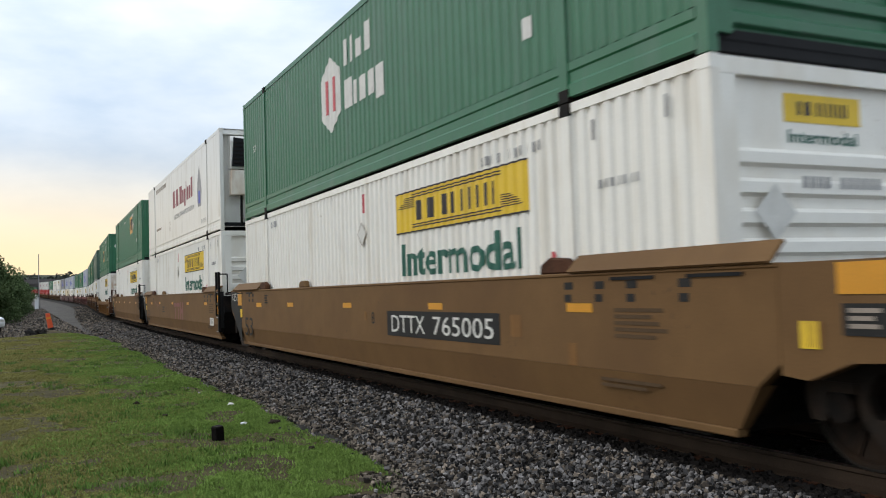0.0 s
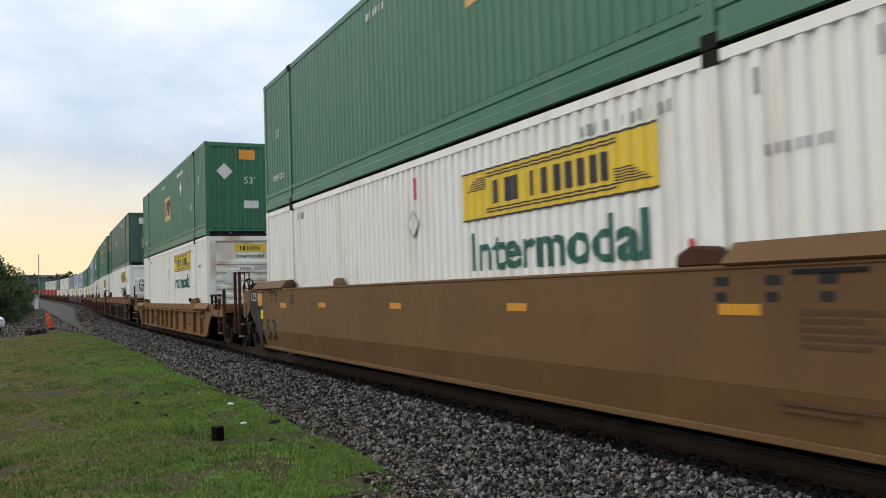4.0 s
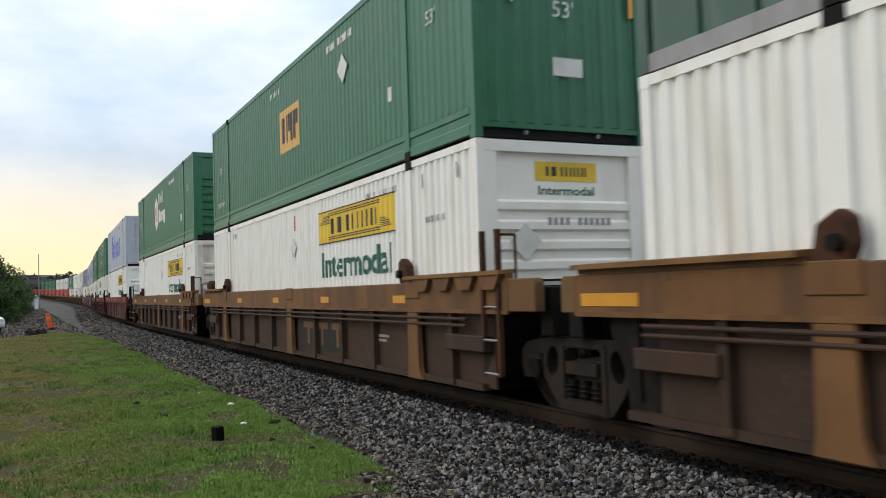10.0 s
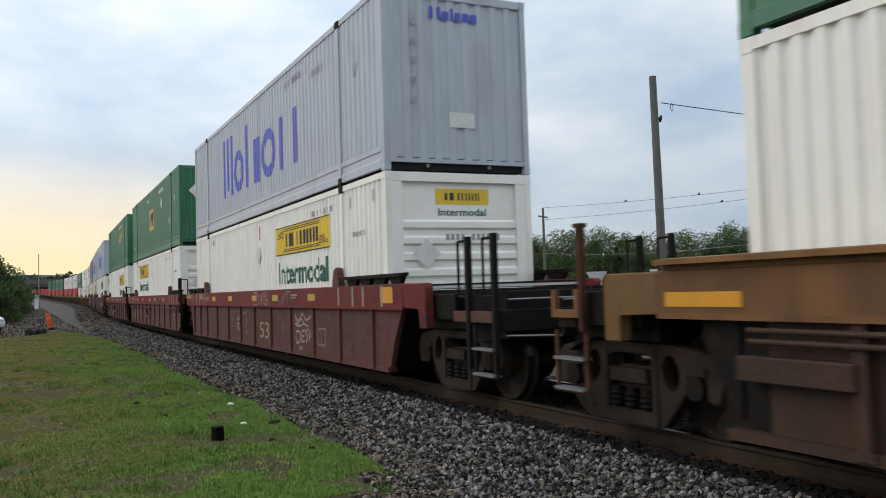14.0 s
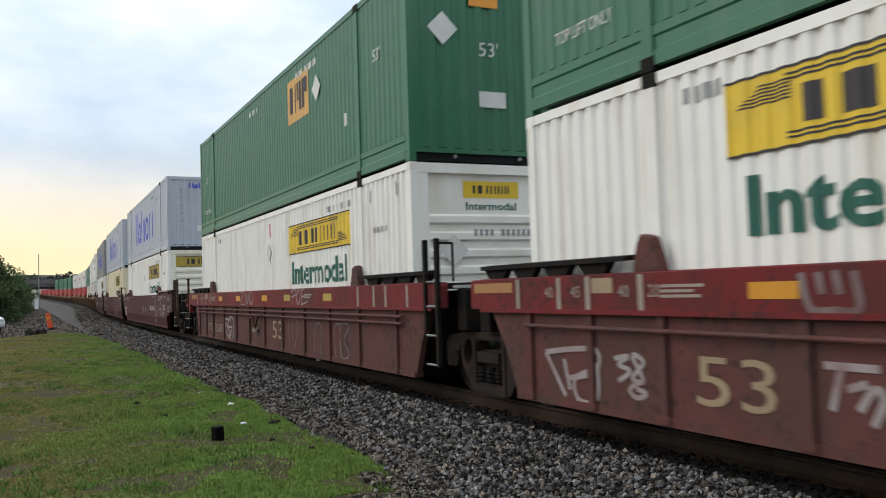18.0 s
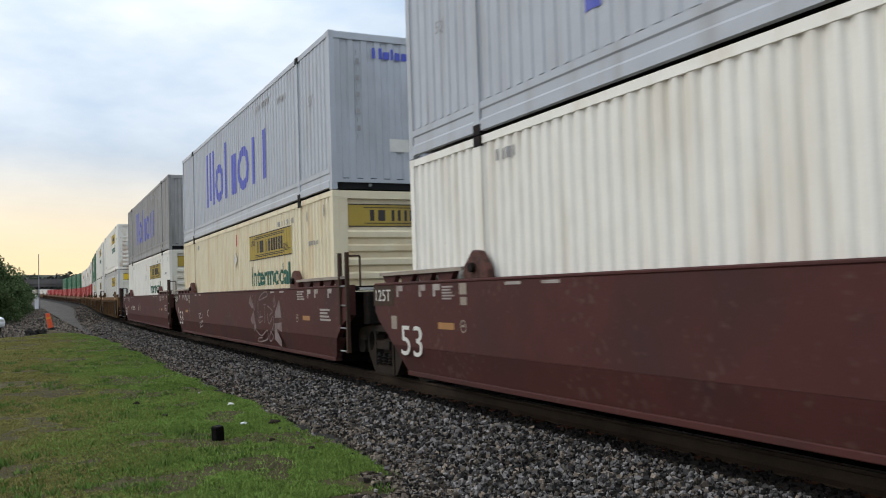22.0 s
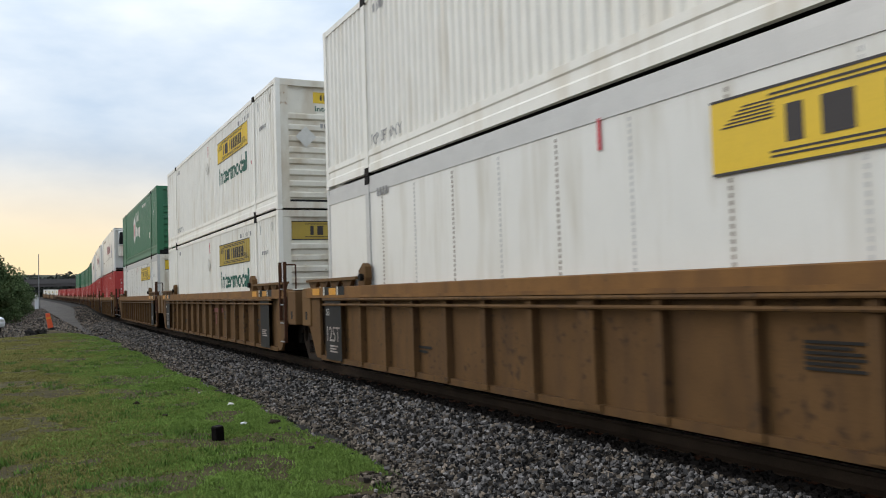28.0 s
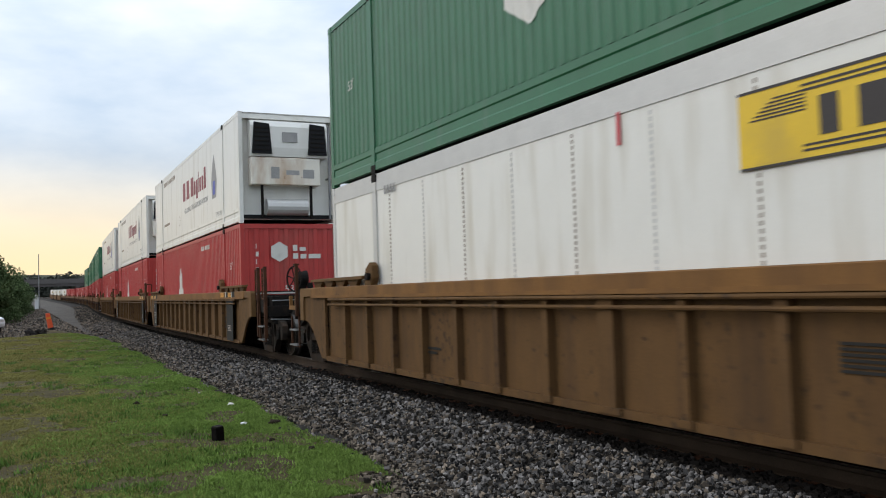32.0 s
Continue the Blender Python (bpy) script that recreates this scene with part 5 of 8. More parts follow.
    if ended:
        m_in = m
        if style == "tan_single" and end == 1:
            m = m @ Matrix.Translation((0, -0.5, 0))
        far_end = {"red": 3.32, "brown": 3.42}.get(style, 2.56) if end == 0 else 2.56     # how far the end deck reaches
        high = 1.50 if style == "oxide" else 1.36
        if style == "tan_single":
            piece("end_beam", lambda bm: box(bm, -1.40, 1.40, -2.62, -2.42, 0.92, 1.16), sill, thing, at=m, key=(style, "eb"), bevel=0.012)
            piece("deck", lambda bm: box(bm, -1.05, 1.05, -2.42, -1.28, 1.06, 1.10), "dark_steel", thing, at=m_in, key="deck")
            for s in (-1, 1):
                piece("deck_stringer", lambda bm: box(bm, *sorted((s * 1.12, s * 1.22)), -2.42, -1.55, 0.95, 1.12), "dark_steel", thing, at=m, key=(style, "dks", s))
        else:
            piece("end_deck", lambda bm: [prism(bm, [(-1.26, 0.86), (-1.26, high), (-far_end, high), (-far_end, 0.80), (-2.7, 0.72), (-2.2, 0.90)], -1.16, 1.16), box(bm, -1.30, 1.30, -2.25, -1.30, 1.00, high - 0.02)], "dark_steel", thing, "near-black boxed end deck", at=m, key=(style, "ebk", end), bevel=0.012)
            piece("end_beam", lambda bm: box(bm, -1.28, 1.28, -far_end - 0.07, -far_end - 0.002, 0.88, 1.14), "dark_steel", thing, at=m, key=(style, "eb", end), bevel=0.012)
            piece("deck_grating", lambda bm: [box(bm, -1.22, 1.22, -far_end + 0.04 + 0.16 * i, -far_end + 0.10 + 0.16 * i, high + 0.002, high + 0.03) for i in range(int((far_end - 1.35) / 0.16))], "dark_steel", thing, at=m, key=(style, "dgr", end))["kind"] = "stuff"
            piece("cross_grab", lambda bm: rod(bm, (-1.20, -far_end - 0.11, 1.26), (1.20, -far_end - 0.11, 1.26), 0.014, 6), "galv", thing, "worn bright crossing grab iron", at=m, key=(style, "xg", end))
            piece("uncoupling_lever", lambda bm: [rod(bm, (-1.25, -far_end - 0.14, 0.84), (-0.2, -far_end - 0.14, 0.80), 0.014, 6), rod(bm, (-0.2, -far_end - 0.14, 0.80), (0.05, -far_end - 0.3, 0.98), 0.014, 6)], "galv", thing, at=m, key=(style, "ulv", end))
            for s in (-1, 1):
                piece("side_step_beam", lambda bm: box(bm, *sorted((s * 1.25, s * 1.34)), -far_end - 0.02, -2.27, 0.98, 1.12), body if style == "red" else "dark_steel", thing, at=m, key=(style, "ssb", s, end), bevel=0.01)
        piece("coupler", lambda bm: [box(bm, -0.13, 0.13, -3.45, -2.5, 0.74, 0.98), box(bm, -0.24, 0.24, -3.2, -2.5, 0.68, 1.04), prism(bm, [(-0.28, -3.45), (0.2, -3.42), (0.24, -3.6), (0.05, -3.72), (-0.28, -3.68)], 0.70, 1.02, "z")], "dark_steel", thing, "near-black knuckle coupler", at=m, key="coup")
        piece("air_hose", lambda bm: [rod(bm, (0.45, -2.6, 0.86), (0.40, -3.0, 0.55), 0.025, 6), rod(bm, (0.40, -3.0, 0.55), (0.22, -3.6, 0.48), 0.025, 6)], "rubber", thing, at=m, key="hose")
        tall = end == 0 and style != "tan_single"
        for s in (-1, 1):
            if tall:
                for y in (-far_end - 0.03,) if style == "brown" else (-far_end + 0.62, -far_end - 0.03):
                    piece("handrail", lambda bm: [box(bm, s * 1.33 - 0.035, s * 1.33 + 0.035, y - 0.035, y + 0.035, 0.42, 2.04), rod(bm, (s * 1.33, y, 1.99), (s * 1.33, y + 0.27, 1.99), 0.018, 6), rod(bm, (s * 1.33, y + 0.27, 1.99), (s * 1.33, y + 0.27, 1.30), 0.018, 6), rod(bm, (s * 1.33, y + 0.27, 1.30), (s * 1.33, y, 1.30), 0.018, 6)], st["post"], thing, at=m, key=(style, "hr", s, y))
            elif style == "tan_single" and end == 0:
                piece("side_beam", lambda bm: box(bm, *sorted((s * 1.36, s * 1.45)), -3.06, -1.67, 0.82, 1.02), "tan", thing, "tan side beam of the end deck", at=m, key=("sbf", s), bevel=0.012)
                for y, h in ((-2.49, 1.33), (-3.14, 1.58)):
                    piece("end_stake", lambda bm: box(bm, s * 1.42 - 0.04, s * 1.42 + 0.04, y - 0.045, y + 0.045, 0.42, h), "rust", thing, "rusty upright of the end frame", at=m, key=("stakef", s, y), bevel=0.01)
                piece("low_rail", lambda bm: [box(bm, s * 1.40 - 0.05, s * 1.40 + 0.05, -2.46, -1.30, 1.39, 1.45), box(bm, s * 1.40 - 0.02, s * 1.40 + 0.02, -2.46, -1.36, 1.22, 1.26), box(bm, s * 1.40 - 0.03, s * 1.40 + 0.03, -1.36, -1.30, 1.17, 1.39), box(bm, s * 1.40 - 0.03, s * 1.40 + 0.03, -1.92, -1.86, 1.021, 1.39)], "dark_steel", thing, "low dark rail on short legs", at=m, key=("lowr", s))
            elif style == "tan_single":
                piece("side_beam", lambda bm: [box(bm, *sorted((s * 1.34, s * 1.45)), -2.45, -0.7, 0.80, 1.01), box(bm, *sorted((s * 1.30, s * 1.451)), -1.15, -0.7, 0.78, 1.16)], "tan", thing, "tan side beam of the end deck", at=m, key=("sbm", s), bevel=0.012)
                if s < 0:
                    piece("deck_rail", lambda bm: box(bm, -1.30, -1.05, -2.6, -0.4, 1.24, 1.42), "dark_steel", thing, "dark flat rail along the end deck", at=m, key="dkrail", bevel=0.01)
                for y, h in ((-2.33, 1.58), (-1.73, 1.32)):
                    piece("end_stake", lambda bm: box(bm, s * 1.38 - 0.05, s * 1.38 + 0.05, y - 0.06, y + 0.06, 1.012, h), "tan", thing, "upright tan stake of the end frame", at=m, key=("stake", s, y), bevel=0.01)
            elif end == 1 and st["smooth"]:
                for y in (-2.40, -2.90) if style == "tan_smooth" else (-2.50, -3.15):
                    piece("grab_post", lambda bm: [box(bm, s * 1.40 - 0.035, s * 1.40 + 0.035, -0.035, 0.035, 0.42, 2.0), rod(bm, (s * 1.40, 0, 1.97), (s * 1.15, 0, 1.97), 0.018, 6), rod(bm, (s * 1.15, 0, 1.97), (s * 1.15, 0, 1.2), 0.018, 6)], "rust" if style == "tan_smooth" else "dark_steel", thing, at=m @ Matrix.Translation((0, y, 0)), key=(style, "gpr", s))
            elif end == 1:
                piece("grab_post", lambda bm: [box(bm, s * 1.38 - 0.03, s * 1.38 + 0.03, -2.12, -2.06, 0.95, 2.0), box(bm, s * 1.38 - 0.05, s * 1.38 + 0.05, -2.14, -2.04, 1.96, 2.0)], "rust", thing, at=m, key=("gpr", s))
                piece("end_bracket", lambda bm: prism(bm, [(-2.62, 1.08), (-2.16, 1.08), (-2.16, 1.36), (-2.22, 1.36), (-2.22, 1.16), (-2.56, 1.16), (-2.56, 1.36), (-2.62, 1.36)], s * 1.36 - 0.03, s * 1.36 + 0.03), "tan_worn" if style == "brown" else sill, thing, "worn step bracket at the end", at=m, key=(style, "ebr", s))
            piece("stirrup", lambda bm: prism(bm, [(-2.63, 0.33), (-2.07, 0.33), (-2.07, 0.95), (-2.12, 0.95), (-2.12, 0.36), (-2.58, 0.36), (-2.58, 0.95), (-2.63, 0.95)], s * 1.34 - 0.015, s * 1.34 + 0.015), st["post"], thing, at=m @ Matrix.Translation((0, 2.56 - far_end, 0)), key=(style, "stp", s))
            for z in (0.36, 0.66):
                piece("step", lambda bm: box(bm, s * 1.34 - 0.06, s * 1.34 + 0.06, -2.60, -2.10, 0, 0.028), "galv", thing, at=m @ Matrix.Translation((0, 2.56 - far_end, z)), key=("step", s))
        for spot, where in ((("oxide", 1), (0.5, -1.47, 2.12)), (("tan_ribbed", 0), (-0.55, -2.25, 1.75)), (("tan_single", 0), (-0.62, -2.60, 1.56))):
            if spot == (style, end):
                hub, side = Vector(where), -1 if where[0] < 0 else 1
                piece("brake_housing", lambda bm: [rod(bm, hub - Vector((side * 0.30, 0, 0)), hub - Vector((side * 0.06, 0, 0)), 0.20, 14, 0.15), box(bm, hub.x - side * 0.18 - 0.09, hub.x - side * 0.18 + 0.09, hub.y - 0.12, hub.y + 0.12, 1.0, hub.z), box(bm, hub.x - side * 0.32 - 0.06, hub.x - side * 0.32 + 0.06, hub.y - 0.26, hub.y - 0.14, 1.0, hub.z - 0.1)], "dark_steel", thing, "dark hand-brake gear housing on posts", at=m, key=(style, "bhs"), bevel=0.015)
                piece("brake_wheel", lambda bm: [torus(bm, hub, (1, 0.35, 0), 0.29, 0.022), rod(bm, hub, hub - Vector((side * 0.1, 0, 0)), 0.05, 8)] + [rod(bm, hub, hub + Vector((-0.097 * math.cos(a), 0.275 * math.cos(a), 0.28 * math.sin(a))), 0.015, 5) for a in (0.3, 1.3, 2.4, 3.4, 4.5, 5.5)], "dark_steel", thing, "dark spoked hand-brake wheel", at=m, key=(style, "bwh"))
        if end == 0 and style == "brown":         # hand brake stand
            piece("brake_stand", lambda bm: [box(bm, -0.46, -0.36, -1.30, -1.14, 1.10, 1.75), box(bm, -0.52, -0.28, -1.34, -1.12, 1.82, 2.22), box(bm, -0.30, -0.24, -1.25, -1.19, 1.10, 1.70)], "dark_steel", thing, "dark hand-brake gear housing on posts", at=m, key="bstand", bevel=0.02)
            hub = Vector((-0.76, -1.22, 2.10))
            piece("brake_wheel", lambda bm: [torus(bm, hub, (1, 0.35, 0), 0.29, 0.02), rod(bm, hub, (-0.45, -1.22, 2.08), 0.035, 8)] + [rod(bm, hub, hub + Vector((-0.097 * math.cos(a), 0.275 * math.cos(a), 0.28 * math.sin(a))), 0.013, 5) for a in (0.3, 1.9, 3.4, 5.0)], "rust", thing, "rusty hand-brake wheel", at=m, key="bwheel")
    else:
        piece("connector", lambda bm: [box(bm, -0.30, 0.30, -1.62, -1.2, 0.72, 1.05), rod(bm, (0, -1.58, 0.66), (0, -1.58, 1.12), 0.30, 16)], "dark_steel", thing, at=m, key="conn")
        for s in (-1, 1):
            if style == "tan_ribbed":
                a, b = (-1.68, -1.15) if end == 0 else (-1.24, -0.72)
                post = piece("end_post", lambda bm: box(bm, *sorted((s * 1.20, s * 1.44)), a, b, 0.78, 1.46), "tan_dull", thing, "tan end post with a hand slot", at=m, key=(style, "ep", s, end), bevel=0.015)
                # thin black plate on the face for the shade inside the slot
                piece("hand_slot", lambda bm: box(bm, *sorted((s * 1.436, s * 1.444)), a + 0.21, a + 0.31, 0.90, 1.05), "black", post, key=(style, "eps", s, end))
            else:
                # near-black block in place of the shaded gap round the connecting diaphragm
                piece("end_post", lambda bm: box(bm, *sorted((s * 0.92, s * 1.20)), -1.40, -1.16, 0.86, 1.40), "dark_steel", thing, at=m, key=(style, "ep", s), bevel=0.015)
            if end == 0:
                ahead = m @ Matrix.Translation((0, {"tan_smooth": 0.74, "brown": 0.40, "tan_ribbed": 0.10}.get(style, 0.0), 0))
                for d in (0, 0.36):
                    piece("ladder_post", lambda bm: box(bm, s * (SIDE + 0.01) - 0.03, s * (SIDE + 0.01) + 0.03, -1.16 + d, -1.10 + d, 0.40 if d == 0 else 0.85, 2.06), st["post"], thing, at=ahead, key=(style, "ldp", s, d))
                piece("ladder_loop", lambda bm: [rod(bm, (s * (SIDE + 0.01), -1.13, 2.0), (s * (SIDE - 0.22), -1.13, 2.0), 0.018, 6), rod(bm, (s * (SIDE - 0.22), -1.13, 2.0), (s * (SIDE - 0.22), -1.13, 1.5), 0.018, 6)], st["post"], thing, at=ahead, key=(style, "ldl", s))
                for z in (0.42, 0.80, 1.18, 1.50) if not distant else ():
                    piece("rung", lambda bm: rod(bm, (s * (SIDE + 0.015), -1.13, 0), (s * (SIDE + 0.015), -0.77, 0), 0.016, 6), "galv", thing, at=ahead @ Matrix.Translation((0, 0, z)), key=("rung", s))


# ---- paint and marks on the car sides ----
def mark(thing, body, h, left, z, mat, w=None, x=-SIDE, name="lettering", label=""):
    return on_side(name, letters(body, h, w), mat, thing, left, z, None, x=x, key=(body, h, w, "mk"), label=label)


def patch(thing, left, z, w, h, mat, name="reflector", x=-SIDE, lift=0.004, label=""):
    return on_side(name, rects((0, w, 0, h)), mat, thing, left, z, None, x=x, lift=lift, key=("pt", w, h), label=label)


def bar_rows(thing, left, z, w, rows, h, mat, x=-SIDE):
    rs = [(0, w * (0.72 + 0.28 * ((i * 7 + 3) % 5) / 4), -i * h * 1.7, h - i * h * 1.7) for i in range(rows)]
    return tagged(on_side("data_block", rects(*rs), mat, thing, left, z, None, x=x, key=("br", w, rows, h)), kind="stuff")


def sprayed(thing, left, z, strokes, mat, width, x, label):
    """Sprayed lines: each run of points is rounded off into a curve."""
    shapes = []
    for run in strokes:
        if len(run) > 2:
            ring_shut = run[0] == run[-1]
            ext = [run[-2] if ring_shut else run[0]] + list(run) + [run[1] if ring_shut else run[-1]]
            soft = []
            for a, b, c, d in zip(ext, ext[1:], ext[2:], ext[3:]):
                for i in range(6):
                    t = i / 6
                    h = (2 * t ** 3 - 3 * t ** 2 + 1, t ** 3 - 2 * t ** 2 + t, 3 * t ** 2 - 2 * t ** 3, t ** 3 - t ** 2)
                    soft.append(tuple(h[0] * b[k] + h[1] * 0.55 * (c[k] - a[k]) + h[2] * c[k] + h[3] * 0.55 * (d[k] - b[k]) for k in (0, 1)))
            run = soft + [run[-1]]
        shapes.append(stroke(run, width))
    return on_side("graffiti", union(*shapes), mat, thing, left, z, None, x=x, lift=0.005, label=label)


def scrawl(thing, seed, left, z, w, h, mat, width=0.05, n=5, x=-SIDE):
    """Sprayed tangle of lines, with no readable sign."""
    r = random.Random(seed)
    shapes = []
    for i in range(n):
        cx = w * (i + 0.5) / n
        p, pts = [cx, h * r.uniform(0.2, 0.8)], []
        a, turn = r.uniform(0, 6.28), r.choice((-1, 1)) * r.uniform(0.35, 0.7)
        for k in range(14):
            step = h * r.uniform(0.13, 0.2)
            p = [min(max(p[0] + step * math.cos(a), 0), w), min(max(p[1] + step * math.sin(a), 0), h)]
            pts.append(tuple(p))
            a += turn * r.uniform(0.5, 1.4)
            if k == 7:
                turn = -turn
        shapes.append(stroke(pts, width * r.uniform(0.7, 1.2)))
    return on_side("graffiti", union(*shapes), mat, thing, left, z, None, x=x, lift=0.005, label="sprayed graffiti tangle of thin lines")


def marks_for(n, style, thing):
    """Stencils, reflectors and graffiti of the n-th car in the rake."""
    if style == "tan_smooth":
        on_side("dark_panel", poly([(0, 0), (0.30, -0.18), (1.02, -0.80), (1.18, -0.80), (1.16, 0.40), (0, 0.40)]), "plate_dark", thing, 17.24, 1.09, None, x=-SIDE, key="dkp", label="dark grey painted end panel")
        patch(thing, 16.45, 1.15, 0.42, 0.33, "reflector", label="orange reflective patch", lift=0.008)
        patch(thing, 16.20, 0.86, 0.22, 0.20, "yellow", "notice", lift=0.008)
        mark(thing, "125", 0.19, 17.05, 1.26, "ink_white", 0.46, x=-SIDE - 0.004)
        mark(thing, "T", 0.19, 16.52, 1.26, "ink_white", x=-SIDE - 0.006)
        mark(thing, "53", 0.43, 15.72, 0.44, "plate_dark", 0.78)
        patch(thing, 14.56, 1.12, 0.48, 0.10, "reflector")
        for y in (11.95, 8.55, 5.15, 1.92):
            patch(thing, y, 1.14, 0.42, 0.085, "reflector")
        for y in (15.3, 14.95, 1.95, 1.45, 0.98, 0.30):
            bar_rows(thing, y, 1.36, 0.16, 2, 0.07, "plate_dark")
        bar_rows(thing, 13.8, 1.36, 0.3, 4, 0.03, "plate_dark")
        bar_rows(thing, 1.17, 1.15, 0.72, 5, 0.034, "stencil_faded")
        bar_rows(thing, 1.4, 0.52, 0.9, 2, 0.03, "stencil_faded")
        if n == 0:
            patch(thing, -1.22, 1.29, 0.40, 0.21, "reflector", label="orange reflective patch")
            patch(thing, -1.25, 1.02, 0.37, 0.21, "plate_dark", "stencil_panel")
            bar_rows(thing, -1.30, 1.17, 0.26, 3, 0.03, "ink_worn", -SIDE - 0.004)
            patch(thing, -0.90, 0.92, 0.16, 0.19, "yellow", "notice")
        else:
            patch(thing, -0.075, 1.23, 0.23, 0.21, "reflector", label="orange reflective patch")
            patch(thing, -0.075, 0.90, 0.23, 0.21, "reflector", label="orange reflective patch")
        if n == 0:
            patch(thing, 6.60, 0.75, 3.34, 0.36, "plate_dark", "number_panel", label="dark grey panel with white number")
            mark(thing, "DTTX", 0.24, 6.42, 0.81, "ink_white", 1.15, x=-SIDE - 0.005)
            mark(thing, "765005", 0.24, 5.02, 0.81, "ink_white", 1.62, x=-SIDE - 0.005)
            mark(thing, "B", 0.17, 7.22, 0.91, "plate_dark")
            for y, z, w, h in ((3.02, 0.86, 0.22, 0.24), (1.92, 0.62, 0.14, 0.22), (7.55, 0.95, 0.10, 0.14), (-0.95, 0.93, 0.14, 0.18)):
                patch(thing, y, z, w, h, "tan", "touch_up", label="lighter touched-up paint")
        if n == 1:
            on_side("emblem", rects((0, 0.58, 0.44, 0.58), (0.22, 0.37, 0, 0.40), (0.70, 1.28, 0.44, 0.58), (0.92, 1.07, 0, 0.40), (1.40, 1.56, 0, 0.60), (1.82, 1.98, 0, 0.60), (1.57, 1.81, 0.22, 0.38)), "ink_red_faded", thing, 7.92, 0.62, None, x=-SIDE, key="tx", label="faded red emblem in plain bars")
            patch(thing, 1.04, 0.56, 0.56, 0.22, "ink_white", "notice", label="white data notice", lift=0.006)
            bar_rows(thing, 0.98, 0.735, 0.44, 5, 0.018, "ink_grey", -SIDE - 0.007)
            mark(thing, "C", 0.14, 9.92, 0.90, "plate_dark")
            sprayed(thing, 13.30, 0.95, ([(0.05, 0.28), (0.28, 0.25), (0.00, 0.17)], [(0.59, 0.16), (0.81, 0.21), (0.86, 0.07), (0.74, 0.00)], [(0.89, 0.18), (1.06, 0.13), (0.92, 0.07), (1.15, 0.15)], [(1.20, 0.15), (1.30, 0.07), (1.41, 0.17), (1.22, 0.12)], [(1.58, 0.43), (1.64, 0.28), (1.61, 0.12)]), "ink_red_faded", 0.030, -SIDE, "faded red sprayed scribble")
            bar_rows(thing, 11.0, 1.0, 0.7, 3, 0.05, "plate_dark")
    elif style == "oxide":
        if n == 10:
            bar_rows(thing, -0.86, 1.38, 0.42, 3, 0.028, "ink_dull")
            bar_rows(thing, -0.86, 1.02, 0.34, 4, 0.032, "ink_dull")
            notice = patch(thing, -1.40, 1.03, 0.36, 0.30, "plate_dark", "notice", label="framed dark notice")
            on_side("notice_frame", stroke([(0, 0), (0.36, 0), (0.36, 0.30), (0, 0.30), (0, 0)], 0.03), "ink_worn", notice, -1.40, 1.03, None, x=-SIDE - 0.004)
        patch(thing, 17.30, 1.18, 0.80, 0.30, "well_brown", "stencil_panel")
        mark(thing, "125T", 0.17, 17.20, 1.25, "ink_white", 0.58, x=-SIDE - 0.004)
        mark(thing, "53", 0.42, 16.28, 0.49, "ink_white", 0.72)
        patch(thing, 16.62, 0.85, 0.2, 0.19, "ink_worn", "notice")
        for y in (16.40, 15.63, 15.18, 1.17, 0.72, -0.06):
            on_side("stencil", rects((0, 0.07, -0.16, 0), (0.07, 0.22, -0.08, 0)), "ink_dull", thing, y, 1.47, None, x=-SIDE, key="pst")
        bar_rows(thing, 14.91, 1.42, 0.34, 5, 0.022, "ink_dull")
        bar_rows(thing, 1.85, 1.42, 0.5, 4, 0.028, "ink_dull")
        on_side("stencil", rects((0, 0.19, 0.13, 0.27), (0.02, 0.19, 0, 0.1)), "ink_worn", thing, 14.42, 1.20, None, x=-SIDE, key="stc")
        patch(thing, 15.05, 0.89, 0.46, 0.085, "ink_orange_worn")
        patch(thing, 1.49, 0.89, 0.46, 0.085, "ink_orange_worn")
        on_side("ring_stencil", union(ring(0.08, 0.08, 0.08, 0.08, 0.015), rects((0.04, 0.12, 0.07, 0.1))), "ink_worn", thing, 14.42, 0.86, None, x=-SIDE, key="rst")
        on_side("ring_stencil", union(ring(0.08, 0.08, 0.08, 0.08, 0.015), rects((0.04, 0.12, 0.07, 0.1))), "ink_worn", thing, 1.94, 0.84, None, x=-SIDE, key="rst")
        bar_rows(thing, 0.40, 1.08, 0.6, 4, 0.035, "ink_dull")
        for y in (13.3, 3.9):
            for d in (0.0, 0.75):
                on_side("dash", rects((0, 0.34, 0, 0.035)), "ink_dull", thing, y - d, 1.43, None, x=-SIDE, key="dsh")
        if n == 10:
            mark(thing, "AOK", 0.19, 4.83, 0.86, "ink_white", 0.66)
            mark(thing, "55006", 0.19, 4.05, 0.86, "ink_white", 1.02)
            mark(thing, "A", 0.20, 6.50, 0.80, "ink_white")
            sprayed(thing, 3.21, 0.32, ([(0.17, 1.16), (0.00, 0.99), (0.25, 0.82), (0.36, 0.60), (0.15, 0.42), (0.33, 0.21), (0.80, 0.00)], [(0.57, 0.99), (0.31, 0.76), (0.60, 0.55), (0.82, 0.40), (1.14, 0.15)], [(0.14, 0.25), (0.53, 0.41), (0.93, 0.24), (0.57, 0.09), (0.14, 0.25)], [(0.37, 0.74), (0.73, 0.69), (0.83, 0.50), (0.48, 0.57)]), "spray_white", 0.030, -SIDE, "tall white sprayed tangle")
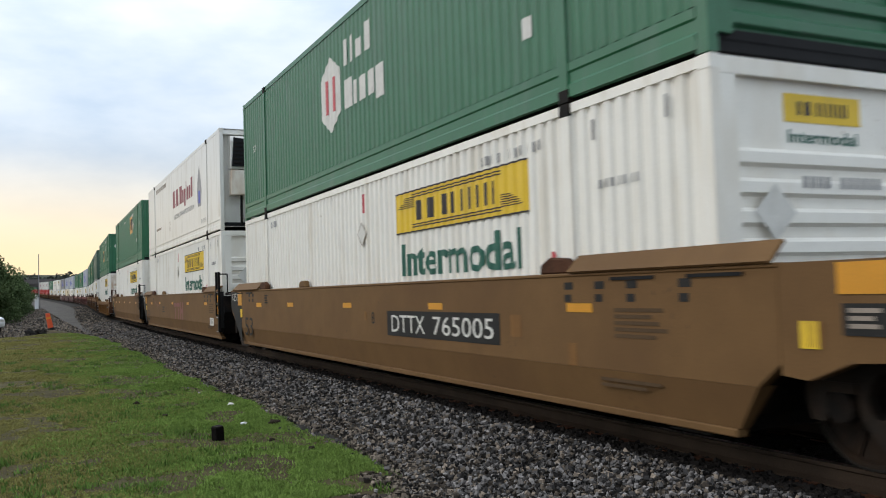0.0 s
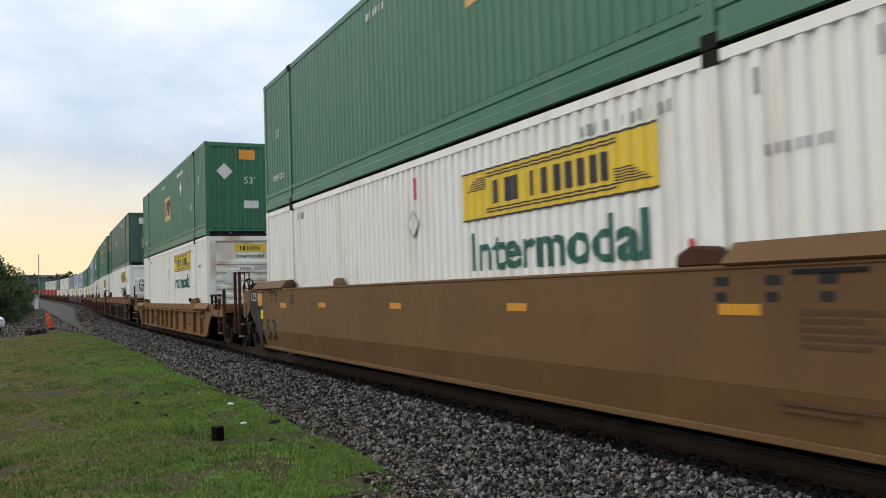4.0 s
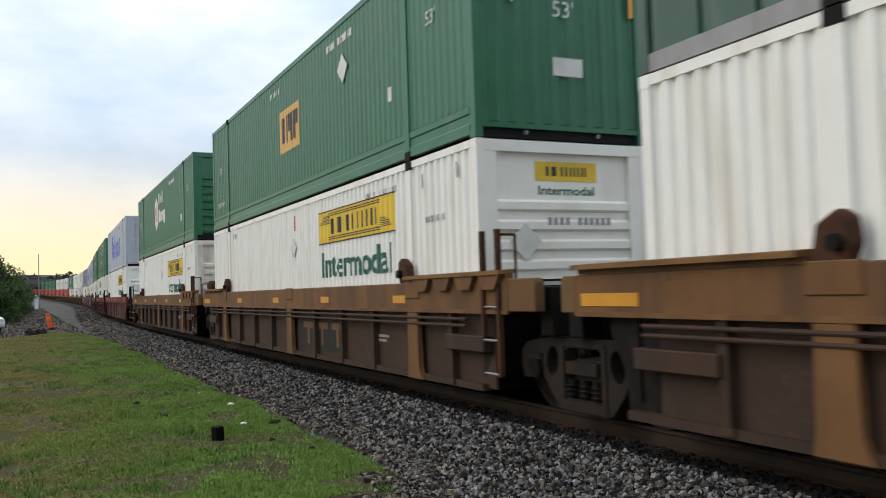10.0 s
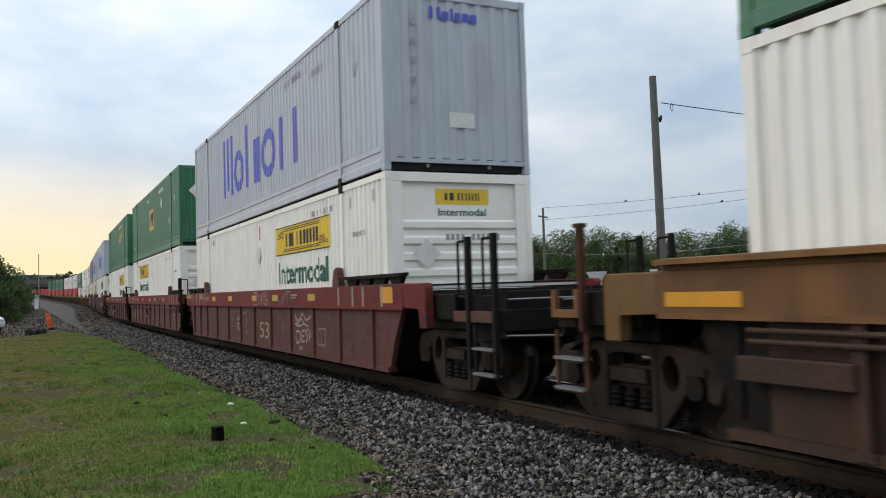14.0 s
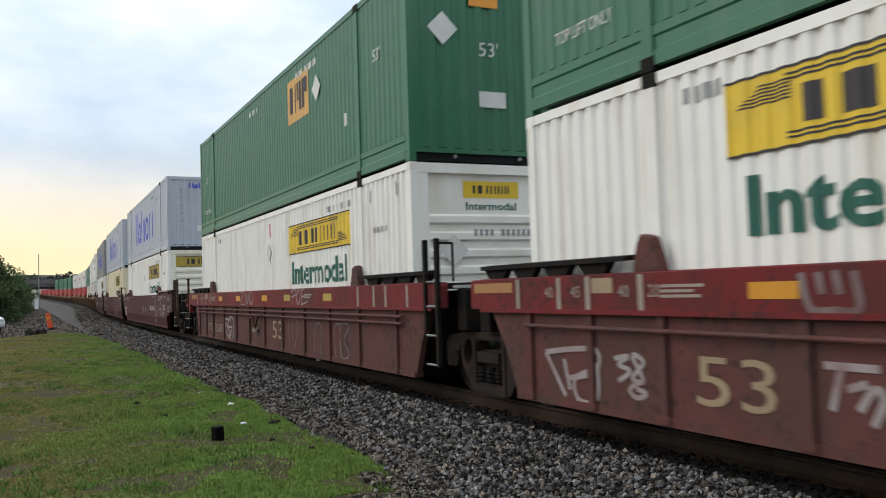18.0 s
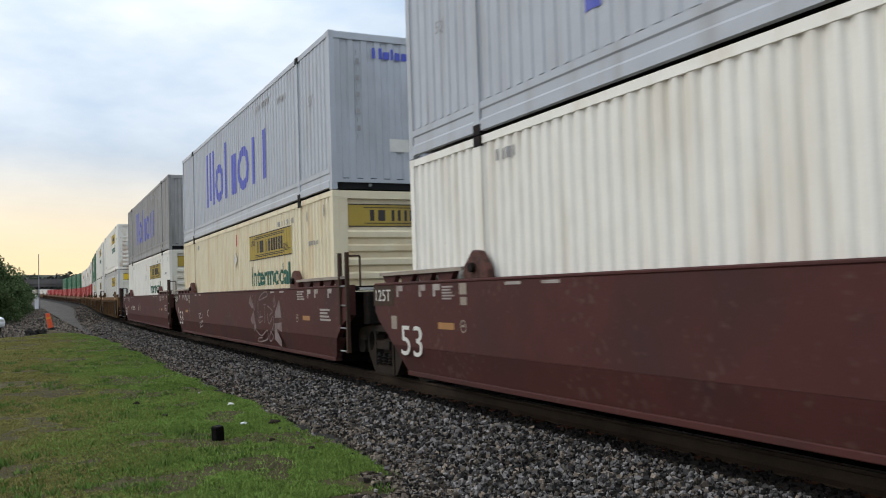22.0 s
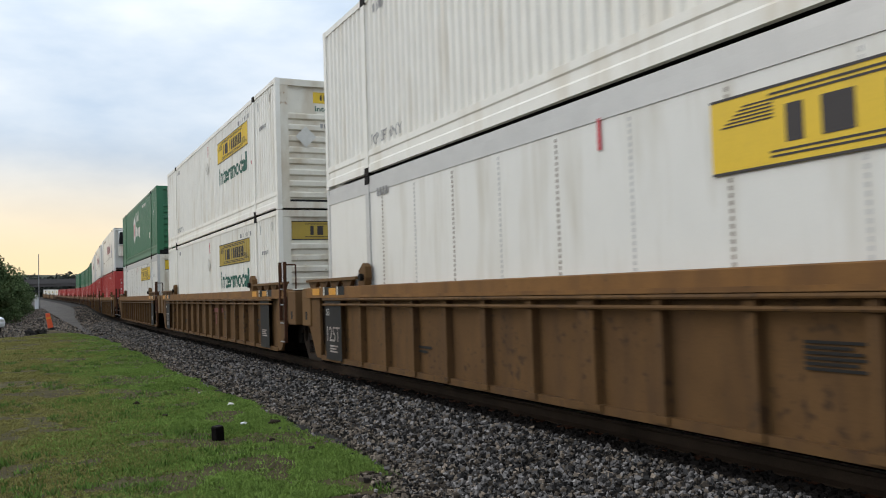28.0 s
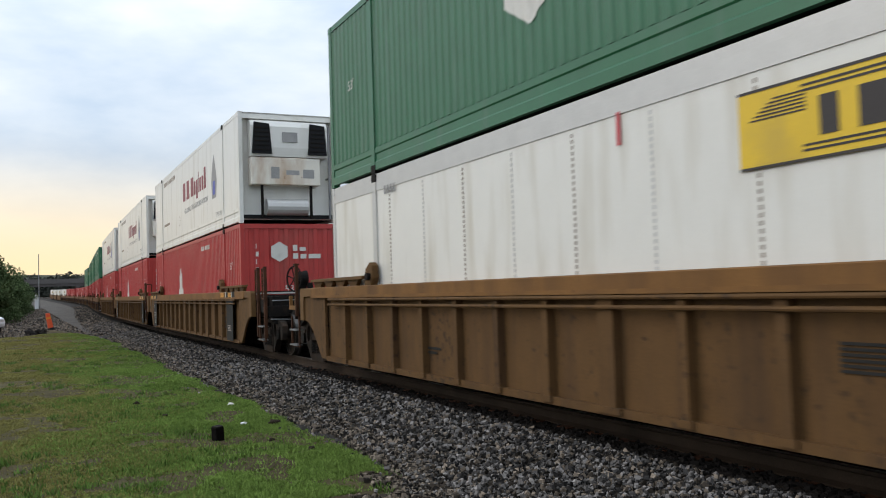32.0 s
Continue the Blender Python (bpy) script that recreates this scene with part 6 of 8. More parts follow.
            sprayed(thing, 1.52, 0.66, ([(0.31, 0.57), (0.11, 0.44), (0.25, 0.35), (0.49, 0.45), (0.31, 0.57)], [(0.00, 0.25), (0.30, 0.33), (0.47, 0.17), (0.23, 0.06), (0.00, 0.25)], [(0.49, 0.50), (0.65, 0.27), (0.42, 0.07), (0.68, 0.04), (0.79, 0.45)], [(0.65, 0.27), (0.98, 0.05), (1.14, 0.19), (1.29, 0.00)]), "spray_white", 0.030, -SIDE, "white sprayed tangle of loops")
            sprayed(thing, 0.63, 0.66, ([(0.03, 0.39), (0.27, 0.46), (0.18, 0.28), (0.49, 0.27), (0.61, 0.36), (0.42, 0.37), (0.29, 0.19), (0.59, 0.16)], [(0.00, 0.00), (0.33, 0.09), (0.59, 0.14)], [(0.10, 0.32), (0.01, 0.16), (0.25, 0.08), (0.45, 0.19)]), "spray_white", 0.030, -SIDE, "white sprayed tangle of loops")
            on_side("round_emblem", union(ring(0.17, 0.2, 0.17, 0.2, 0.045), rects((0.04, 0.3, 0.22, 0.27), (0.1, 0.24, 0.1, 0.16))), "ink_worn", thing, 7.6, 0.72, None, x=-SIDE, key="rem")
        elif n == 11:
            mark(thing, "C", 0.21, 11.18, 0.80, "ink_white")
            sprayed(thing, 5.01, 0.58, ([(0.00, 0.70), (0.00, 0.22), (0.40, 0.24)], [(0.18, 0.45), (0.13, 0.16)], [(0.08, 0.30), (0.40, 0.33)], [(0.47, 0.60), (0.71, 0.60)], [(0.59, 0.60), (0.59, 0.19)], [(0.85, 0.57), (1.26, 0.46), (1.01, 0.37)], [(0.81, 0.40), (0.96, 0.18), (1.30, 0.35), (1.33, 0.17), (1.15, 0.00)]), "spray_pale", 0.030, -SIDE, "pale sprayed scribble")
            sprayed(thing, 5.51, 0.33, ([(0.28, 0.25), (0.77, 0.15), (1.27, 0.28), (1.37, 0.16), (1.21, 0.07), (0.55, 0.00), (0.50, 0.08), (0.87, 0.10)], [(1.53, 0.27), (1.81, 0.17), (1.56, 0.05), (1.50, 0.17), (1.70, 0.29)], [(0.00, 1.08), (0.04, 0.78), (0.16, 0.74), (0.23, 1.07)], [(1.86, 1.01), (1.87, 0.81), (1.97, 0.86), (1.94, 1.04), (2.04, 0.83)]), "spray_pale", 0.030, -SIDE, "pale sprayed loops")
            sprayed(thing, 4.95, 1.28, ([(0.00, 0.00), (0.33, 0.14), (0.72, 0.18), (0.78, 0.10), (0.57, 0.06), (0.00, 0.00)],), "spray_pale", 0.035, -SIDE, "sprayed loop")
            sprayed(thing, 12.66, 0.47, ([(0.00, 0.39), (0.42, 0.42), (0.09, 0.28), (0.61, 0.30), (0.67, 0.42)], [(0.08, 0.10), (0.70, 0.20), (0.18, 0.00), (0.72, 0.06), (0.70, 0.20)]), "spray_white", 0.030, -SIDE, "small white sprayed tag")
            on_side("graffiti", poly([(0.15, 0.34), (0.00, 0.14), (0.32, 0.00), (0.45, 0.06)]), "spray_pale", thing, 5.92, 1.07, None, x=-SIDE, label="pale sprayed wedge shape")
            on_side("graffiti", poly([(0.00, 0.27), (0.31, 0.48), (0.55, 0.09), (0.37, 0.00), (0.35, 0.23), (0.22, 0.14)]), "spray_pale", thing, 5.78, 0.55, None, x=-SIDE, label="pale sprayed wedge shape")
            on_side("graffiti", poly([(0.36, 0.40), (0.54, 0.01), (0.00, 0.00), (0.05, 0.13)]), "spray_pale", thing, 3.56, 0.90, None, x=-SIDE, label="pale sprayed wedge shape")
            on_side("graffiti", poly([(0.01, 0.48), (0.56, 0.51), (0.58, 0.31), (0.14, 0.38), (0.55, 0.12), (0.54, 0.00), (0.00, 0.14)]), "spray_pale", thing, 3.59, 0.30, None, x=-SIDE, label="pale sprayed wedge shape")
        elif n == 12:
            mark(thing, "AOK", 0.21, 13.18, 0.81, "ink_white", 0.60)
            mark(thing, "55006", 0.21, 12.44, 0.81, "ink_white", 1.10)
            mark(thing, "B", 0.24, 9.80, 0.83, "ink_white")
            on_side("round_emblem", union(ring(0.18, 0.18, 0.18, 0.18, 0.04), rects((0.05, 0.31, 0.20, 0.24), (0.05, 0.31, 0.11, 0.15), (0.15, 0.21, 0.05, 0.11))), "ink_worn", thing, 9.33, 0.79, None, x=-SIDE, key="rem2")
    elif style == "red":
        for y in (12.91, 10.75, 8.10, 6.25, 3.65):
            patch(thing, y, 1.26, 0.46, 0.125, "yellow_dull" if y in (6.25, 3.65) else "reflector")
        for y in (16.24, 15.45, 14.96, 14.18, 1.9, 1.2, 0.72, -0.08):
            patch(thing, y, 1.16, 0.07, 0.32, "ink_worn", "sill_bar")
        for y, b in ((15.67, "40"), (15.20, "45"), (14.46, "40"), (14.05, "20")):
            mark(thing, b, 0.11, y, 1.28, "ink_worn")
        patch(thing, 17.20, 1.34, 0.88, 0.11, "ink_orange_worn", "sill_patch")
        patch(thing, 14.86, 1.32, 0.32, 0.14, "ink_cream", "sill_patch")
        bar_rows(thing, 13.89, 1.36, 0.56, 3, 0.025, "ink_worn")
        patch(thing, -0.06, 1.22, 0.48, 0.24, "reflector", label="large orange reflective patch") if n == 7 else None
        bar_rows(thing, 4.8, 1.36, 0.5, 2, 0.03, "ink_worn")
        x = -SIDE + 0.055
        if n == 9:
            mark(thing, "53", 0.38, 7.42, 0.45, "ink_cream", 0.80, x=x)
            mark(thing, "DTTX", 0.22, 14.78, 0.40, "ink_worn", 0.64, x=x)
            mark(thing, "725083", 0.22, 13.80, 0.40, "ink_worn", 1.02, x=x)
            sprayed(thing, 5.73, 1.19, ([(0.15, 0.28), (0.08, 0.00)], [(0.00, 0.25), (0.30, 0.30), (0.36, 0.20), (0.07, 0.14)], [(0.53, 0.28), (0.39, 0.14), (0.48, 0.00), (0.62, 0.10), (0.65, 0.24), (0.53, 0.28)]), "spray_white", 0.030, -SIDE, "white sprayed tag on the sill")
            sprayed(thing, 5.02, 1.18, ([(0.02, 0.30), (0.07, 0.15), (0.00, 0.00)], [(0.01, 0.27), (0.19, 0.31)], [(0.01, 0.15), (0.31, 0.18)], [(0.00, 0.00), (0.42, 0.07)]), "spray_white", 0.030, -SIDE, "white sprayed tag on the sill")
            sprayed(thing, 10.22, 1.17, ([(0.00, 0.29), (0.35, 0.30), (0.02, 0.03), (0.46, 0.02), (0.51, 0.27), (0.71, 0.01), (0.77, 0.27)], [(1.02, 0.32), (0.84, 0.15), (1.21, 0.00)], [(1.16, 0.32), (0.94, 0.17), (1.07, 0.01), (1.27, 0.14), (1.16, 0.32)]), "spray_white", 0.035, -SIDE, "white sprayed tag on the sill")
            sprayed(thing, 6.12, 0.22, ([(0.00, 0.60), (0.64, 0.61), (0.31, 0.00), (0.08, 0.04), (0.00, 0.60)], [(0.23, 0.60), (0.25, 0.23)]), "spray_pale", 0.028, x, "pale outlined sprayed letter shape")
            sprayed(thing, 4.42, 0.21, ([(0.11, 0.57), (0.44, 0.56), (0.35, 0.00), (0.00, 0.05), (0.11, 0.57)], [(0.20, 0.71), (0.28, 0.69)]), "spray_pale", 0.028, x, "pale outlined sprayed letter shape")
            sprayed(thing, 3.20, 0.27, ([(0.00, 0.51), (0.02, 0.00), (0.26, 0.00), (0.26, 0.29), (0.37, 0.01), (0.70, 0.09), (0.47, 0.31), (0.73, 0.57), (0.26, 0.59), (0.00, 0.51)], [(0.27, 0.57), (0.27, 0.45)]), "spray_pale", 0.030, x, "pale outlined sprayed letter shape")
            sprayed(thing, 12.42, 0.28, ([(0.00, 0.50), (0.15, 0.17), (0.45, 0.04), (0.95, 0.00), (1.02, 0.49), (0.59, 0.53), (0.37, 0.31), (0.89, 0.28), (0.52, 0.05)], [(0.00, 0.50), (0.69, 0.48)], [(0.17, 0.39), (0.76, 0.06)]), "spray_white", 0.050, x, "white sprayed knot of lines")
        elif n == 8:
            mark(thing, "53", 0.40, 13.56, 0.41, "ink_cream", 0.82, x=x)
            sprayed(thing, 15.77, 0.28, ([(0.00, 0.44), (0.56, 0.50), (0.89, 0.49), (0.84, 0.30), (0.39, 0.20)], [(0.00, 0.44), (0.34, 0.02)], [(0.33, 0.39), (0.42, 0.09)], [(0.88, 0.38), (0.86, 0.05), (0.57, 0.00), (0.50, 0.19), (0.73, 0.29)]), "spray_white", 0.055, x, "white sprayed tag")
            sprayed(thing, 14.62, 0.39, ([(0.00, 0.33), (0.20, 0.36), (0.06, 0.28), (0.22, 0.23), (0.05, 0.13)], [(0.26, 0.37), (0.41, 0.32), (0.25, 0.17), (0.40, 0.16), (0.26, 0.37)], [(0.40, 0.16), (0.21, 0.07), (0.30, 0.00), (0.43, 0.05), (0.30, 0.08)]), "spray_white", 0.045, x, "white sprayed tag")
            sprayed(thing, 12.43, 1.18, ([(0.00, 0.26), (0.07, 0.02), (0.27, 0.00), (0.45, 0.02), (0.42, 0.26)], [(0.14, 0.26), (0.17, 0.11)], [(0.28, 0.27), (0.31, 0.11)]), "spray_pale", 0.060, -SIDE, "pale sprayed bowl shape on the sill")
            sprayed(thing, 12.32, 0.44, ([(0.00, 0.37), (0.42, 0.37)], [(0.14, 0.37), (0.05, 0.07)], [(0.17, 0.22), (0.33, 0.27)], [(0.26, 0.09), (0.38, 0.24), (0.44, 0.17), (0.36, 0.00)]), "spray_white", 0.055, x, "white sprayed tag")
            on_side("graffiti", union(ring(0.22, 0.14, 0.22, 0.14, 0.03), ring(0.24, 0.13, 0.08, 0.05, 0.02), ring(0.78, 0.16, 0.22, 0.15, 0.03), ring(0.80, 0.15, 0.08, 0.05, 0.02)), "spray_faint", thing, 10.52, 0.48, None, x=x, label="two faint sprayed ovals")
            on_side("ring_stencil", union(ring(0.18, 0.18, 0.18, 0.18, 0.03), rects((0.06, 0.30, 0.165, 0.195))), "ink_worn", thing, 8.73, 0.72, None, x=x, key="rst8")
            mark(thing, "125T", 0.24, 1.20, 0.55, "ink_cream", 0.7, x=x)
        else:
            mark(thing, "53", 0.36, 7.62, 0.42, "ink_cream", 0.84, x=x)
            sprayed(thing, 4.73, 0.76, ([(0.01, 0.23), (0.27, 0.11), (0.54, 0.25), (0.77, 0.13), (1.11, 0.21)], [(0.00, 0.04), (0.31, 0.00), (0.60, 0.05), (0.91, 0.01)], [(0.06, 0.18), (0.18, 0.05), (0.45, 0.14), (0.68, 0.02)]), "spray_white", 0.035, x, "white sprayed waves")
            sprayed(thing, 4.65, 0.24, ([(0.00, 0.40), (0.03, 0.19), (0.25, 0.24), (0.26, 0.39), (0.00, 0.40)], [(0.39, 0.43), (0.38, 0.22)], [(0.39, 0.43), (0.60, 0.45)], [(0.39, 0.33), (0.55, 0.34)], [(0.38, 0.22), (0.58, 0.24)], [(0.79, 0.48), (0.65, 0.40), (0.78, 0.33), (0.66, 0.22)], [(0.87, 0.49), (0.89, 0.25)], [(0.97, 0.47), (0.96, 0.32)], [(0.19, 0.00), (0.29, 0.11), (0.41, 0.07)]), "spray_white", 0.040, x, "white sprayed tag")
            sprayed(thing, 5.69, 1.18, ([(0.07, 0.24), (0.00, 0.03), (0.28, 0.17), (0.22, 0.00), (0.50, 0.23), (0.54, 0.03)], [(0.55, 0.26), (0.94, 0.27)], [(0.70, 0.25), (0.68, 0.00)]), "spray_pale", 0.040, -SIDE, "pale sprayed tag on the sill")
            sprayed(thing, 3.22, 0.45, ([(0.02, 0.29), (0.43, 0.30)], [(0.43, 0.30), (0.42, 0.00)], [(0.42, 0.00), (0.00, 0.00)], [(0.00, 0.00), (0.02, 0.29)], [(0.18, 0.28), (0.18, 0.01)]), "spray_pale", 0.040, x, "pale frame of a notice")
            sprayed(thing, 8.01, 1.18, ([(0.00, 0.24), (0.41, 0.26), (0.07, 0.00), (0.51, 0.02)], [(0.53, 0.01), (0.52, 0.23), (0.80, 0.00), (0.79, 0.26)], [(0.83, 0.14), (1.01, 0.27)], [(0.83, 0.14), (1.02, 0.01)]), "spray_white", 0.030, -SIDE, "white sprayed tag on the sill")
            sprayed(thing, 6.96, 1.18, ([(0.15, 0.28), (0.00, 0.14), (0.09, 0.00), (0.31, 0.02), (0.34, 0.16), (0.15, 0.28)], [(0.10, 0.25), (0.16, 0.02)], [(0.12, 0.13), (0.32, 0.07)]), "spray_white", 0.030, -SIDE, "white sprayed ring on the sill")
            sprayed(thing, 6.32, 0.62, ([(0.00, 0.31), (0.27, 0.40), (0.36, 0.18), (0.48, 0.39), (0.63, 0.20)], [(0.56, 0.12), (0.78, 0.15), (0.62, 0.01), (0.77, 0.00)]), "spray_faint", 0.050, x, "faint sprayed scribble")
            sprayed(thing, 9.26, 0.46, ([(0.23, 0.37), (0.41, 0.31), (0.22, 0.17), (0.40, 0.03), (0.24, 0.00)], [(0.00, 0.50), (0.31, 0.48), (0.02, 0.12)]), "spray_pale", 0.040, x, "faint sprayed scribble")
            sprayed(thing, 12.29, 0.44, ([(0.00, 0.49), (0.24, 0.00), (0.47, 0.44), (0.63, 0.00)], [(1.58, 0.32), (1.89, 0.36), (1.62, 0.22), (1.91, 0.16)]), "spray_faint", 0.045, x, "faint sprayed scribble")
            on_side("ring_stencil", union(ring(0.17, 0.17, 0.17, 0.17, 0.03), rects((0, 0.34, 0.155, 0.185), (0.155, 0.185, 0, 0.34))), "ink_worn", thing, 10.00, 0.52, None, x=x, key="rst3")
    elif style == "brown":
        for y in (12.55, 9.12, 5.78, 2.4):
            patch(thing, y, 1.22, 0.45, 0.11, "reflector")
        patch(thing, 16.95, 1.20, 0.85, 0.12, "reflector", lift=0.006)
        for y in (0.16, 15.66):
            piece("tool_box", lambda bm: box(bm, -SIDE - 0.03, -SIDE + 0.10, y - 0.51, y + 0.51, 0.65, 0.84), "well_brown", thing, "brown steel box on the side", key=("tbx", y), bevel=0.012)
        if n == 6:
            piece("air_reservoir", lambda bm: [rod(bm, (-1.02, -1.05, 1.69), (0.25, -1.05, 1.69), 0.20, 18), rod(bm, (-1.08, -1.05, 1.69), (-1.02, -1.05, 1.69), 0.12, 18, 0.20), box(bm, -0.85, -0.78, -1.16, -0.94, 1.43, 1.52), box(bm, 0.0, 0.07, -1.16, -0.94, 1.43, 1.52)], "rust", thing, "rust-brown air reservoir lying across the end", key="airres", smooth=False)
            piece("bracket_pipe", lambda bm: [rod(bm, (-1.2, -0.78, 1.45), (-1.2, -0.78, 1.80), 0.025, 6), rod(bm, (-1.2, -0.78, 1.80), (-0.7, -0.78, 1.80), 0.02, 6), rod(bm, (-1.1, -0.9, 1.45), (-1.0, -0.95, 1.66), 0.03, 6)], "galv", thing, key="respipe")
        if n == 5:
            patch(thing, 7.45, 0.36, 2.6, 0.60, "plate_dark", "dark_panel", x=-SIDE + 0.105, label="dark painted panel")
            for u in (7.2, 6.35, 5.5):
                on_side("letter_block", rects((0, 0.62, 0.30, 0.42), (0.24, 0.38, 0, 0.30)), "tan_worn", thing, u, 0.44, None, x=-SIDE + 0.10, key=("lbf", u), label="rust-coloured block letter shape")
        if n == 4:
            bar_rows(thing, 12.2, 0.62, 1.0, 1, 0.16, "ink_worn", -SIDE + 0.105)
            scrawl(thing, 51, 10.9, 0.4, 0.7, 0.2, "spray_faint", 0.03, 3, -SIDE + 0.105)
        bar_rows(thing, 3.3, 0.7, 0.5, 2, 0.04, "ink_worn", -SIDE + 0.105)
    elif style == "tan_single":
        x = -SIDE + 0.105
        patch(thing, 3.30, 0.46, 0.40, 0.26, "plate_dark", "stencil_panel", x=x)
        bar_rows(thing, 3.26, 0.66, 0.32, 5, 0.02, "ink_worn", x - 0.006)
        piece("junction_box", lambda bm: box(bm, -SIDE - 0.05, -SIDE + 0.06, -0.26, -0.06, 0.73, 0.83), "galv", thing, key="jbox", bevel=0.01)
        on_side("emblem", rects((0, 0.5, 0.30, 0.42), (0.2, 0.3, 0, 0.25), (0.6, 1.1, 0.30, 0.42), (0.8, 0.9, 0, 0.25)), "ink_red_faded", thing, 6.3, 0.42, None, x=x, key="txs")
        mark(thing, "53", 0.30, 8.77, 0.45, "plate_dark", 0.36, x=x)
        patch(thing, 13.15, 0.40, 0.84, 0.22, "stencil_faded", "number_panel", x=x)
        bar_rows(thing, 13.05, 0.56, 0.60, 1, 0.10, "plate_dark", x - 0.006)
        patch(thing, 12.12, 0.38, 1.05, 0.22, "plate_dark", "number_panel", x=x)
        bar_rows(thing, 12.02, 0.54, 0.80, 1, 0.10, "stencil_faded", x - 0.006)
    elif style == "tan_ribbed":
        x = -SIDE + 0.10
        for y0, y1 in ((15.95, 15.12), (1.15, 0.38))[1 if n == 15 else 0:]:
            patch(thing, y0, 0.23, y0 - y1, 1.09, "plate_dark", "dark_panel", x=-SIDE + 0.008, label="dark grey stencilled panel")
            patch(thing, y0 + 0.1, 1.35, 1.15, 0.15, "plate_dark", "sill_paint", lift=0.005)
            patch(thing, y0 + 0.72, 1.36, 0.42, 0.12, "reflector", lift=0.006)
            patch(thing, y0 - 0.25, 1.36, 0.38, 0.12, "reflector", lift=0.009)
            for d in (0.05, -0.68):
                patch(thing, y0 + d, 1.34, 0.06, 0.16, "ink_white", "sill_bar", lift=0.012)
        if n != 15:
            mark(thing, "125T", 0.26, 15.86, 0.55, "ink_dull", 0.66, x=-SIDE + 0.002)
            mark(thing, "53", 0.12, 15.88, 1.0, "ink_white", x=-SIDE + 0.002)
            bar_rows(thing, 15.72, 0.46, 0.45, 3, 0.028, "ink_dull", -SIDE + 0.002)
        bar_rows(thing, 0.98, 0.60, 0.42, 4, 0.024, "ink_dull", -SIDE + 0.002)
        mark(thing, "53", 0.32, 1.86, 0.52, "plate_dark", 0.5, x=x)
        bar_rows(thing, 12.3, 0.6, 0.6, 2, 0.035, "plate_dark", x)
        bar_rows(thing, 5.6, 0.95, 0.55, 6, 0.022, "plate_dark", x)
        if n == 14:
            on_side("emblem", rects((0, 0.6, 0.34, 0.46), (0.24, 0.36, 0, 0.28), (0.7, 1.3, 0.34, 0.46), (0.94, 1.06, 0, 0.28)), "ink_red_faded", thing, 7.03, 0.60, None, x=x, key="txr")

# ======== ground, track ========
def rise(y):
    return 2.2e-5 * max(0.0, min(y, 420.0) - 20) ** 2


def bend(y):
    """Sideways run of the line far up the track, smoothed along its length."""
    ys = (35, 55, 75, 98, 150, 200, 250, 320, 400, 520, 700, 1000)
    dev = (0, 0.25, 0.75, 1.7, 4.2, 5.0, 4.7, 3.2, 0.0, -10.0, -36.0, -110.0)
    return float(np.mean(np.interp(y + np.linspace(-14, 14, 9), ys, dev)))


GROUND_Z = -0.35
YS = sorted(set(list(np.arange(-40, 60, 4.0)) + list(np.arange(60, 420, 12.0)) + [420, 480, 560, 700, 900, 1300, 2200]))


def strip(name, section, mat, ys=YS, follow=True, label="", category=""):
    """A band along the line with a cross-section of (x, z)."""
    vs, fs = [], []
    n = len(section)
    for y in ys:
        for x, z in section:
            vs.append((x + (bend(y) if follow else 0.0), y, z + rise(y)))
    for i in range(len(ys) - 1):
        for k in range(n - 1):
            a = i * n + k
            fs.append((a, a + 1, a + n + 1, a + n))
    me = bpy.data.meshes.new(name)
    me.from_pydata(vs, [], fs)
    me.materials.append(M[mat])
    ob = new(name, me)
    tagged(ob, label, category, kind="structure")
    return ob


strip("ground", [(x, GROUND_Z - 0.03) for x in (-900, -300, -120, -60, -30, -14, -8, -5, -3, -1, 1, 3, 6, 10, 16, 30, 60, 120, 300, 900, 1800)], "gravel", follow=False, label="grey gravel and dirt ground beside the line", category="ground")
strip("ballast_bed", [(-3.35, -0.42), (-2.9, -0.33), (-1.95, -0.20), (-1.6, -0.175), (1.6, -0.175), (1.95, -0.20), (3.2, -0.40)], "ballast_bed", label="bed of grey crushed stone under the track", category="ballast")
for s in (-1, 1):
    c = s * 0.7525
    ob = strip("rail", [(c - 0.075, -0.17), (c - 0.075, -0.155), (c - 0.012, -0.13), (c - 0.010, -0.045), (c - 0.036, -0.032), (c - 0.036, -0.006), (c - 0.03, 0.0)], "rail_side", label="rust-brown steel rail with bright worn top", category="rail")
    top = strip("rail_top", [(c - 0.03, 0.0), (c, 0.003), (c + 0.03, 0.0)], "rail_top")
    far = strip("rail_side", [(c + 0.03, 0.0), (c + 0.036, -0.006), (c + 0.036, -0.032), (c + 0.010, -0.045), (c + 0.012, -0.13), (c + 0.075, -0.155), (c + 0.075, -0.17)], "rail_side")
    for k in (top, far):
        k.parent = ob

# ======== lawn, stones, ties ========
def ground_z(y):
    return GROUND_Z + rise(y)


def rough(x, y, s):
    return noise.noise(Vector((x * s, y * s, 3.7)))


def lawn_right(y):
    near = -0.42 * math.exp(-((y - 6.6) / 1.1) ** 2)
    return -2.86 + 0.22 * rough(0.3, y, 0.35) + 0.10 * rough(5.1, y, 1.7) + near


def lawn_far(x):
    return float(np.interp(x, (-14, -7.5, -5.9, -4.9, -3.6, -2.9), (44, 46, 48, 57, 47, 36))) + 1.6 * rough(x, 9.0, 1.3)


def on_lawn(x, y):
    return x < lawn_right(y) and y < lawn_far(x)


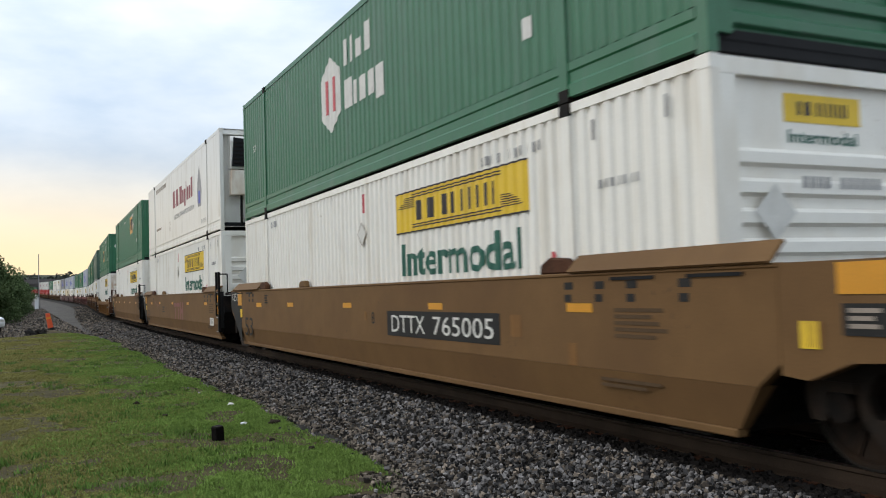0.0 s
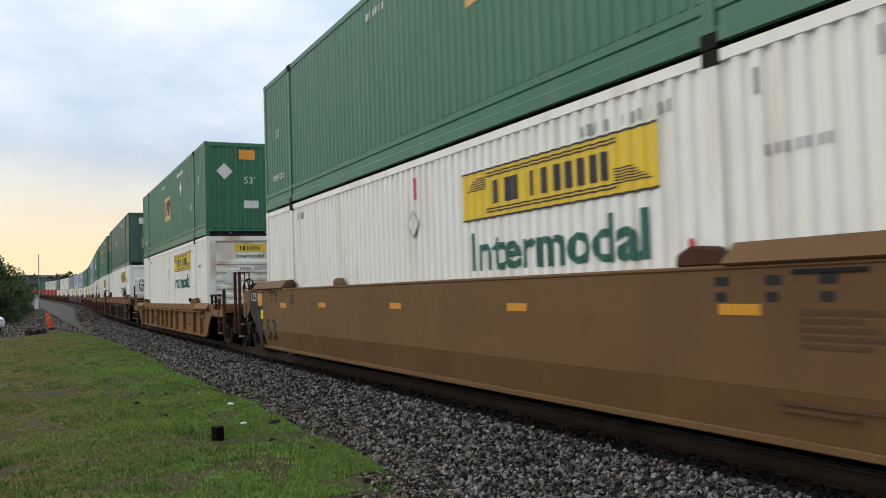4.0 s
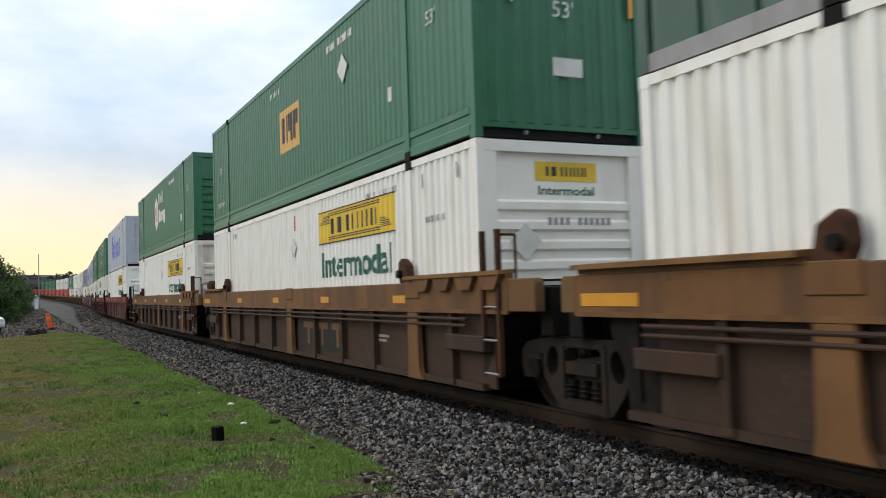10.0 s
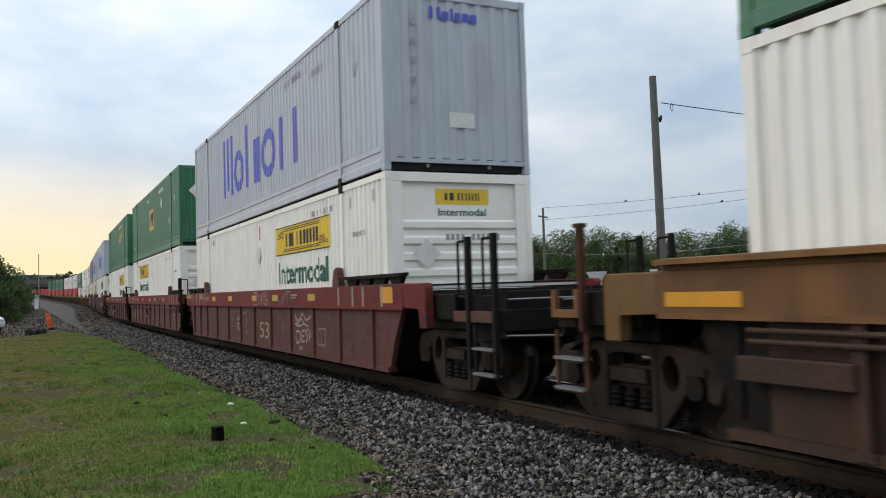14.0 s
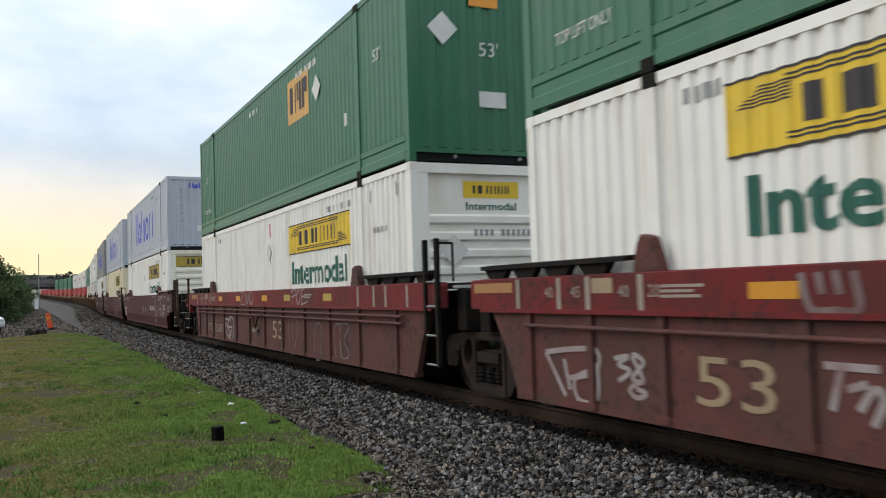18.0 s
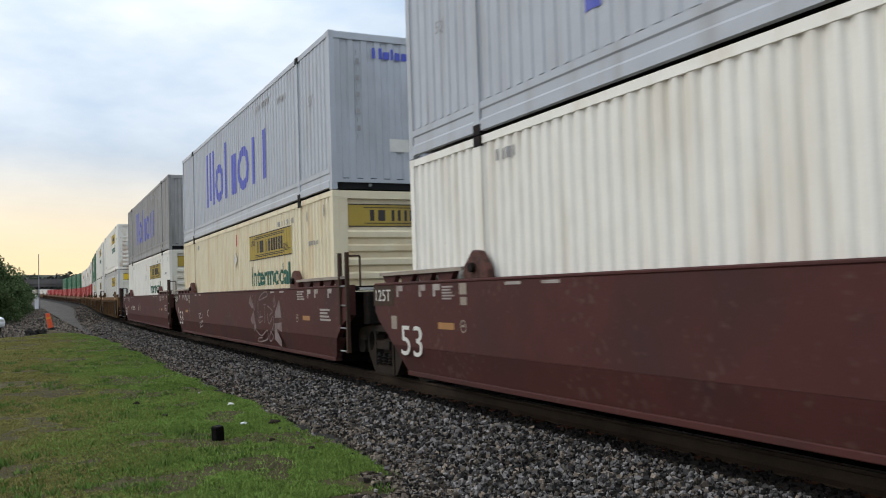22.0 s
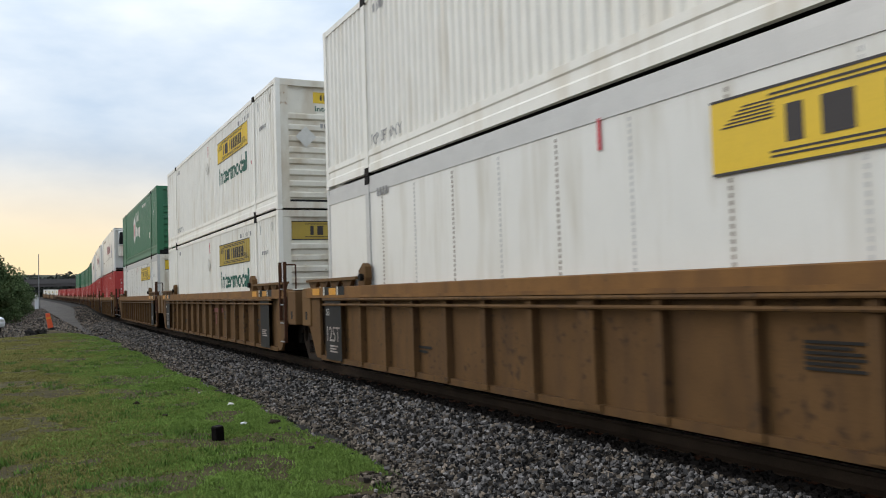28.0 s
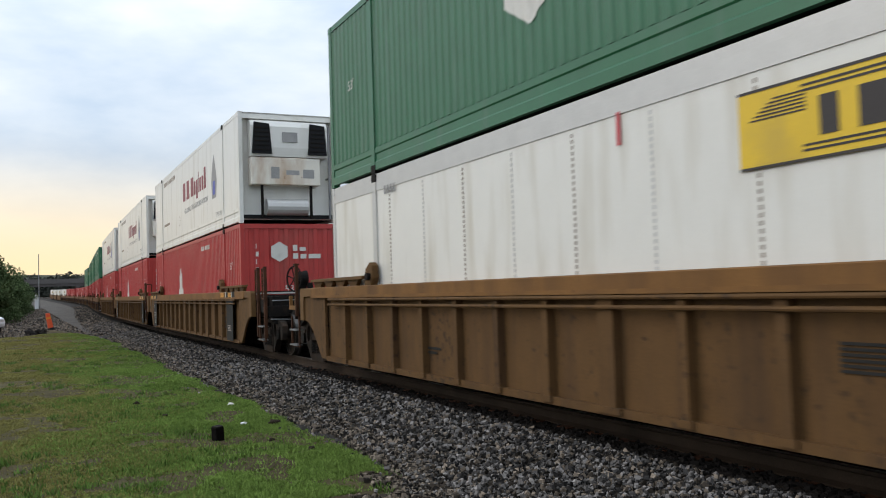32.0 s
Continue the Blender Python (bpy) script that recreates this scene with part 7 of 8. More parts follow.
def lawn_z(x, y):
    edge = min(1.0, max(0.0, (lawn_right(y) - x) / 0.35))
    return ground_z(y) - 0.035 + 0.045 * edge + 0.03 * rough(x, y, 0.5) + 0.012 * rough(x, y, 2.1)


def make_lawn():
    xs, ys = np.arange(-16, -2.3, 0.22), np.concatenate([np.arange(-16, 1.5, 0.7), np.arange(1.5, 20, 0.25), np.arange(20, 61, 0.7)])
    index, vs, fs = {}, [], []
    for j, y in enumerate(ys):
        for i, x in enumerate(xs):
            index[i, j] = len(vs)
            vs.append((x, y, lawn_z(x, y)))
    for j in range(len(ys) - 1):
        for i in range(len(xs) - 1):
            if on_lawn(xs[i] + 0.11, ys[j] + 0.12):
                fs.append((index[i, j], index[i + 1, j], index[i + 1, j + 1], index[i, j + 1]))
    me = bpy.data.meshes.new("lawn")
    me.from_pydata(vs, [], fs)
    me.materials.append(M["soil"])
    tagged(new("lawn", me), "mown patchy lawn sloping to the ballast", "lawn", kind="structure")


make_lawn()


def dryness(x, y):
    """0: lush, 1: dry; the strip away from the track is drier."""
    return min(1.0, max(0.0, 0.38 - (x + 5.0 - 0.035 * (y - 8)) * 0.42 + 0.55 * rough(x, y, 0.45) + 0.25 * rough(x, y, 1.9)))


def blades(name, want_dry, count, seed, label, behind=0.10):
    """Grass as one mesh of bent three-cornered blades."""
    r = np.random.RandomState(seed)
    vs, fs = [], []
    made = 0
    while made < count:
        u = r.rand()
        y = 5.5 * (50 / 5.5) ** (u ** 0.92)      # thinner with distance
        left = -6.35 - 0.035 * y
        if u < behind:                           # the strip round and behind the camera
            y, left = -7.0 + 13.0 * r.rand(), -9.5
        x = left + r.rand() * (-2.85 - left)
        if not on_lawn(x, y):
            if not (x < lawn_right(y) + 0.18 and y < 40 and r.rand() < 0.12):
                continue
        d = dryness(x, y)
        if (d > r.rand()) != want_dry:
            continue
        bare = rough(x + 7, y, 0.9) + 0.6 * rough(x, y + 3, 3.1) - 0.12 * math.exp(-((x + 4.9 - 0.04 * y) / 0.8) ** 2)
        bare -= 0.55 * math.exp(-((x + 4.05) / 0.42) ** 2 - ((y - 8.5) / 0.9) ** 2) + 0.45 * math.exp(-((x + 3.45) / 0.30) ** 2 - ((y - 7.5) / 0.45) ** 2) + 0.22 * math.exp(-((x + 5.05 - 0.05 * (y - 8)) / 0.30) ** 2)
        if bare < -0.08 and r.rand() < min(0.93, (0.0 - bare) * 3.0):
            continue
        far = min(1.0, y / 40)
        h = (0.012 + 0.020 * r.rand()) * (1.0 - 0.35 * d) * (1 + 0.5 * far) * (1.25 if bare > 0.3 else 1.0)
        w = (0.0030 + 0.0022 * r.rand()) * (1 + 6.0 * far)
        a, lean = r.rand() * 6.283, h * (0.3 + 0.9 * r.rand())
        c, s = math.cos(a), math.sin(a)
        b = r.rand() * 6.283
        z = lawn_z(x, y) - 0.004
        k = len(vs)
        vs.extend(((x - w * s, y + w * c, z), (x + w * s, y - w * c, z), (x + lean * math.cos(b), y + lean * math.sin(b), z + h)))
        fs.append((k, k + 1, k + 2))
        made += 1
    me = bpy.data.meshes.new(name)
    me.from_pydata(vs, [], fs)
    me.materials.append(M["blade_dry" if want_dry else "blade"])
    tagged(new(name, me), label, "grass", kind="stuff")


blades("grass", False, 215000, 5, "short bright green grass, patchy near the ballast")
def weeds(count, seed):
    r = np.random.RandomState(seed)
    vs, fs = [], []
    made = 0
    while made < count:
        y = 6.0 * (34 / 6.0) ** r.rand()
        x = -6.4 - 0.03 * y + r.rand() * (3.5 + 0.03 * y)
        if not on_lawn(x, y) or rough(x, y + 20, 0.7) < -0.05:
            continue
        made += 1
        for _ in range(16):
            px, py = x + r.normal() * 0.05, y + r.normal() * 0.06
            h, w = 0.03 + 0.05 * r.rand(), 0.006 * (1 + y / 18)
            a, b, lean = r.rand() * 6.283, r.rand() * 6.283, 0.05 * r.rand()
            z, k = lawn_z(px, py), len(vs)
            vs.extend(((px - w * math.sin(a), py + w * math.cos(a), z), (px + w * math.sin(a), py - w * math.cos(a), z), (px + lean * math.cos(b), py + lean * math.sin(b), z + h)))
            fs.append((k, k + 1, k + 2))
    me = bpy.data.meshes.new("weeds")
    me.from_pydata(vs, [], fs)
    me.materials.append(M["weed"])
    tagged(new("weeds", me), "dark low weeds scattered in the grass", "weeds", kind="stuff")


weeds(420, 8)
blades("dry_grass", True, 150000, 6, "dry yellowish mown grass")

CHIP_V = np.array([(x, y, z) for z in (-1, 1) for y in (-1, 1) for x in (-1, 1)], float) * 0.8
CHIP_F = np.array([(0, 2, 1), (1, 2, 3), (4, 5, 6), (5, 7, 6), (0, 1, 4), (1, 5, 4), (2, 6, 3), (3, 6, 7), (0, 4, 2), (2, 4, 6), (1, 3, 5), (3, 7, 5)])


def bank_z(x):
    return float(np.interp(x, (-3.35, -2.9, -1.95, -1.6, 1.6, 1.95, 3.2), (-0.42, -0.33, -0.20, -0.175, -0.175, -0.20, -0.40)))


def stones(name, mat, count, seed, place, size, label):
    r = np.random.RandomState(seed)
    V, F = [], []
    k = 0
    while k < count:
        got = place(r)
        if got is None:
            continue
        x, y, z = got
        s = size * (0.55 + 0.9 * r.rand() ** 1.5) * (1 + 0.35 * min(1.5, y / 30))
        v = CHIP_V * (0.55 + 0.6 * r.rand(8, 3)) * (s * np.array([1.0, 0.6 + 0.45 * r.rand(), 0.5 + 0.35 * r.rand()]))
        q = Euler(r.rand(3) * 6.283).to_matrix()
        V.append(v @ np.array(q).T + np.array((x, y, z)))
        F.append(CHIP_F + 8 * k)
        k += 1
    me = bpy.data.meshes.new(name)
    me.from_pydata(np.concatenate(V).tolist(), [], np.concatenate(F).tolist())
    me.materials.append(M[mat])
    tagged(new(name, me), label, "gravel", kind="stuff")


def on_shoulder(r):
    y = 3.4 * (62 / 3.4) ** (r.rand() ** 0.95) if r.rand() > 0.08 else -9.0 + 13.0 * r.rand()
    x = -3.5 + 2.25 * r.rand()
    if x < lawn_right(y) - 0.05 and r.rand() < 0.93:
        return None
    return x + bend(y), y, max(bank_z(x), -0.375) + rise(y) + 0.045 * r.rand() - 0.015


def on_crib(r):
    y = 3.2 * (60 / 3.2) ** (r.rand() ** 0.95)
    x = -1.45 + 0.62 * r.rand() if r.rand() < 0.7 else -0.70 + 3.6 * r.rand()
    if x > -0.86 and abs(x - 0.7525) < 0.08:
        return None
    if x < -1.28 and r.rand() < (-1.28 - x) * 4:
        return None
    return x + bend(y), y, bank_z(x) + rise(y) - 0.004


def spilled(r):
    y, x = 6.6 + 1.6 * r.rand(), -3.75 + 0.6 * r.rand()
    if rough(x * 1.3, y, 1.4) < 0.05:
        return None
    return x, y, lawn_z(x, y) + 0.01


stones("ballast_stones", "stone", 36000, 21, on_shoulder, 0.023, "sharp grey crushed stones of the shoulder")
def on_edge(r):
    y = 4.5 * (40 / 4.5) ** r.rand()
    x = lawn_right(y) - 0.16 + 0.42 * r.rand() ** 0.8
    return x, y, max(bank_z(x), -0.37) + rise(y) + 0.012


stones("edge_stones", "stone_warm", 7000, 27, on_edge, 0.022, "grey stones straying into the lawn's edge")
stones("warm_stones", "stone_warm", 16000, 24, on_shoulder, 0.023, "brownish crushed stones of the shoulder")
stones("track_stones", "stone_dark", 9000, 22, on_crib, 0.030, "near-black stones between the ties")
stones("spilled_stones", "stone_warm", 300, 23, spilled, 0.03, "grey stones spilled into the grass")

def on_verge(r):
    y = 44 * (170 / 44) ** r.rand()
    x = -9.5 + 8.2 * r.rand()
    if on_lawn(x, y):
        return None
    return x + (bend(y) if x > -3.35 else 0.0), y, (bank_z(x) if x > -3.35 else GROUND_Z - 0.03) + rise(y)


stones("verge_stones", "stone_warm", 12000, 25, on_verge, 0.040, "scattered stones on the verge up the line")

TRACK = bpy.data.objects["ballast_bed"]
tie_mesh = cached("tie", "tie", "tie", lambda bm: box(bm, -1.30, 1.30, -0.115, 0.115, -0.34, -0.172), bevel=0.012)
plate_mesh = cached("tie_plate", "tie_plate", "rust", lambda bm: box(bm, -0.18, 0.18, -0.10, 0.10, -0.170, -0.156))
for k in range(130):
    y = -8.7 + 0.54 * k + 0.03 * rough(k, 1, 1.3)
    part("tie", tie_mesh, TRACK, "", pose(bend(y), y, rise(y), 0, 0, 1.2 * rough(k, 5, 1.1)))
    if 14 < k < 50:
        for s in (-1, 1):
            part("tie_plate", plate_mesh, TRACK, "", pose(bend(y) + s * 0.7525, y, rise(y)))


# ======== small things by the track ========
def thing_of(name, label, category, at, group=""):
    ob = new(name)
    ob.matrix_basis = at
    return tagged(ob, label, category, group)


block = thing_of("stub_post", "short square black stub post in the grass", "post", pose(-4.15, 10.68, lawn_z(-4.15, 10.68), 3, -4, 20))
piece("post_body", lambda bm: box(bm, -0.058, 0.058, -0.058, 0.058, -0.05, 0.165), "char", block, bevel=0.01)
piece("post_cap", lambda bm: box(bm, -0.050, 0.050, -0.050, 0.050, 0.166, 0.175), "dark_steel", block)


def litter(x, y, s, seed, label, mat):
    r = random.Random(seed)
    bm = bmesh.new()
    bmesh.ops.create_icosphere(bm, subdivisions=2, radius=s)
    for v in bm.verts:
        v.co *= r.uniform(0.7, 1.15)
        v.co.z *= 0.55
    ob = new("litter", mesh_of("litter", bm, mat))
    ob.matrix_basis = pose(x, y, lawn_z(x, y) + 0.4 * s, 0, 0, seed * 40)
    tagged(ob, label, "litter")


litter(-3.38, 13.57, 0.06, 1, "crumpled white paper in the grass", "ink_white")
litter(-3.61, 11.70, 0.05, 2, "crumpled white plastic scrap in the grass", "car_white")


def clod(x, y, s, seed):
    r = random.Random(seed)
    bm = bmesh.new()
    bmesh.ops.create_icosphere(bm, subdivisions=2, radius=s)
    for v in bm.verts:
        v.co *= r.uniform(0.6, 1.3)
        v.co.z *= 0.6
    ob = new("soil_clod", mesh_of("soil_clod", bm, "clod_earth"))
    ob.matrix_basis = pose(x, y, lawn_z(x, y) + 0.35 * s)
    tagged(ob, "dark clod of earth and dead weeds", "clod", "clods in the grass")


for x, y, s, k in ((-3.24, 11.5, 0.075, 3), (-4.42, 13.2, 0.045, 4), (-4.62, 15.0, 0.05, 6), (-3.62, 10.2, 0.04, 7), (-3.40, 9.3, 0.045, 9)):
    clod(x, y, s, k)

# heap of dark stones where the lawn ends
heap = thing_of("stone_heap", "low heap of dark stones at the lawn's end", "stones", pose(-5.75, 50.5, ground_z(50.5)))
for k in range(12):
    r = random.Random(100 + k)
    bm = bmesh.new()
    bmesh.ops.create_icosphere(bm, subdivisions=1, radius=0.2)
    for v in bm.verts:
        v.co *= r.uniform(0.7, 1.2)
    part("stone", mesh_of("stone", bm, "stone_dark"), heap, "", pose(r.uniform(-0.45, 0.4), r.uniform(-0.5, 0.5), 0.0 + 0.12 * (k % 3 == 0), 0, 0, k * 31))

marker = thing_of("marker_post", "leaning orange plastic marker with dark foot", "marker", pose(-4.86, 57.0, ground_z(57) - 0.02, 0, -12, 12))
piece("marker_body", lambda bm: prism(bm, [(-0.15, 0.14), (0.15, 0.14), (0.13, 1.02), (-0.11, 1.06)], -0.06, 0.06, "y"), "plastic_orange", marker, bevel=0.012)
piece("marker_foot", lambda bm: box(bm, -0.17, 0.17, -0.14, 0.14, 0.0, 0.139), "rubber", marker, "black rubber foot", bevel=0.02)
piece("marker_band", lambda bm: box(bm, -0.138, 0.138, -0.066, 0.066, 0.70, 0.80), "ink_orange", marker)

# white post and mast far up the line
wpost = thing_of("mile_post", "white concrete post beside the line", "post", pose(-4.5, 165.0, ground_z(165)))
piece("post_body", lambda bm: box(bm, -0.30, 0.30, -0.25, 0.25, 0, 2.5), "car_white", wpost, bevel=0.03)
piece("post_board", lambda bm: box(bm, -0.42, 0.1, -0.3, -0.26, 1.5, 2.6), "ink_white", wpost)
mast = thing_of("mast", "slender pale steel mast", "mast", pose(-4.1, 167.0, ground_z(167)))
piece("mast_tube", lambda bm: rod(bm, (0, 0, 0), (0, 0, 9.6), 0.10, 10, 0.06), "galv", mast)
piece("mast_foot", lambda bm: rod(bm, (0, 0, 0), (0, 0, 0.4), 0.22, 10), "concrete", mast)


def parked_car(at):
    car = thing_of("car", "white parked car at the edge of the gravel", "car", at)
    body = [(-2.2, 0.35), (2.15, 0.35), (2.25, 0.62), (2.1, 0.86), (1.1, 1.0), (0.45, 1.42), (-1.1, 1.45), (-1.9, 1.05), (-2.25, 0.95)]
    piece("body", lambda bm: prism(bm, body, -0.86, 0.86), "car_white", car, bevel=0.06)
    piece("windscreen", lambda bm: prism(bm, [(1.02, 1.02), (0.5, 1.36), (0.47, 1.30), (0.95, 1.0)], -0.7, 0.7), "glass_dark", car)
    for s in (-1, 1):
        piece("side_window", lambda bm: prism(bm, [(0.85, 1.02), (0.4, 1.36), (-1.0, 1.38), (-1.55, 1.06)], s * 0.862 - 0.006, s * 0.862 + 0.006), "glass_dark", car)
        piece("headlight", lambda bm: box(bm, s * 0.62 - 0.16, s * 0.62 + 0.16, 2.12, 2.22, 0.66, 0.80), "alu", car)
        for y in (-1.35, 1.4):
            wheel = piece("wheel", lambda bm: lathe(bm, [(s * 0.70, 0.2), (s * 0.70, 0.33), (s * 0.90, 0.33), (s * 0.90, 0.2)], 20), "rubber", car, at=Matrix.Translation((0, y, 0.33)))
            piece("rim", lambda bm: lathe(bm, [(s * 0.885, 0.19), (s * 0.905, 0.17)], 16), "galv", wheel)
    return car


parked_car(pose(-9.15, 55.5, ground_z(55.5), 0, 0, -148))

tank = thing_of("gas_tank", "small white gas tank on short legs", "tank", pose(-7.6, 118.0, ground_z(118), 0, 0, 20))
piece("shell", lambda bm: lathe(bm, [(-1.1, 0.1), (-1.05, 0.35), (-0.85, 0.52), (0.85, 0.52), (1.05, 0.35), (1.1, 0.1)], 18, (0, 0, 0.95)), "car_white", tank, smooth=True)
piece("dome", lambda bm: rod(bm, (0, 0, 1.4), (0, 0, 1.75), 0.2, 12, 0.12), "car_white", tank)
for x in (-0.7, 0.7):
    for s in (-1, 1):
        piece("leg", lambda bm: box(bm, x - 0.06, x + 0.06, s * 0.3 - 0.05, s * 0.3 + 0.05, 0, 0.6), "concrete", tank)

# ======== trees ========
def leaf_cloud(centres, per, size, seed):
    """Folded leaves scattered through clumps: arrays of vertices and faces."""
    r = np.random.RandomState(seed)
    V, F = [], []
    k = 0
    for (cx, cy, cz), (rx, ry, rz) in centres:
        n = per
        d = r.normal(size=(n, 3))
        d /= np.linalg.norm(d, axis=1)[:, None]
        rad = r.rand(n, 1) ** 0.4
        p = np.array((cx, cy, cz)) + d * rad * np.array((rx, ry, rz))
        a = r.normal(size=(n, 3))
        a /= np.linalg.norm(a, axis=1)[:, None]
        b = np.cross(a, r.normal(size=(n, 3)))
        b /= np.linalg.norm(b, axis=1)[:, None]
        s = size * (0.6 + 0.8 * r.rand(n, 1))
        quad = np.stack([p - a * s, p + b * s * 0.55, p + a * s, p - b * s * 0.55], 1)
        V.append(quad.reshape(-1, 3))
        F.append((np.arange(n)[:, None] * 4 + np.arange(4)[None]) + k)
        k += 4 * n
    return np.concatenate(V).tolist(), np.concatenate(F).tolist()


def tree(height, spread, seed, mat, label, per=480, leaf=0.14, low=0.08):
    r = random.Random(seed)
    t = new("tree")
    tagged(t, label, "tree", "trees round the line")
    trunk = bmesh.new()
    rod(trunk, (0, 0, -0.3), (0.1, 0.05, height * 0.5), 0.030 * height, 9, 0.018 * height)
    rod(trunk, (0.1, 0.05, height * 0.5), (0.15, 0, height * 0.86), 0.018 * height, 7, 0.006 * height)
    part("trunk", mesh_of("trunk", trunk, "bark"), t)
    centres = []
    n = 34
    for i in range(n):
        z = height * (low + (0.97 - low) * (i + 0.5) / n)
        f = math.sin(math.pi * min(1, 0.16 + 0.84 * (i + 0.5) / n) ** 0.9) ** 0.7
        a, d = i * 2.4 + r.uniform(-0.7, 0.7), spread * f * r.uniform(0.15, 1.12)
        c = (d * math.cos(a), d * math.sin(a), z)
        q = spread * r.uniform(0.17, 0.40)
        centres.append((c, (q, q, q * 0.72)))
        if i % 11 == 0 and z < height * 0.85:
            limb = bmesh.new()
            rod(limb, (0.08, 0.03, z * 0.75), c, 0.008 * height, 5, 0.003 * height)
            part("limb", mesh_of("limb", limb, "bark"), t)
    me = bpy.data.meshes.new("crown")
    vs, fs = leaf_cloud(centres, per, leaf, seed)
    me.from_pydata(vs, [], fs)
    me.materials.append(M[mat])
    part("crown", me, t)
    return t


PROTO = [tree(11.0, 3.8, 61, "leaf", "leafy green broadleaf tree, full to the ground"),
         tree(12.0, 3.4, 62, "leaf_dark", "tall dark green tree with ragged crown"),
         tree(9.0, 4.2, 63, "leaf_dark", "broad dark green tree, full to the ground", low=0.06),
         tree(6.5, 3.2, 64, "leaf", "bushy light green small tree", low=0.03, leaf=0.11)]
SPOTS = []
# wood beyond the yard, far row
for k in range(24):
    r = random.Random(700 + k)
    az = radians(33 + 26.5 * k / 23 + r.uniform(-0.4, 0.4))
    d = 205 + r.uniform(-14, 22)
    SPOTS.append((k % 3, -6.2 + d * math.sin(az), d * math.cos(az), r.uniform(0.80, 1.0)))
# taller trees closer, beyond the parked cars
for k in range(9):
    r = random.Random(800 + k)
    az = radians(47.5 + 1.55 * k)
    d = 104 + r.uniform(-6, 9)
    SPOTS.append(((1, 0, 2)[k % 3], -6.2 + d * math.sin(az), d * math.cos(az), min(1.05, 0.66 + 0.10 * k) * r.uniform(0.90, 1.08)))
# low leafy row along the gravel on the camera's side
for k, (x, y, s) in enumerate(((-9.3, 80, 0.88), (-8.4, 88, 0.70), (-8.0, 97, 0.66), (-7.7, 106, 0.66), (-7.5, 116, 0.68), (-7.6, 128, 0.72), (-7.5, 142, 0.75), (-7.8, 160, 0.80), (-8.6, 185, 0.95), (-9.2, 210, 1.0), (-9.5, 240, 1.1),
                               (-11.5, 76, 1.0), (-12.5, 84, 1.05), (-11.5, 95, 1.0), (-11.5, 110, 1.05), (-12.0, 128, 1.1), (-12.5, 150, 1.2), (-13.0, 72, 1.0))):
    SPOTS.append((2, x, y, s * 0.72) if k % 3 == 2 else (3, x, y, s))
for k, (p, x, y, s) in enumerate(SPOTS):
    m = pose(x, y, ground_z(y), 0, 0, (k * 67) % 360)
    t = copy_thing(PROTO[p], m)
    t.scale = (s * (0.95 + 0.1 * ((k * 13) % 5) / 4),) * 2 + (s,)
for p in PROTO:
    for o in list(p.children):
        bpy.data.objects.remove(o)
    bpy.data.objects.remove(p)


def arc_wood(name, az0, az1, dist, h, seed, mat, label):
    """A belt of crowns along an arc round the yard."""
    r = random.Random(seed)
    centres = []
    az = az0
    while az < az1:
        q = r.uniform(2.2, 4.2)
        d = dist + r.uniform(-8, 14)
        x, y = -6.2 + d * math.sin(radians(az)), d * math.cos(radians(az))
        hh = h * r.uniform(0.80, 1.06)
        z = 1.0
        while z < hh:
            centres.append(((x + r.uniform(-1, 1), y + r.uniform(-1, 1), z + ground_z(y)), (q * 0.75, q * 0.75, q * 0.6)))
            z += q * 0.55
        az += math.degrees(q * 0.42 / dist)
    vs, fs = leaf_cloud(centres, 240 if dist > 150 else 330, 0.22 if dist > 150 else 0.16, seed)
    me = bpy.data.meshes.new(name)
    me.from_pydata(vs, [], fs)
    me.materials.append(M[mat])
    tagged(new(name, me), label, "wood", kind="stuff")


arc_wood("yard_wood", 29.0, 52.0, 196, 12.4, 94, "leaf", "continuous green wood beyond the yard")
arc_wood("near_wood", 48.0, 62.0, 118, 8.2, 95, "leaf_dark", "dense dark green trees beyond the trailers")


def far_wood(name, y, x0, x1, h, seed, mat, label):
    r = random.Random(seed)
    centres = []
    x = x0
    while x < x1:
        q = r.uniform(3.6, 6.2)
        hh = h * r.uniform(0.72, 1.1)
        yy = y + r.uniform(-15, 25)
        for z in np.arange(2.0, hh, q * 0.65):
            centres.append(((x + r.uniform(-2, 2), yy, z + ground_z(yy)), (q * 0.8, q * 0.7, q * 0.55)))
        x += q * r.uniform(0.3, 0.55)
    vs, fs = leaf_cloud(centres, 90, 0.95, seed)
    me = bpy.data.meshes.new(name)
    me.from_pydata(vs, [], fs)
    me.materials.append(M[mat])
    tagged(new(name, me), label, "wood", kind="stuff")


far_wood("far_wood", 500, -70, 330, 11.5, 91, "leaf_haze", "distant wood closing the view up the line, haze put into its colour")
far_wood("wood_edge", 300, 55, 250, 13, 92, "leaf", "dark wood behind the line")

def ridge(y, x0, x1, h, seed):
    vs, fs = [], []
    xs = np.linspace(x0, x1, 60)
    for i, x in enumerate(xs):
        top = h * (0.8 + 0.25 * noise.noise(Vector((x * 0.02, seed, 0))) + 0.08 * noise.noise(Vector((x * 0.15, seed, 0))))
        vs += [(x, y - 30, 0.0), (x, y, top), (x, y + 60, top * 0.9), (x, y + 120, 0.0)]
        if i:
            for k in range(3):
                a = 4 * i + k
                fs.append((a - 4, a, a + 1, a - 3))
    me = bpy.data.meshes.new("hill")
    me.from_pydata(vs, [], fs)
    me.materials.append(M["hill"])
    tagged(new("hill", me), "low wooded rise closing the distance", "hill", kind="structure")


ridge(560, -220, 420, 21, 2.0)

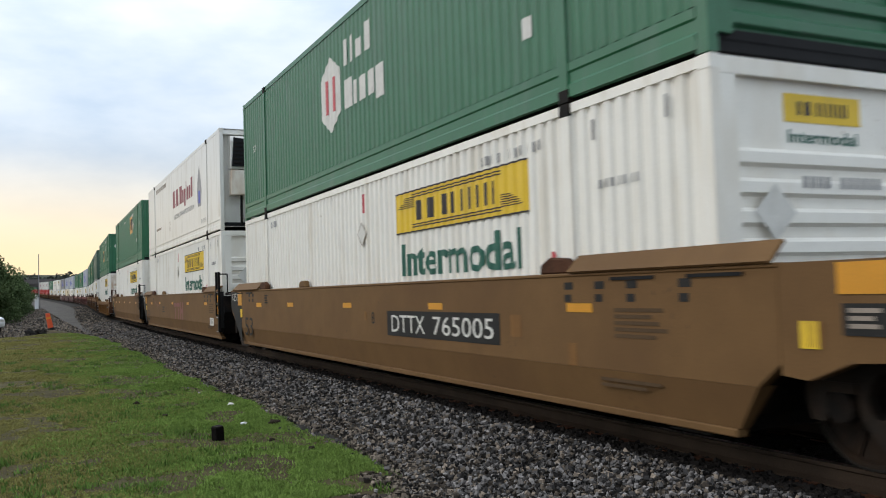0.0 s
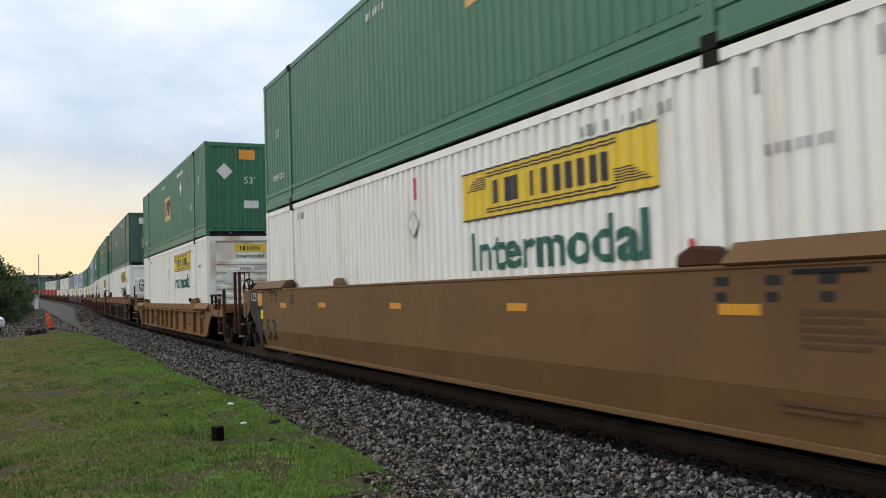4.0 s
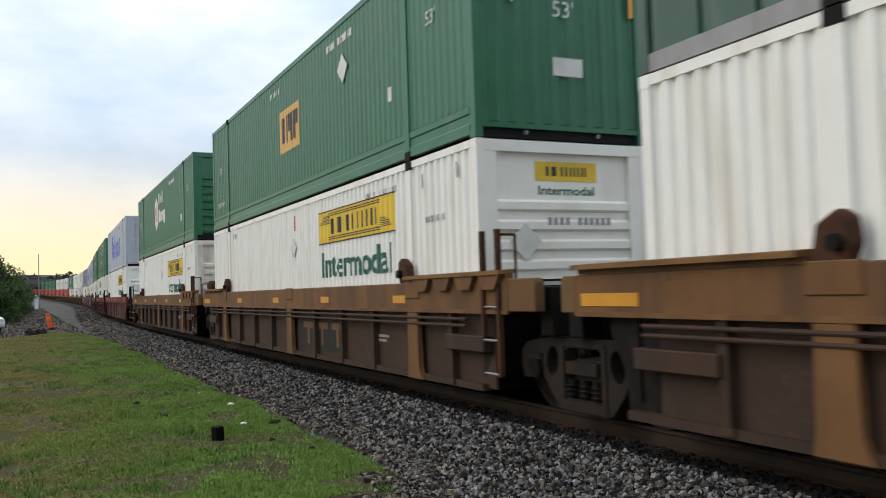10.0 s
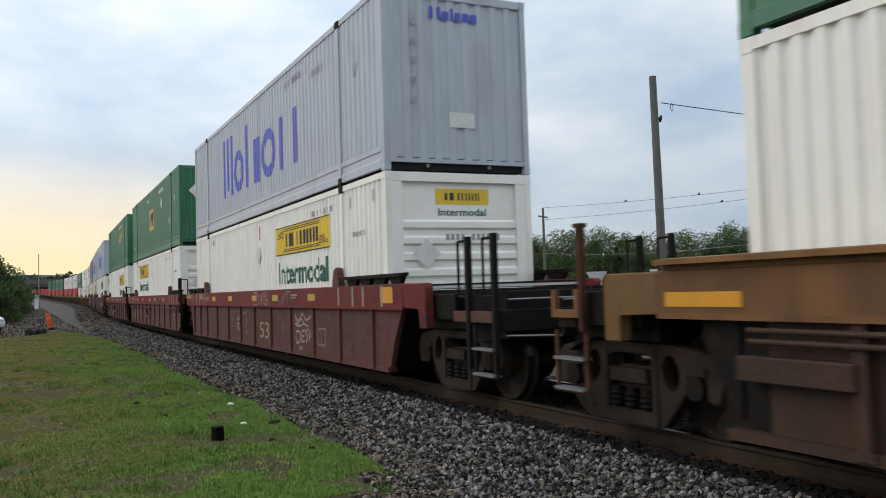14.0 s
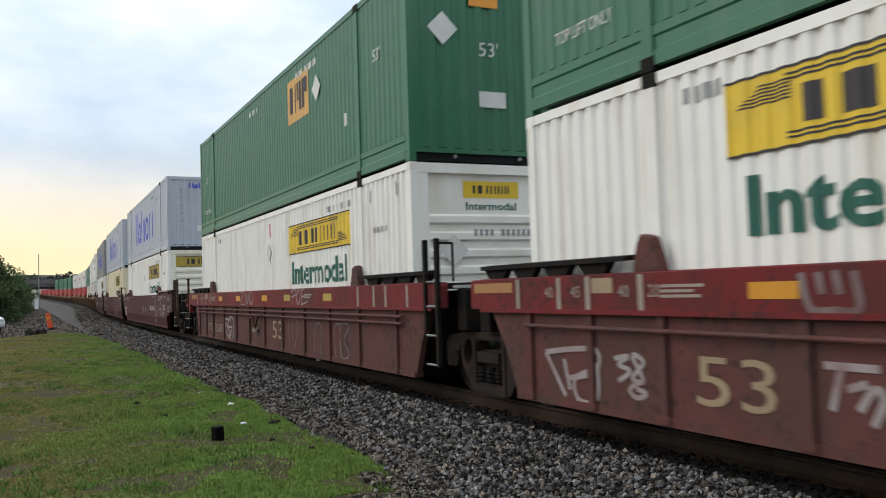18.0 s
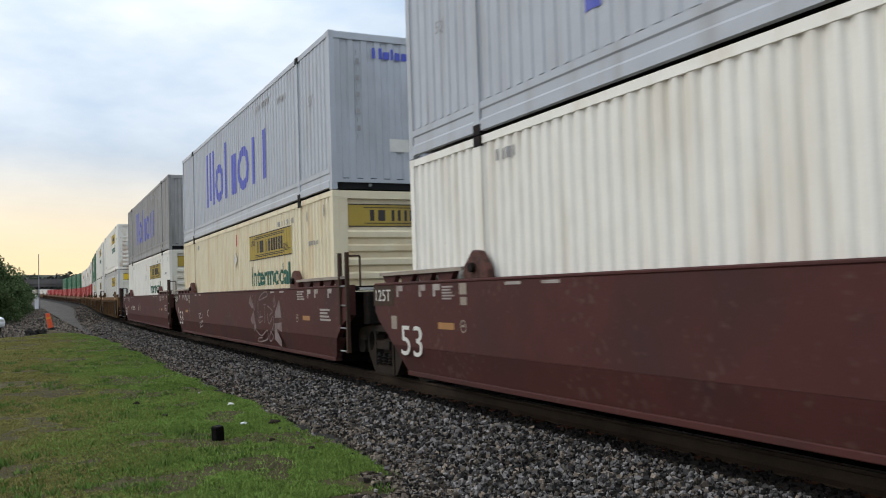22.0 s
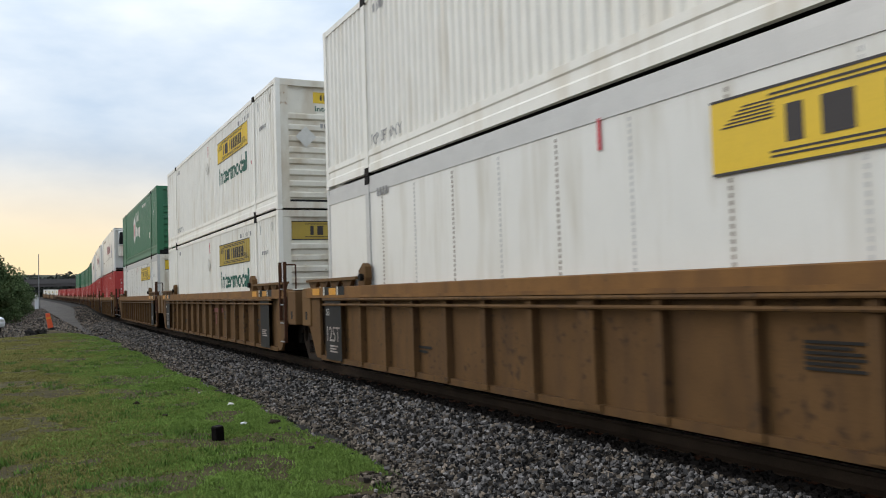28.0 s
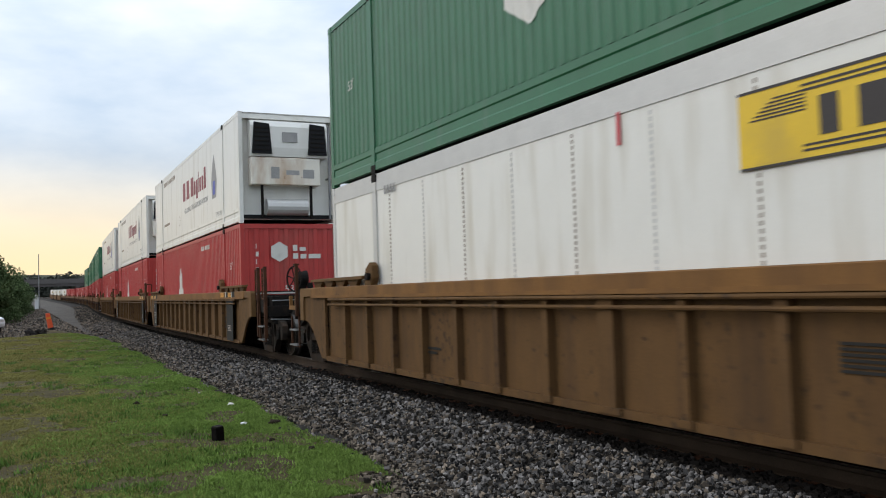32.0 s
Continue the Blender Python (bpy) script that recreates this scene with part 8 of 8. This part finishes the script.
# ======== road bridge over the line ========
bridge = thing_of("road_bridge", "grey concrete road bridge across the line", "bridge", pose(2.0, 402, -1.75))
piece("deck", lambda bm: box(bm, -75, 75, -5, 5, 10.4, 11.5), "concrete", bridge)
for y in (-4.2, -1.4, 1.4, 4.2):
    piece("girder", lambda bm: box(bm, -75, 75, y - 0.3, y + 0.3, 9.3, 10.39), "concrete", bridge)
for y in (-5, 4.75):
    piece("parapet", lambda bm: box(bm, -75, 75, y, y + 0.25, 11.504, 12.4), "concrete", bridge)
for x in (-13, 12, 34):
    for y in (-3, 3):
        piece("pier", lambda bm: rod(bm, (x, y, 1.2), (x, y, 8.6), 0.6, 14), "concrete", bridge)
    piece("pier_cap", lambda bm: box(bm, x - 0.8, x + 0.8, -5, 5, 8.6, 9.29), "concrete", bridge)
for s in (-1, 1):
    piece("abutment", lambda bm: prism(bm, [(s * 38, 0), (s * 75, 0), (s * 75, 10.38), (s * 56, 10.38)], -6, 6, "y"), "concrete", bridge)

# ======== poles, wires, birds beyond the track ========
pole = thing_of("utility_pole", "tall weathered grey wooden pole", "pole", pose(15.9, 26.0, ground_z(26), 0, -0.6, 0))
piece("shaft", lambda bm: rod(bm, (0, 0, 0), (-0.02, 0, 9.75), 0.185, 16, 0.135), "pole_wood", pole)
piece("bracket", lambda bm: [box(bm, 0.1, 0.30, -0.05, 0.05, 8.05, 8.15), rod(bm, (0.24, 0, 7.98), (0.30, 0, 8.22), 0.05, 8)], "dark_steel", pole)


def tube(bm, path, r, seg=5):
    rings = []
    for i, p in enumerate(path):
        d = (path[min(i + 1, len(path) - 1)] - path[max(i - 1, 0)]).normalized()
        q = d.to_track_quat("Z", "Y")
        rings.append([bm.verts.new(p + q @ Vector((r * math.cos(6.2832 * k / seg), r * math.sin(6.2832 * k / seg), 0))) for k in range(seg)])
    for a, b in zip(rings, rings[1:]):
        for k in range(seg):
            bm.faces.new((a[k], a[(k + 1) % seg], b[(k + 1) % seg], b[k]))


def wire(points, r, label, mat="black", sag=0.0):
    bm = bmesh.new()
    path = []
    for a, b in zip(points, points[1:]):
        a, b = Vector(a), Vector(b)
        for i in range(10):
            u = i / 10
            path.append(a.lerp(b, u) - Vector((0, 0, 4 * sag * u * (1 - u))))
    path.append(Vector(points[-1]))
    tube(bm, path, r)
    ob = new("wire", mesh_of("wire", bm, mat))
    return tagged(ob, label, "wire", "overhead wires")


TOPW = (16.05, 25.9, 8.36)
wire([TOPW, (20.23, 23.52, 7.46), (24.66, 24.70, 7.54)], 0.018, "guy wire from the tall pole")
wire([(24.66, 24.70, 7.54), (52, 32.0, 8.9)], 0.012, "overhead wire beyond the track")
wire([(24.66, 24.70, 7.54), (34, 20.2, 3.9)], 0.014, "slanting guy wire beyond the track")
coil = thing_of("wire_coil", "coiled slack of wire hanging from the guy", "wire", pose(0, 0, 0))
piece("loop", lambda bm: torus(bm, (16.45, 25.75, 8.18), (0.5, -0.85, 0), 0.15, 0.012, 20, 5), "black", coil)
ins = thing_of("strain_insulator", "dark strain insulator in the guy wire", "insulator", pose(0, 0, 0))
piece("insulator_body", lambda bm: rod(bm, (19.9, 23.72, 7.54), (20.55, 23.45, 7.44), 0.055, 8), "black", ins)
piece("jumper_loop", lambda bm: [rod(bm, (22.9 + 0.16 * i, 24.25 + 0.06 * i, 7.50 - 0.42 * math.sin(math.pi * i / 8)), (22.9 + 0.16 * (i + 1), 24.25 + 0.06 * (i + 1), 7.50 - 0.42 * math.sin(math.pi * (i + 1) / 8)), 0.015, 5) for i in range(8)], "black", ins)

far_pole = thing_of("utility_pole", "far wooden pole with crossarm and lamp", "pole", pose(44.4, 78.6, ground_z(78)))
piece("shaft", lambda bm: rod(bm, (0, 0, 0), (0, 0, 10.1), 0.17, 10, 0.12), "pole_wood", far_pole)
piece("crossarm", lambda bm: box(bm, -1.3, 1.3, -0.06, 0.06, 9.05, 9.2), "pole_wood", far_pole, at=pose(0, 0, 0, 0, 0, 35))
piece("lamp_arm", lambda bm: rod(bm, (0, 0, 6.6), (-1.9, 0.4, 6.9), 0.04, 6), "galv", far_pole)
piece("lamp_head", lambda bm: lathe(bm, [(-2.4, 0.05), (-2.2, 0.16), (-1.8, 0.13)], 10, (0, 0.4, 6.9)), "galv", far_pole)
SPANS = (((44.37, 78.40, 9.82), (51.22, 40.00, 8.99)), ((44.53, 78.40, 8.53), (51.17, 40.00, 8.46)))
for a, b in SPANS:
    wire([a, b], 0.016, "overhead wire from the far pole", sag=0.35)
wire([(44.37, 78.40, 4.84), (50.89, 40.00, 5.29)], 0.02, "low slack overhead wire", "galv", sag=0.9)


def bird(at):
    b = thing_of("bird", "small dark bird perched on the wire", "bird", at, "birds on the wire")
    piece("body", lambda bm: bmesh.ops.create_uvsphere(bm, u_segments=10, v_segments=7, radius=0.08, matrix=Matrix.Diagonal((0.8, 1.3, 1.0, 1))), "black", b, key="bird_b")
    piece("head", lambda bm: bmesh.ops.create_uvsphere(bm, u_segments=8, v_segments=6, radius=0.045, matrix=Matrix.Translation((0, -0.07, 0.09))), "black", b, key="bird_h")
    piece("tail", lambda bm: prism(bm, [(0.06, -0.02), (0.24, -0.10), (0.24, -0.07), (0.06, 0.04)], -0.025, 0.025), "black", b, key="bird_t")


for k, u in ((0, 0.30), (1, 0.58), (0, 0.52), (0, 0.72)):
    a, b = SPANS[k]
    p = Vector(a).lerp(Vector(b), u)
    bird(pose(p.x, p.y, p.z - 4 * 0.35 * u * (1 - u) + 0.085, 0, 0, 60))

# ======== yard beyond the track: sign, parked red trailers, sheds ========
sign = thing_of("warning_sign", "white sign with red prohibition ring", "sign", pose(26.0, 28.8, ground_z(29), 0, 0, 42))
piece("plate", lambda bm: box(bm, -0.46, 0.46, -0.015, 0.0, 1.42, 2.36), "car_white", sign, bevel=0.004)
piece("post", lambda bm: box(bm, -0.04, 0.04, 0.002, 0.06, 0, 2.3), "galv", sign)
on_front("prohibition_ring", ring(0, 0, 0.37, 0.37, 0.06, 28), "ink_red", sign, 0, 1.88, -0.020)
on_front("slash", stroke([(-0.24, 0.24), (0.24, -0.24)], 0.05), "ink_red", sign, 0, 1.88, -0.023)
on_front("symbol", rects((-0.06, 0.07, -0.22, 0.1)), "ink", sign, 0, 1.88, -0.018)


def red_trailer(at, length):
    t = thing_of("trailer", "parked red trailer with pale roof", "trailer", at, "parked red trailers")
    piece("body", lambda bm: box(bm, 0, length, -1.2, 1.2, 0.95, 2.62), "trailer_red", t, bevel=0.05)
    piece("roof", lambda bm: box(bm, -0.03, length + 0.03, -1.22, 1.22, 2.624, 2.78), "roof_pale", t, "pale roof edge")
    piece("belt", lambda bm: box(bm, 0.02, length - 0.02, -1.212, 1.212, 1.72, 1.84), "roof_pale", t, "white side stripe")
    piece("chassis", lambda bm: box(bm, 0.2, length - 0.2, -0.6, 0.6, 0.62, 0.94), "dark_steel", t)
    piece("roof_vent", lambda bm: box(bm, length * 0.3, length * 0.3 + 0.5, -0.3, 0.3, 2.782, 2.95), "roof_pale", t)
    for x in (1.2, 2.4, length - 2.4, length - 1.2):
        for s in (-1, 1):
            piece("wheel", lambda bm: rod(bm, (x, s * 0.8, 0.48), (x, s * 1.15, 0.48), 0.48, 16), "rubber", t)


for k, (x, y, l, a) in enumerate(((40.6, 56.5, 10.5, -44), (49.8, 50.2, 7.2, -30), (58.0, 46.0, 11.0, -26), (62.2, 52.0, 10.0, -30))):
    red_trailer(pose(x, y, -0.35 + 0.02 * k, 0, 0, a), l)
for k, (x, y, w, h) in enumerate(((44.2, 57.5, 2.0, 3.55), (46.6, 55.8, 2.2, 3.45))):
    shed = thing_of("roof_unit", "white boxy cabin behind the trailers", "cabin", pose(x, y, -0.35, 0, 0, -42), "white cabins")
    piece("cabin", lambda bm: box(bm, -w / 2, w / 2, -1, 1, 0, h - 0.1), "car_white", shed, bevel=0.03)
    piece("cabin_roof", lambda bm: box(bm, -w / 2 - 0.1, w / 2 + 0.1, -1.1, 1.1, h - 0.098, h), "roof_grey", shed)
    piece("cabin_window", lambda bm: box(bm, -0.1, w / 2 - 0.3, -1.014, -1.0, h - 1.0, h - 0.4), "glass_dark", shed)
fork = thing_of("hopper", "white funnel-shaped hopper in the yard", "hopper", pose(36.5, 58.5, -0.35))
piece("funnel", lambda bm: rod(bm, (0, 0, 1.9), (0, 0, 2.75), 0.45, 4, 1.1), "car_white", fork)
piece("stand", lambda bm: box(bm, -0.3, 0.3, -0.3, 0.3, 0, 1.9), "car_white", fork)
# second track in the yard, seen through the gaps
for c in (5.2, 6.7):
    strip("yard_rail", [(c - 0.035, -0.30), (c - 0.035, -0.16), (c + 0.035, -0.16), (c + 0.035, -0.30)], "rail_side", ys=[-40, 0, 40, 90, 160], label="rusty rail of the yard track", category="rail")

# ======== the rake: (front of load at t = 0, car style, ends, upper box, lower box) ========
MOVERS = []


def run_with_train(thing, y, z):
    MOVERS.append((thing, y, z))
    thing.matrix_basis = pose(bend(y), y, z + rise(y))


PANELS = {1: (6.54, 1.885), 4: (6.12, 2.005), 5: (6.34, 1.945), 6: (6.31, 1.85), 9: (6.36, 1.86), 0: (6.55, 1.875), 3: (6.72, 1.985)}     # left edge and foot of the yellow side panel


def load(kind, y, z, panel=None, far=False):
    thing = new("shipping_container")
    if far:
        FAR.add(thing)
    label, fn = LOADS[kind]
    tagged(thing, label, "container", "containers on the train")
    white_box(thing, panel=panel, end_paint="white_rusty" if panel == PANELS[6] or panel == PANELS[3] else None) if kind == "white" else fn(thing)
    run_with_train(thing, y, z)
    return thing


LOADS = {
    "green_hexagon": ("green corrugated container with white hexagon emblem", lambda t: plain_box(t, "green", "mild", "hexagon")),
    "green_square": ("green corrugated container with faded orange emblem", lambda t: plain_box(t, "green", "mild", "square")),
    "green_high": ("green corrugated container with orange emblem high on its side", lambda t: plain_box(t, "green", "mild", "square", emblem=(6.2, 1.64))),
    "green_taped": ("green corrugated container with orange strips on its end", lambda t: plain_box(t, "green", "mild", "square", True)),
    "worn": ("dull dark green container with wide pressed ribs", lambda t: plain_box(t, "green_dark", "wide", "worn")),
    "blue": ("light grey container with large blue word mark", lambda t: plain_box(t, "grey", "soft", "blue_word")),
    "blue_dirty": ("grimy dark grey container with large blue word mark", lambda t: plain_box(t, "grey_dark", "soft", "blue_word")),
    "red": ("red corrugated container with white emblem", lambda t: plain_box(t, "red", "fine", "house")),
    "plain_green": ("plain green corrugated container", lambda t: plain_box(t, "green", "mild", "")),
    "reefer": ("white insulated container with cooling machine", lambda t: cooled_box(t)),
    "white": ("white corrugated container with yellow panel", lambda t: white_box(t)),
    "white_turned": ("white corrugated container with yellow panel near its rear", lambda t: white_box(t, turned=True)),
    "white_wide": ("white corrugated container with broad yellow end panel", lambda t: white_box(t, wide_end=True, yellow="yellow_dull", end_paint="white_grimy_shaded")),
    "white_stained": ("off-white corrugated container with stained cream end", lambda t: white_box(t, wide_end=True, yellow="yellow_dull", end_paint="cream_light")),
    "cream": ("rust-streaked cream container with yellow panel", lambda t: white_box(t, "cream", "yellow_dull", True)),
    "white_rusted": ("white corrugated container with rust-stained end", lambda t: white_box(t, skirt=True, end_paint="white_rusty")),
    "white_up": ("white corrugated container with deep bottom rail", lambda t: white_box(t, skirt=True, end_paint="white_grimy_shaded")),
    "white_smooth": ("white smooth riveted container with yellow panel", lambda t: white_box(t, "white_smooth", smooth=True, wide_end=True, end_paint="white_grimy_shaded")),
}
RAKE = (
    (5.15, "tan_smooth", "front", "green_hexagon", "white"), (24.28, "tan_smooth", "", "reefer", "white"), (43.38, "tan_smooth", "rear", "green_high", "white"),
    (66.82, "tan_single", "both", "green_square", "white"),
    (90.33, "brown", "front", "worn", "white"), (109.58, "brown", "", "green_taped", "white"), (129.06, "brown", "rear", "green_hexagon", "white"),
    (152.45, "red", "front", "blue", "white"), (171.97, "red", "", "green_square", "white_turned"), (191.29, "red", "rear", "green_high", "white"),
    (214.79, "oxide", "front", "blue", "white_stained"), (234.38, "oxide", "", "blue", "cream"), (254.02, "oxide", "rear", "blue_dirty", "white_wide"),
    (277.73, "tan_ribbed", "front", "white_rusted", "white_smooth"), (297.25, "tan_ribbed", "", "white_up", "white_wide"), (316.72, "tan_ribbed", "rear", "green_hexagon", "white_smooth"),
    (340.2, "tan_ribbed", "front", "reefer", "red"), (359.7, "tan_ribbed", "", "reefer", "red"), (379.2, "tan_ribbed", "rear", "reefer", "red"),
    (402.7, "brown", "front", "plain_green", "red"), (422.2, "brown", "", "plain_green", "red"), (441.7, "brown", "rear", "plain_green", "red"),
    (465.2, "brown", "front", "plain_green", "red"), (484.7, "brown", "", "", "red"), (504.2, "brown", "rear", "", "red"),
    (527.7, "brown", "front", "", "red"), (547.2, "brown", "", "", "red"), (566.7, "brown", "rear", "", "white"),
    (590.2, "tan_smooth", "front", "", "white"), (609.7, "tan_smooth", "", "", "white"), (629.2, "tan_smooth", "rear", "", "white"),
)
for n, (y, style, ends, upper, lower) in enumerate(RAKE):
    car = well_car(style, ends in ("front", "both"), ends in ("rear", "both"), n > 17, {7: (), 8: (0.99,)}.get(n))
    if n <= 17:
        marks_for(n, style, car)
    run_with_train(car, y, 0.0)
    load(lower, y, 0.345, PANELS.get(n), n > 17)
    if upper:
        load(upper, y, 0.345 + HIGH + 0.012, None, n > 17)

# ======== the train runs towards -y past the camera ========
SPEED, SLOWING = 10.091, 0.009


def gone(t):
    return SPEED * t - SLOWING * t * t / 2


def motions():
    for thing, y, z in MOVERS:
        rows = []
        for k in range(33):
            a = y - gone(k)
            x0, x1 = bend(a), bend(a + LEN)
            r0, r1 = rise(a), rise(a + LEN)
            rows.append((float(k), pose(x0, a, z + r0, math.degrees(math.atan2(r1 - r0, LEN)), 0, -math.degrees(math.atan2(x1 - x0, LEN)))))
        walk(thing, rows)
    for s in (-1, 1):
        first = WHEELS[s]
        walk(first, [(k / 15, pose(0, s * 0.89, WHEEL_R, math.degrees(gone(k / 15) / WHEEL_R))) for k in range(481)])
        for other in TURNING:
            if other.get("axle") == s:
                keys = other.animation_data_create()
                keys.action, keys.action_slot = first.animation_data.action, first.animation_data.action_slot


motions()
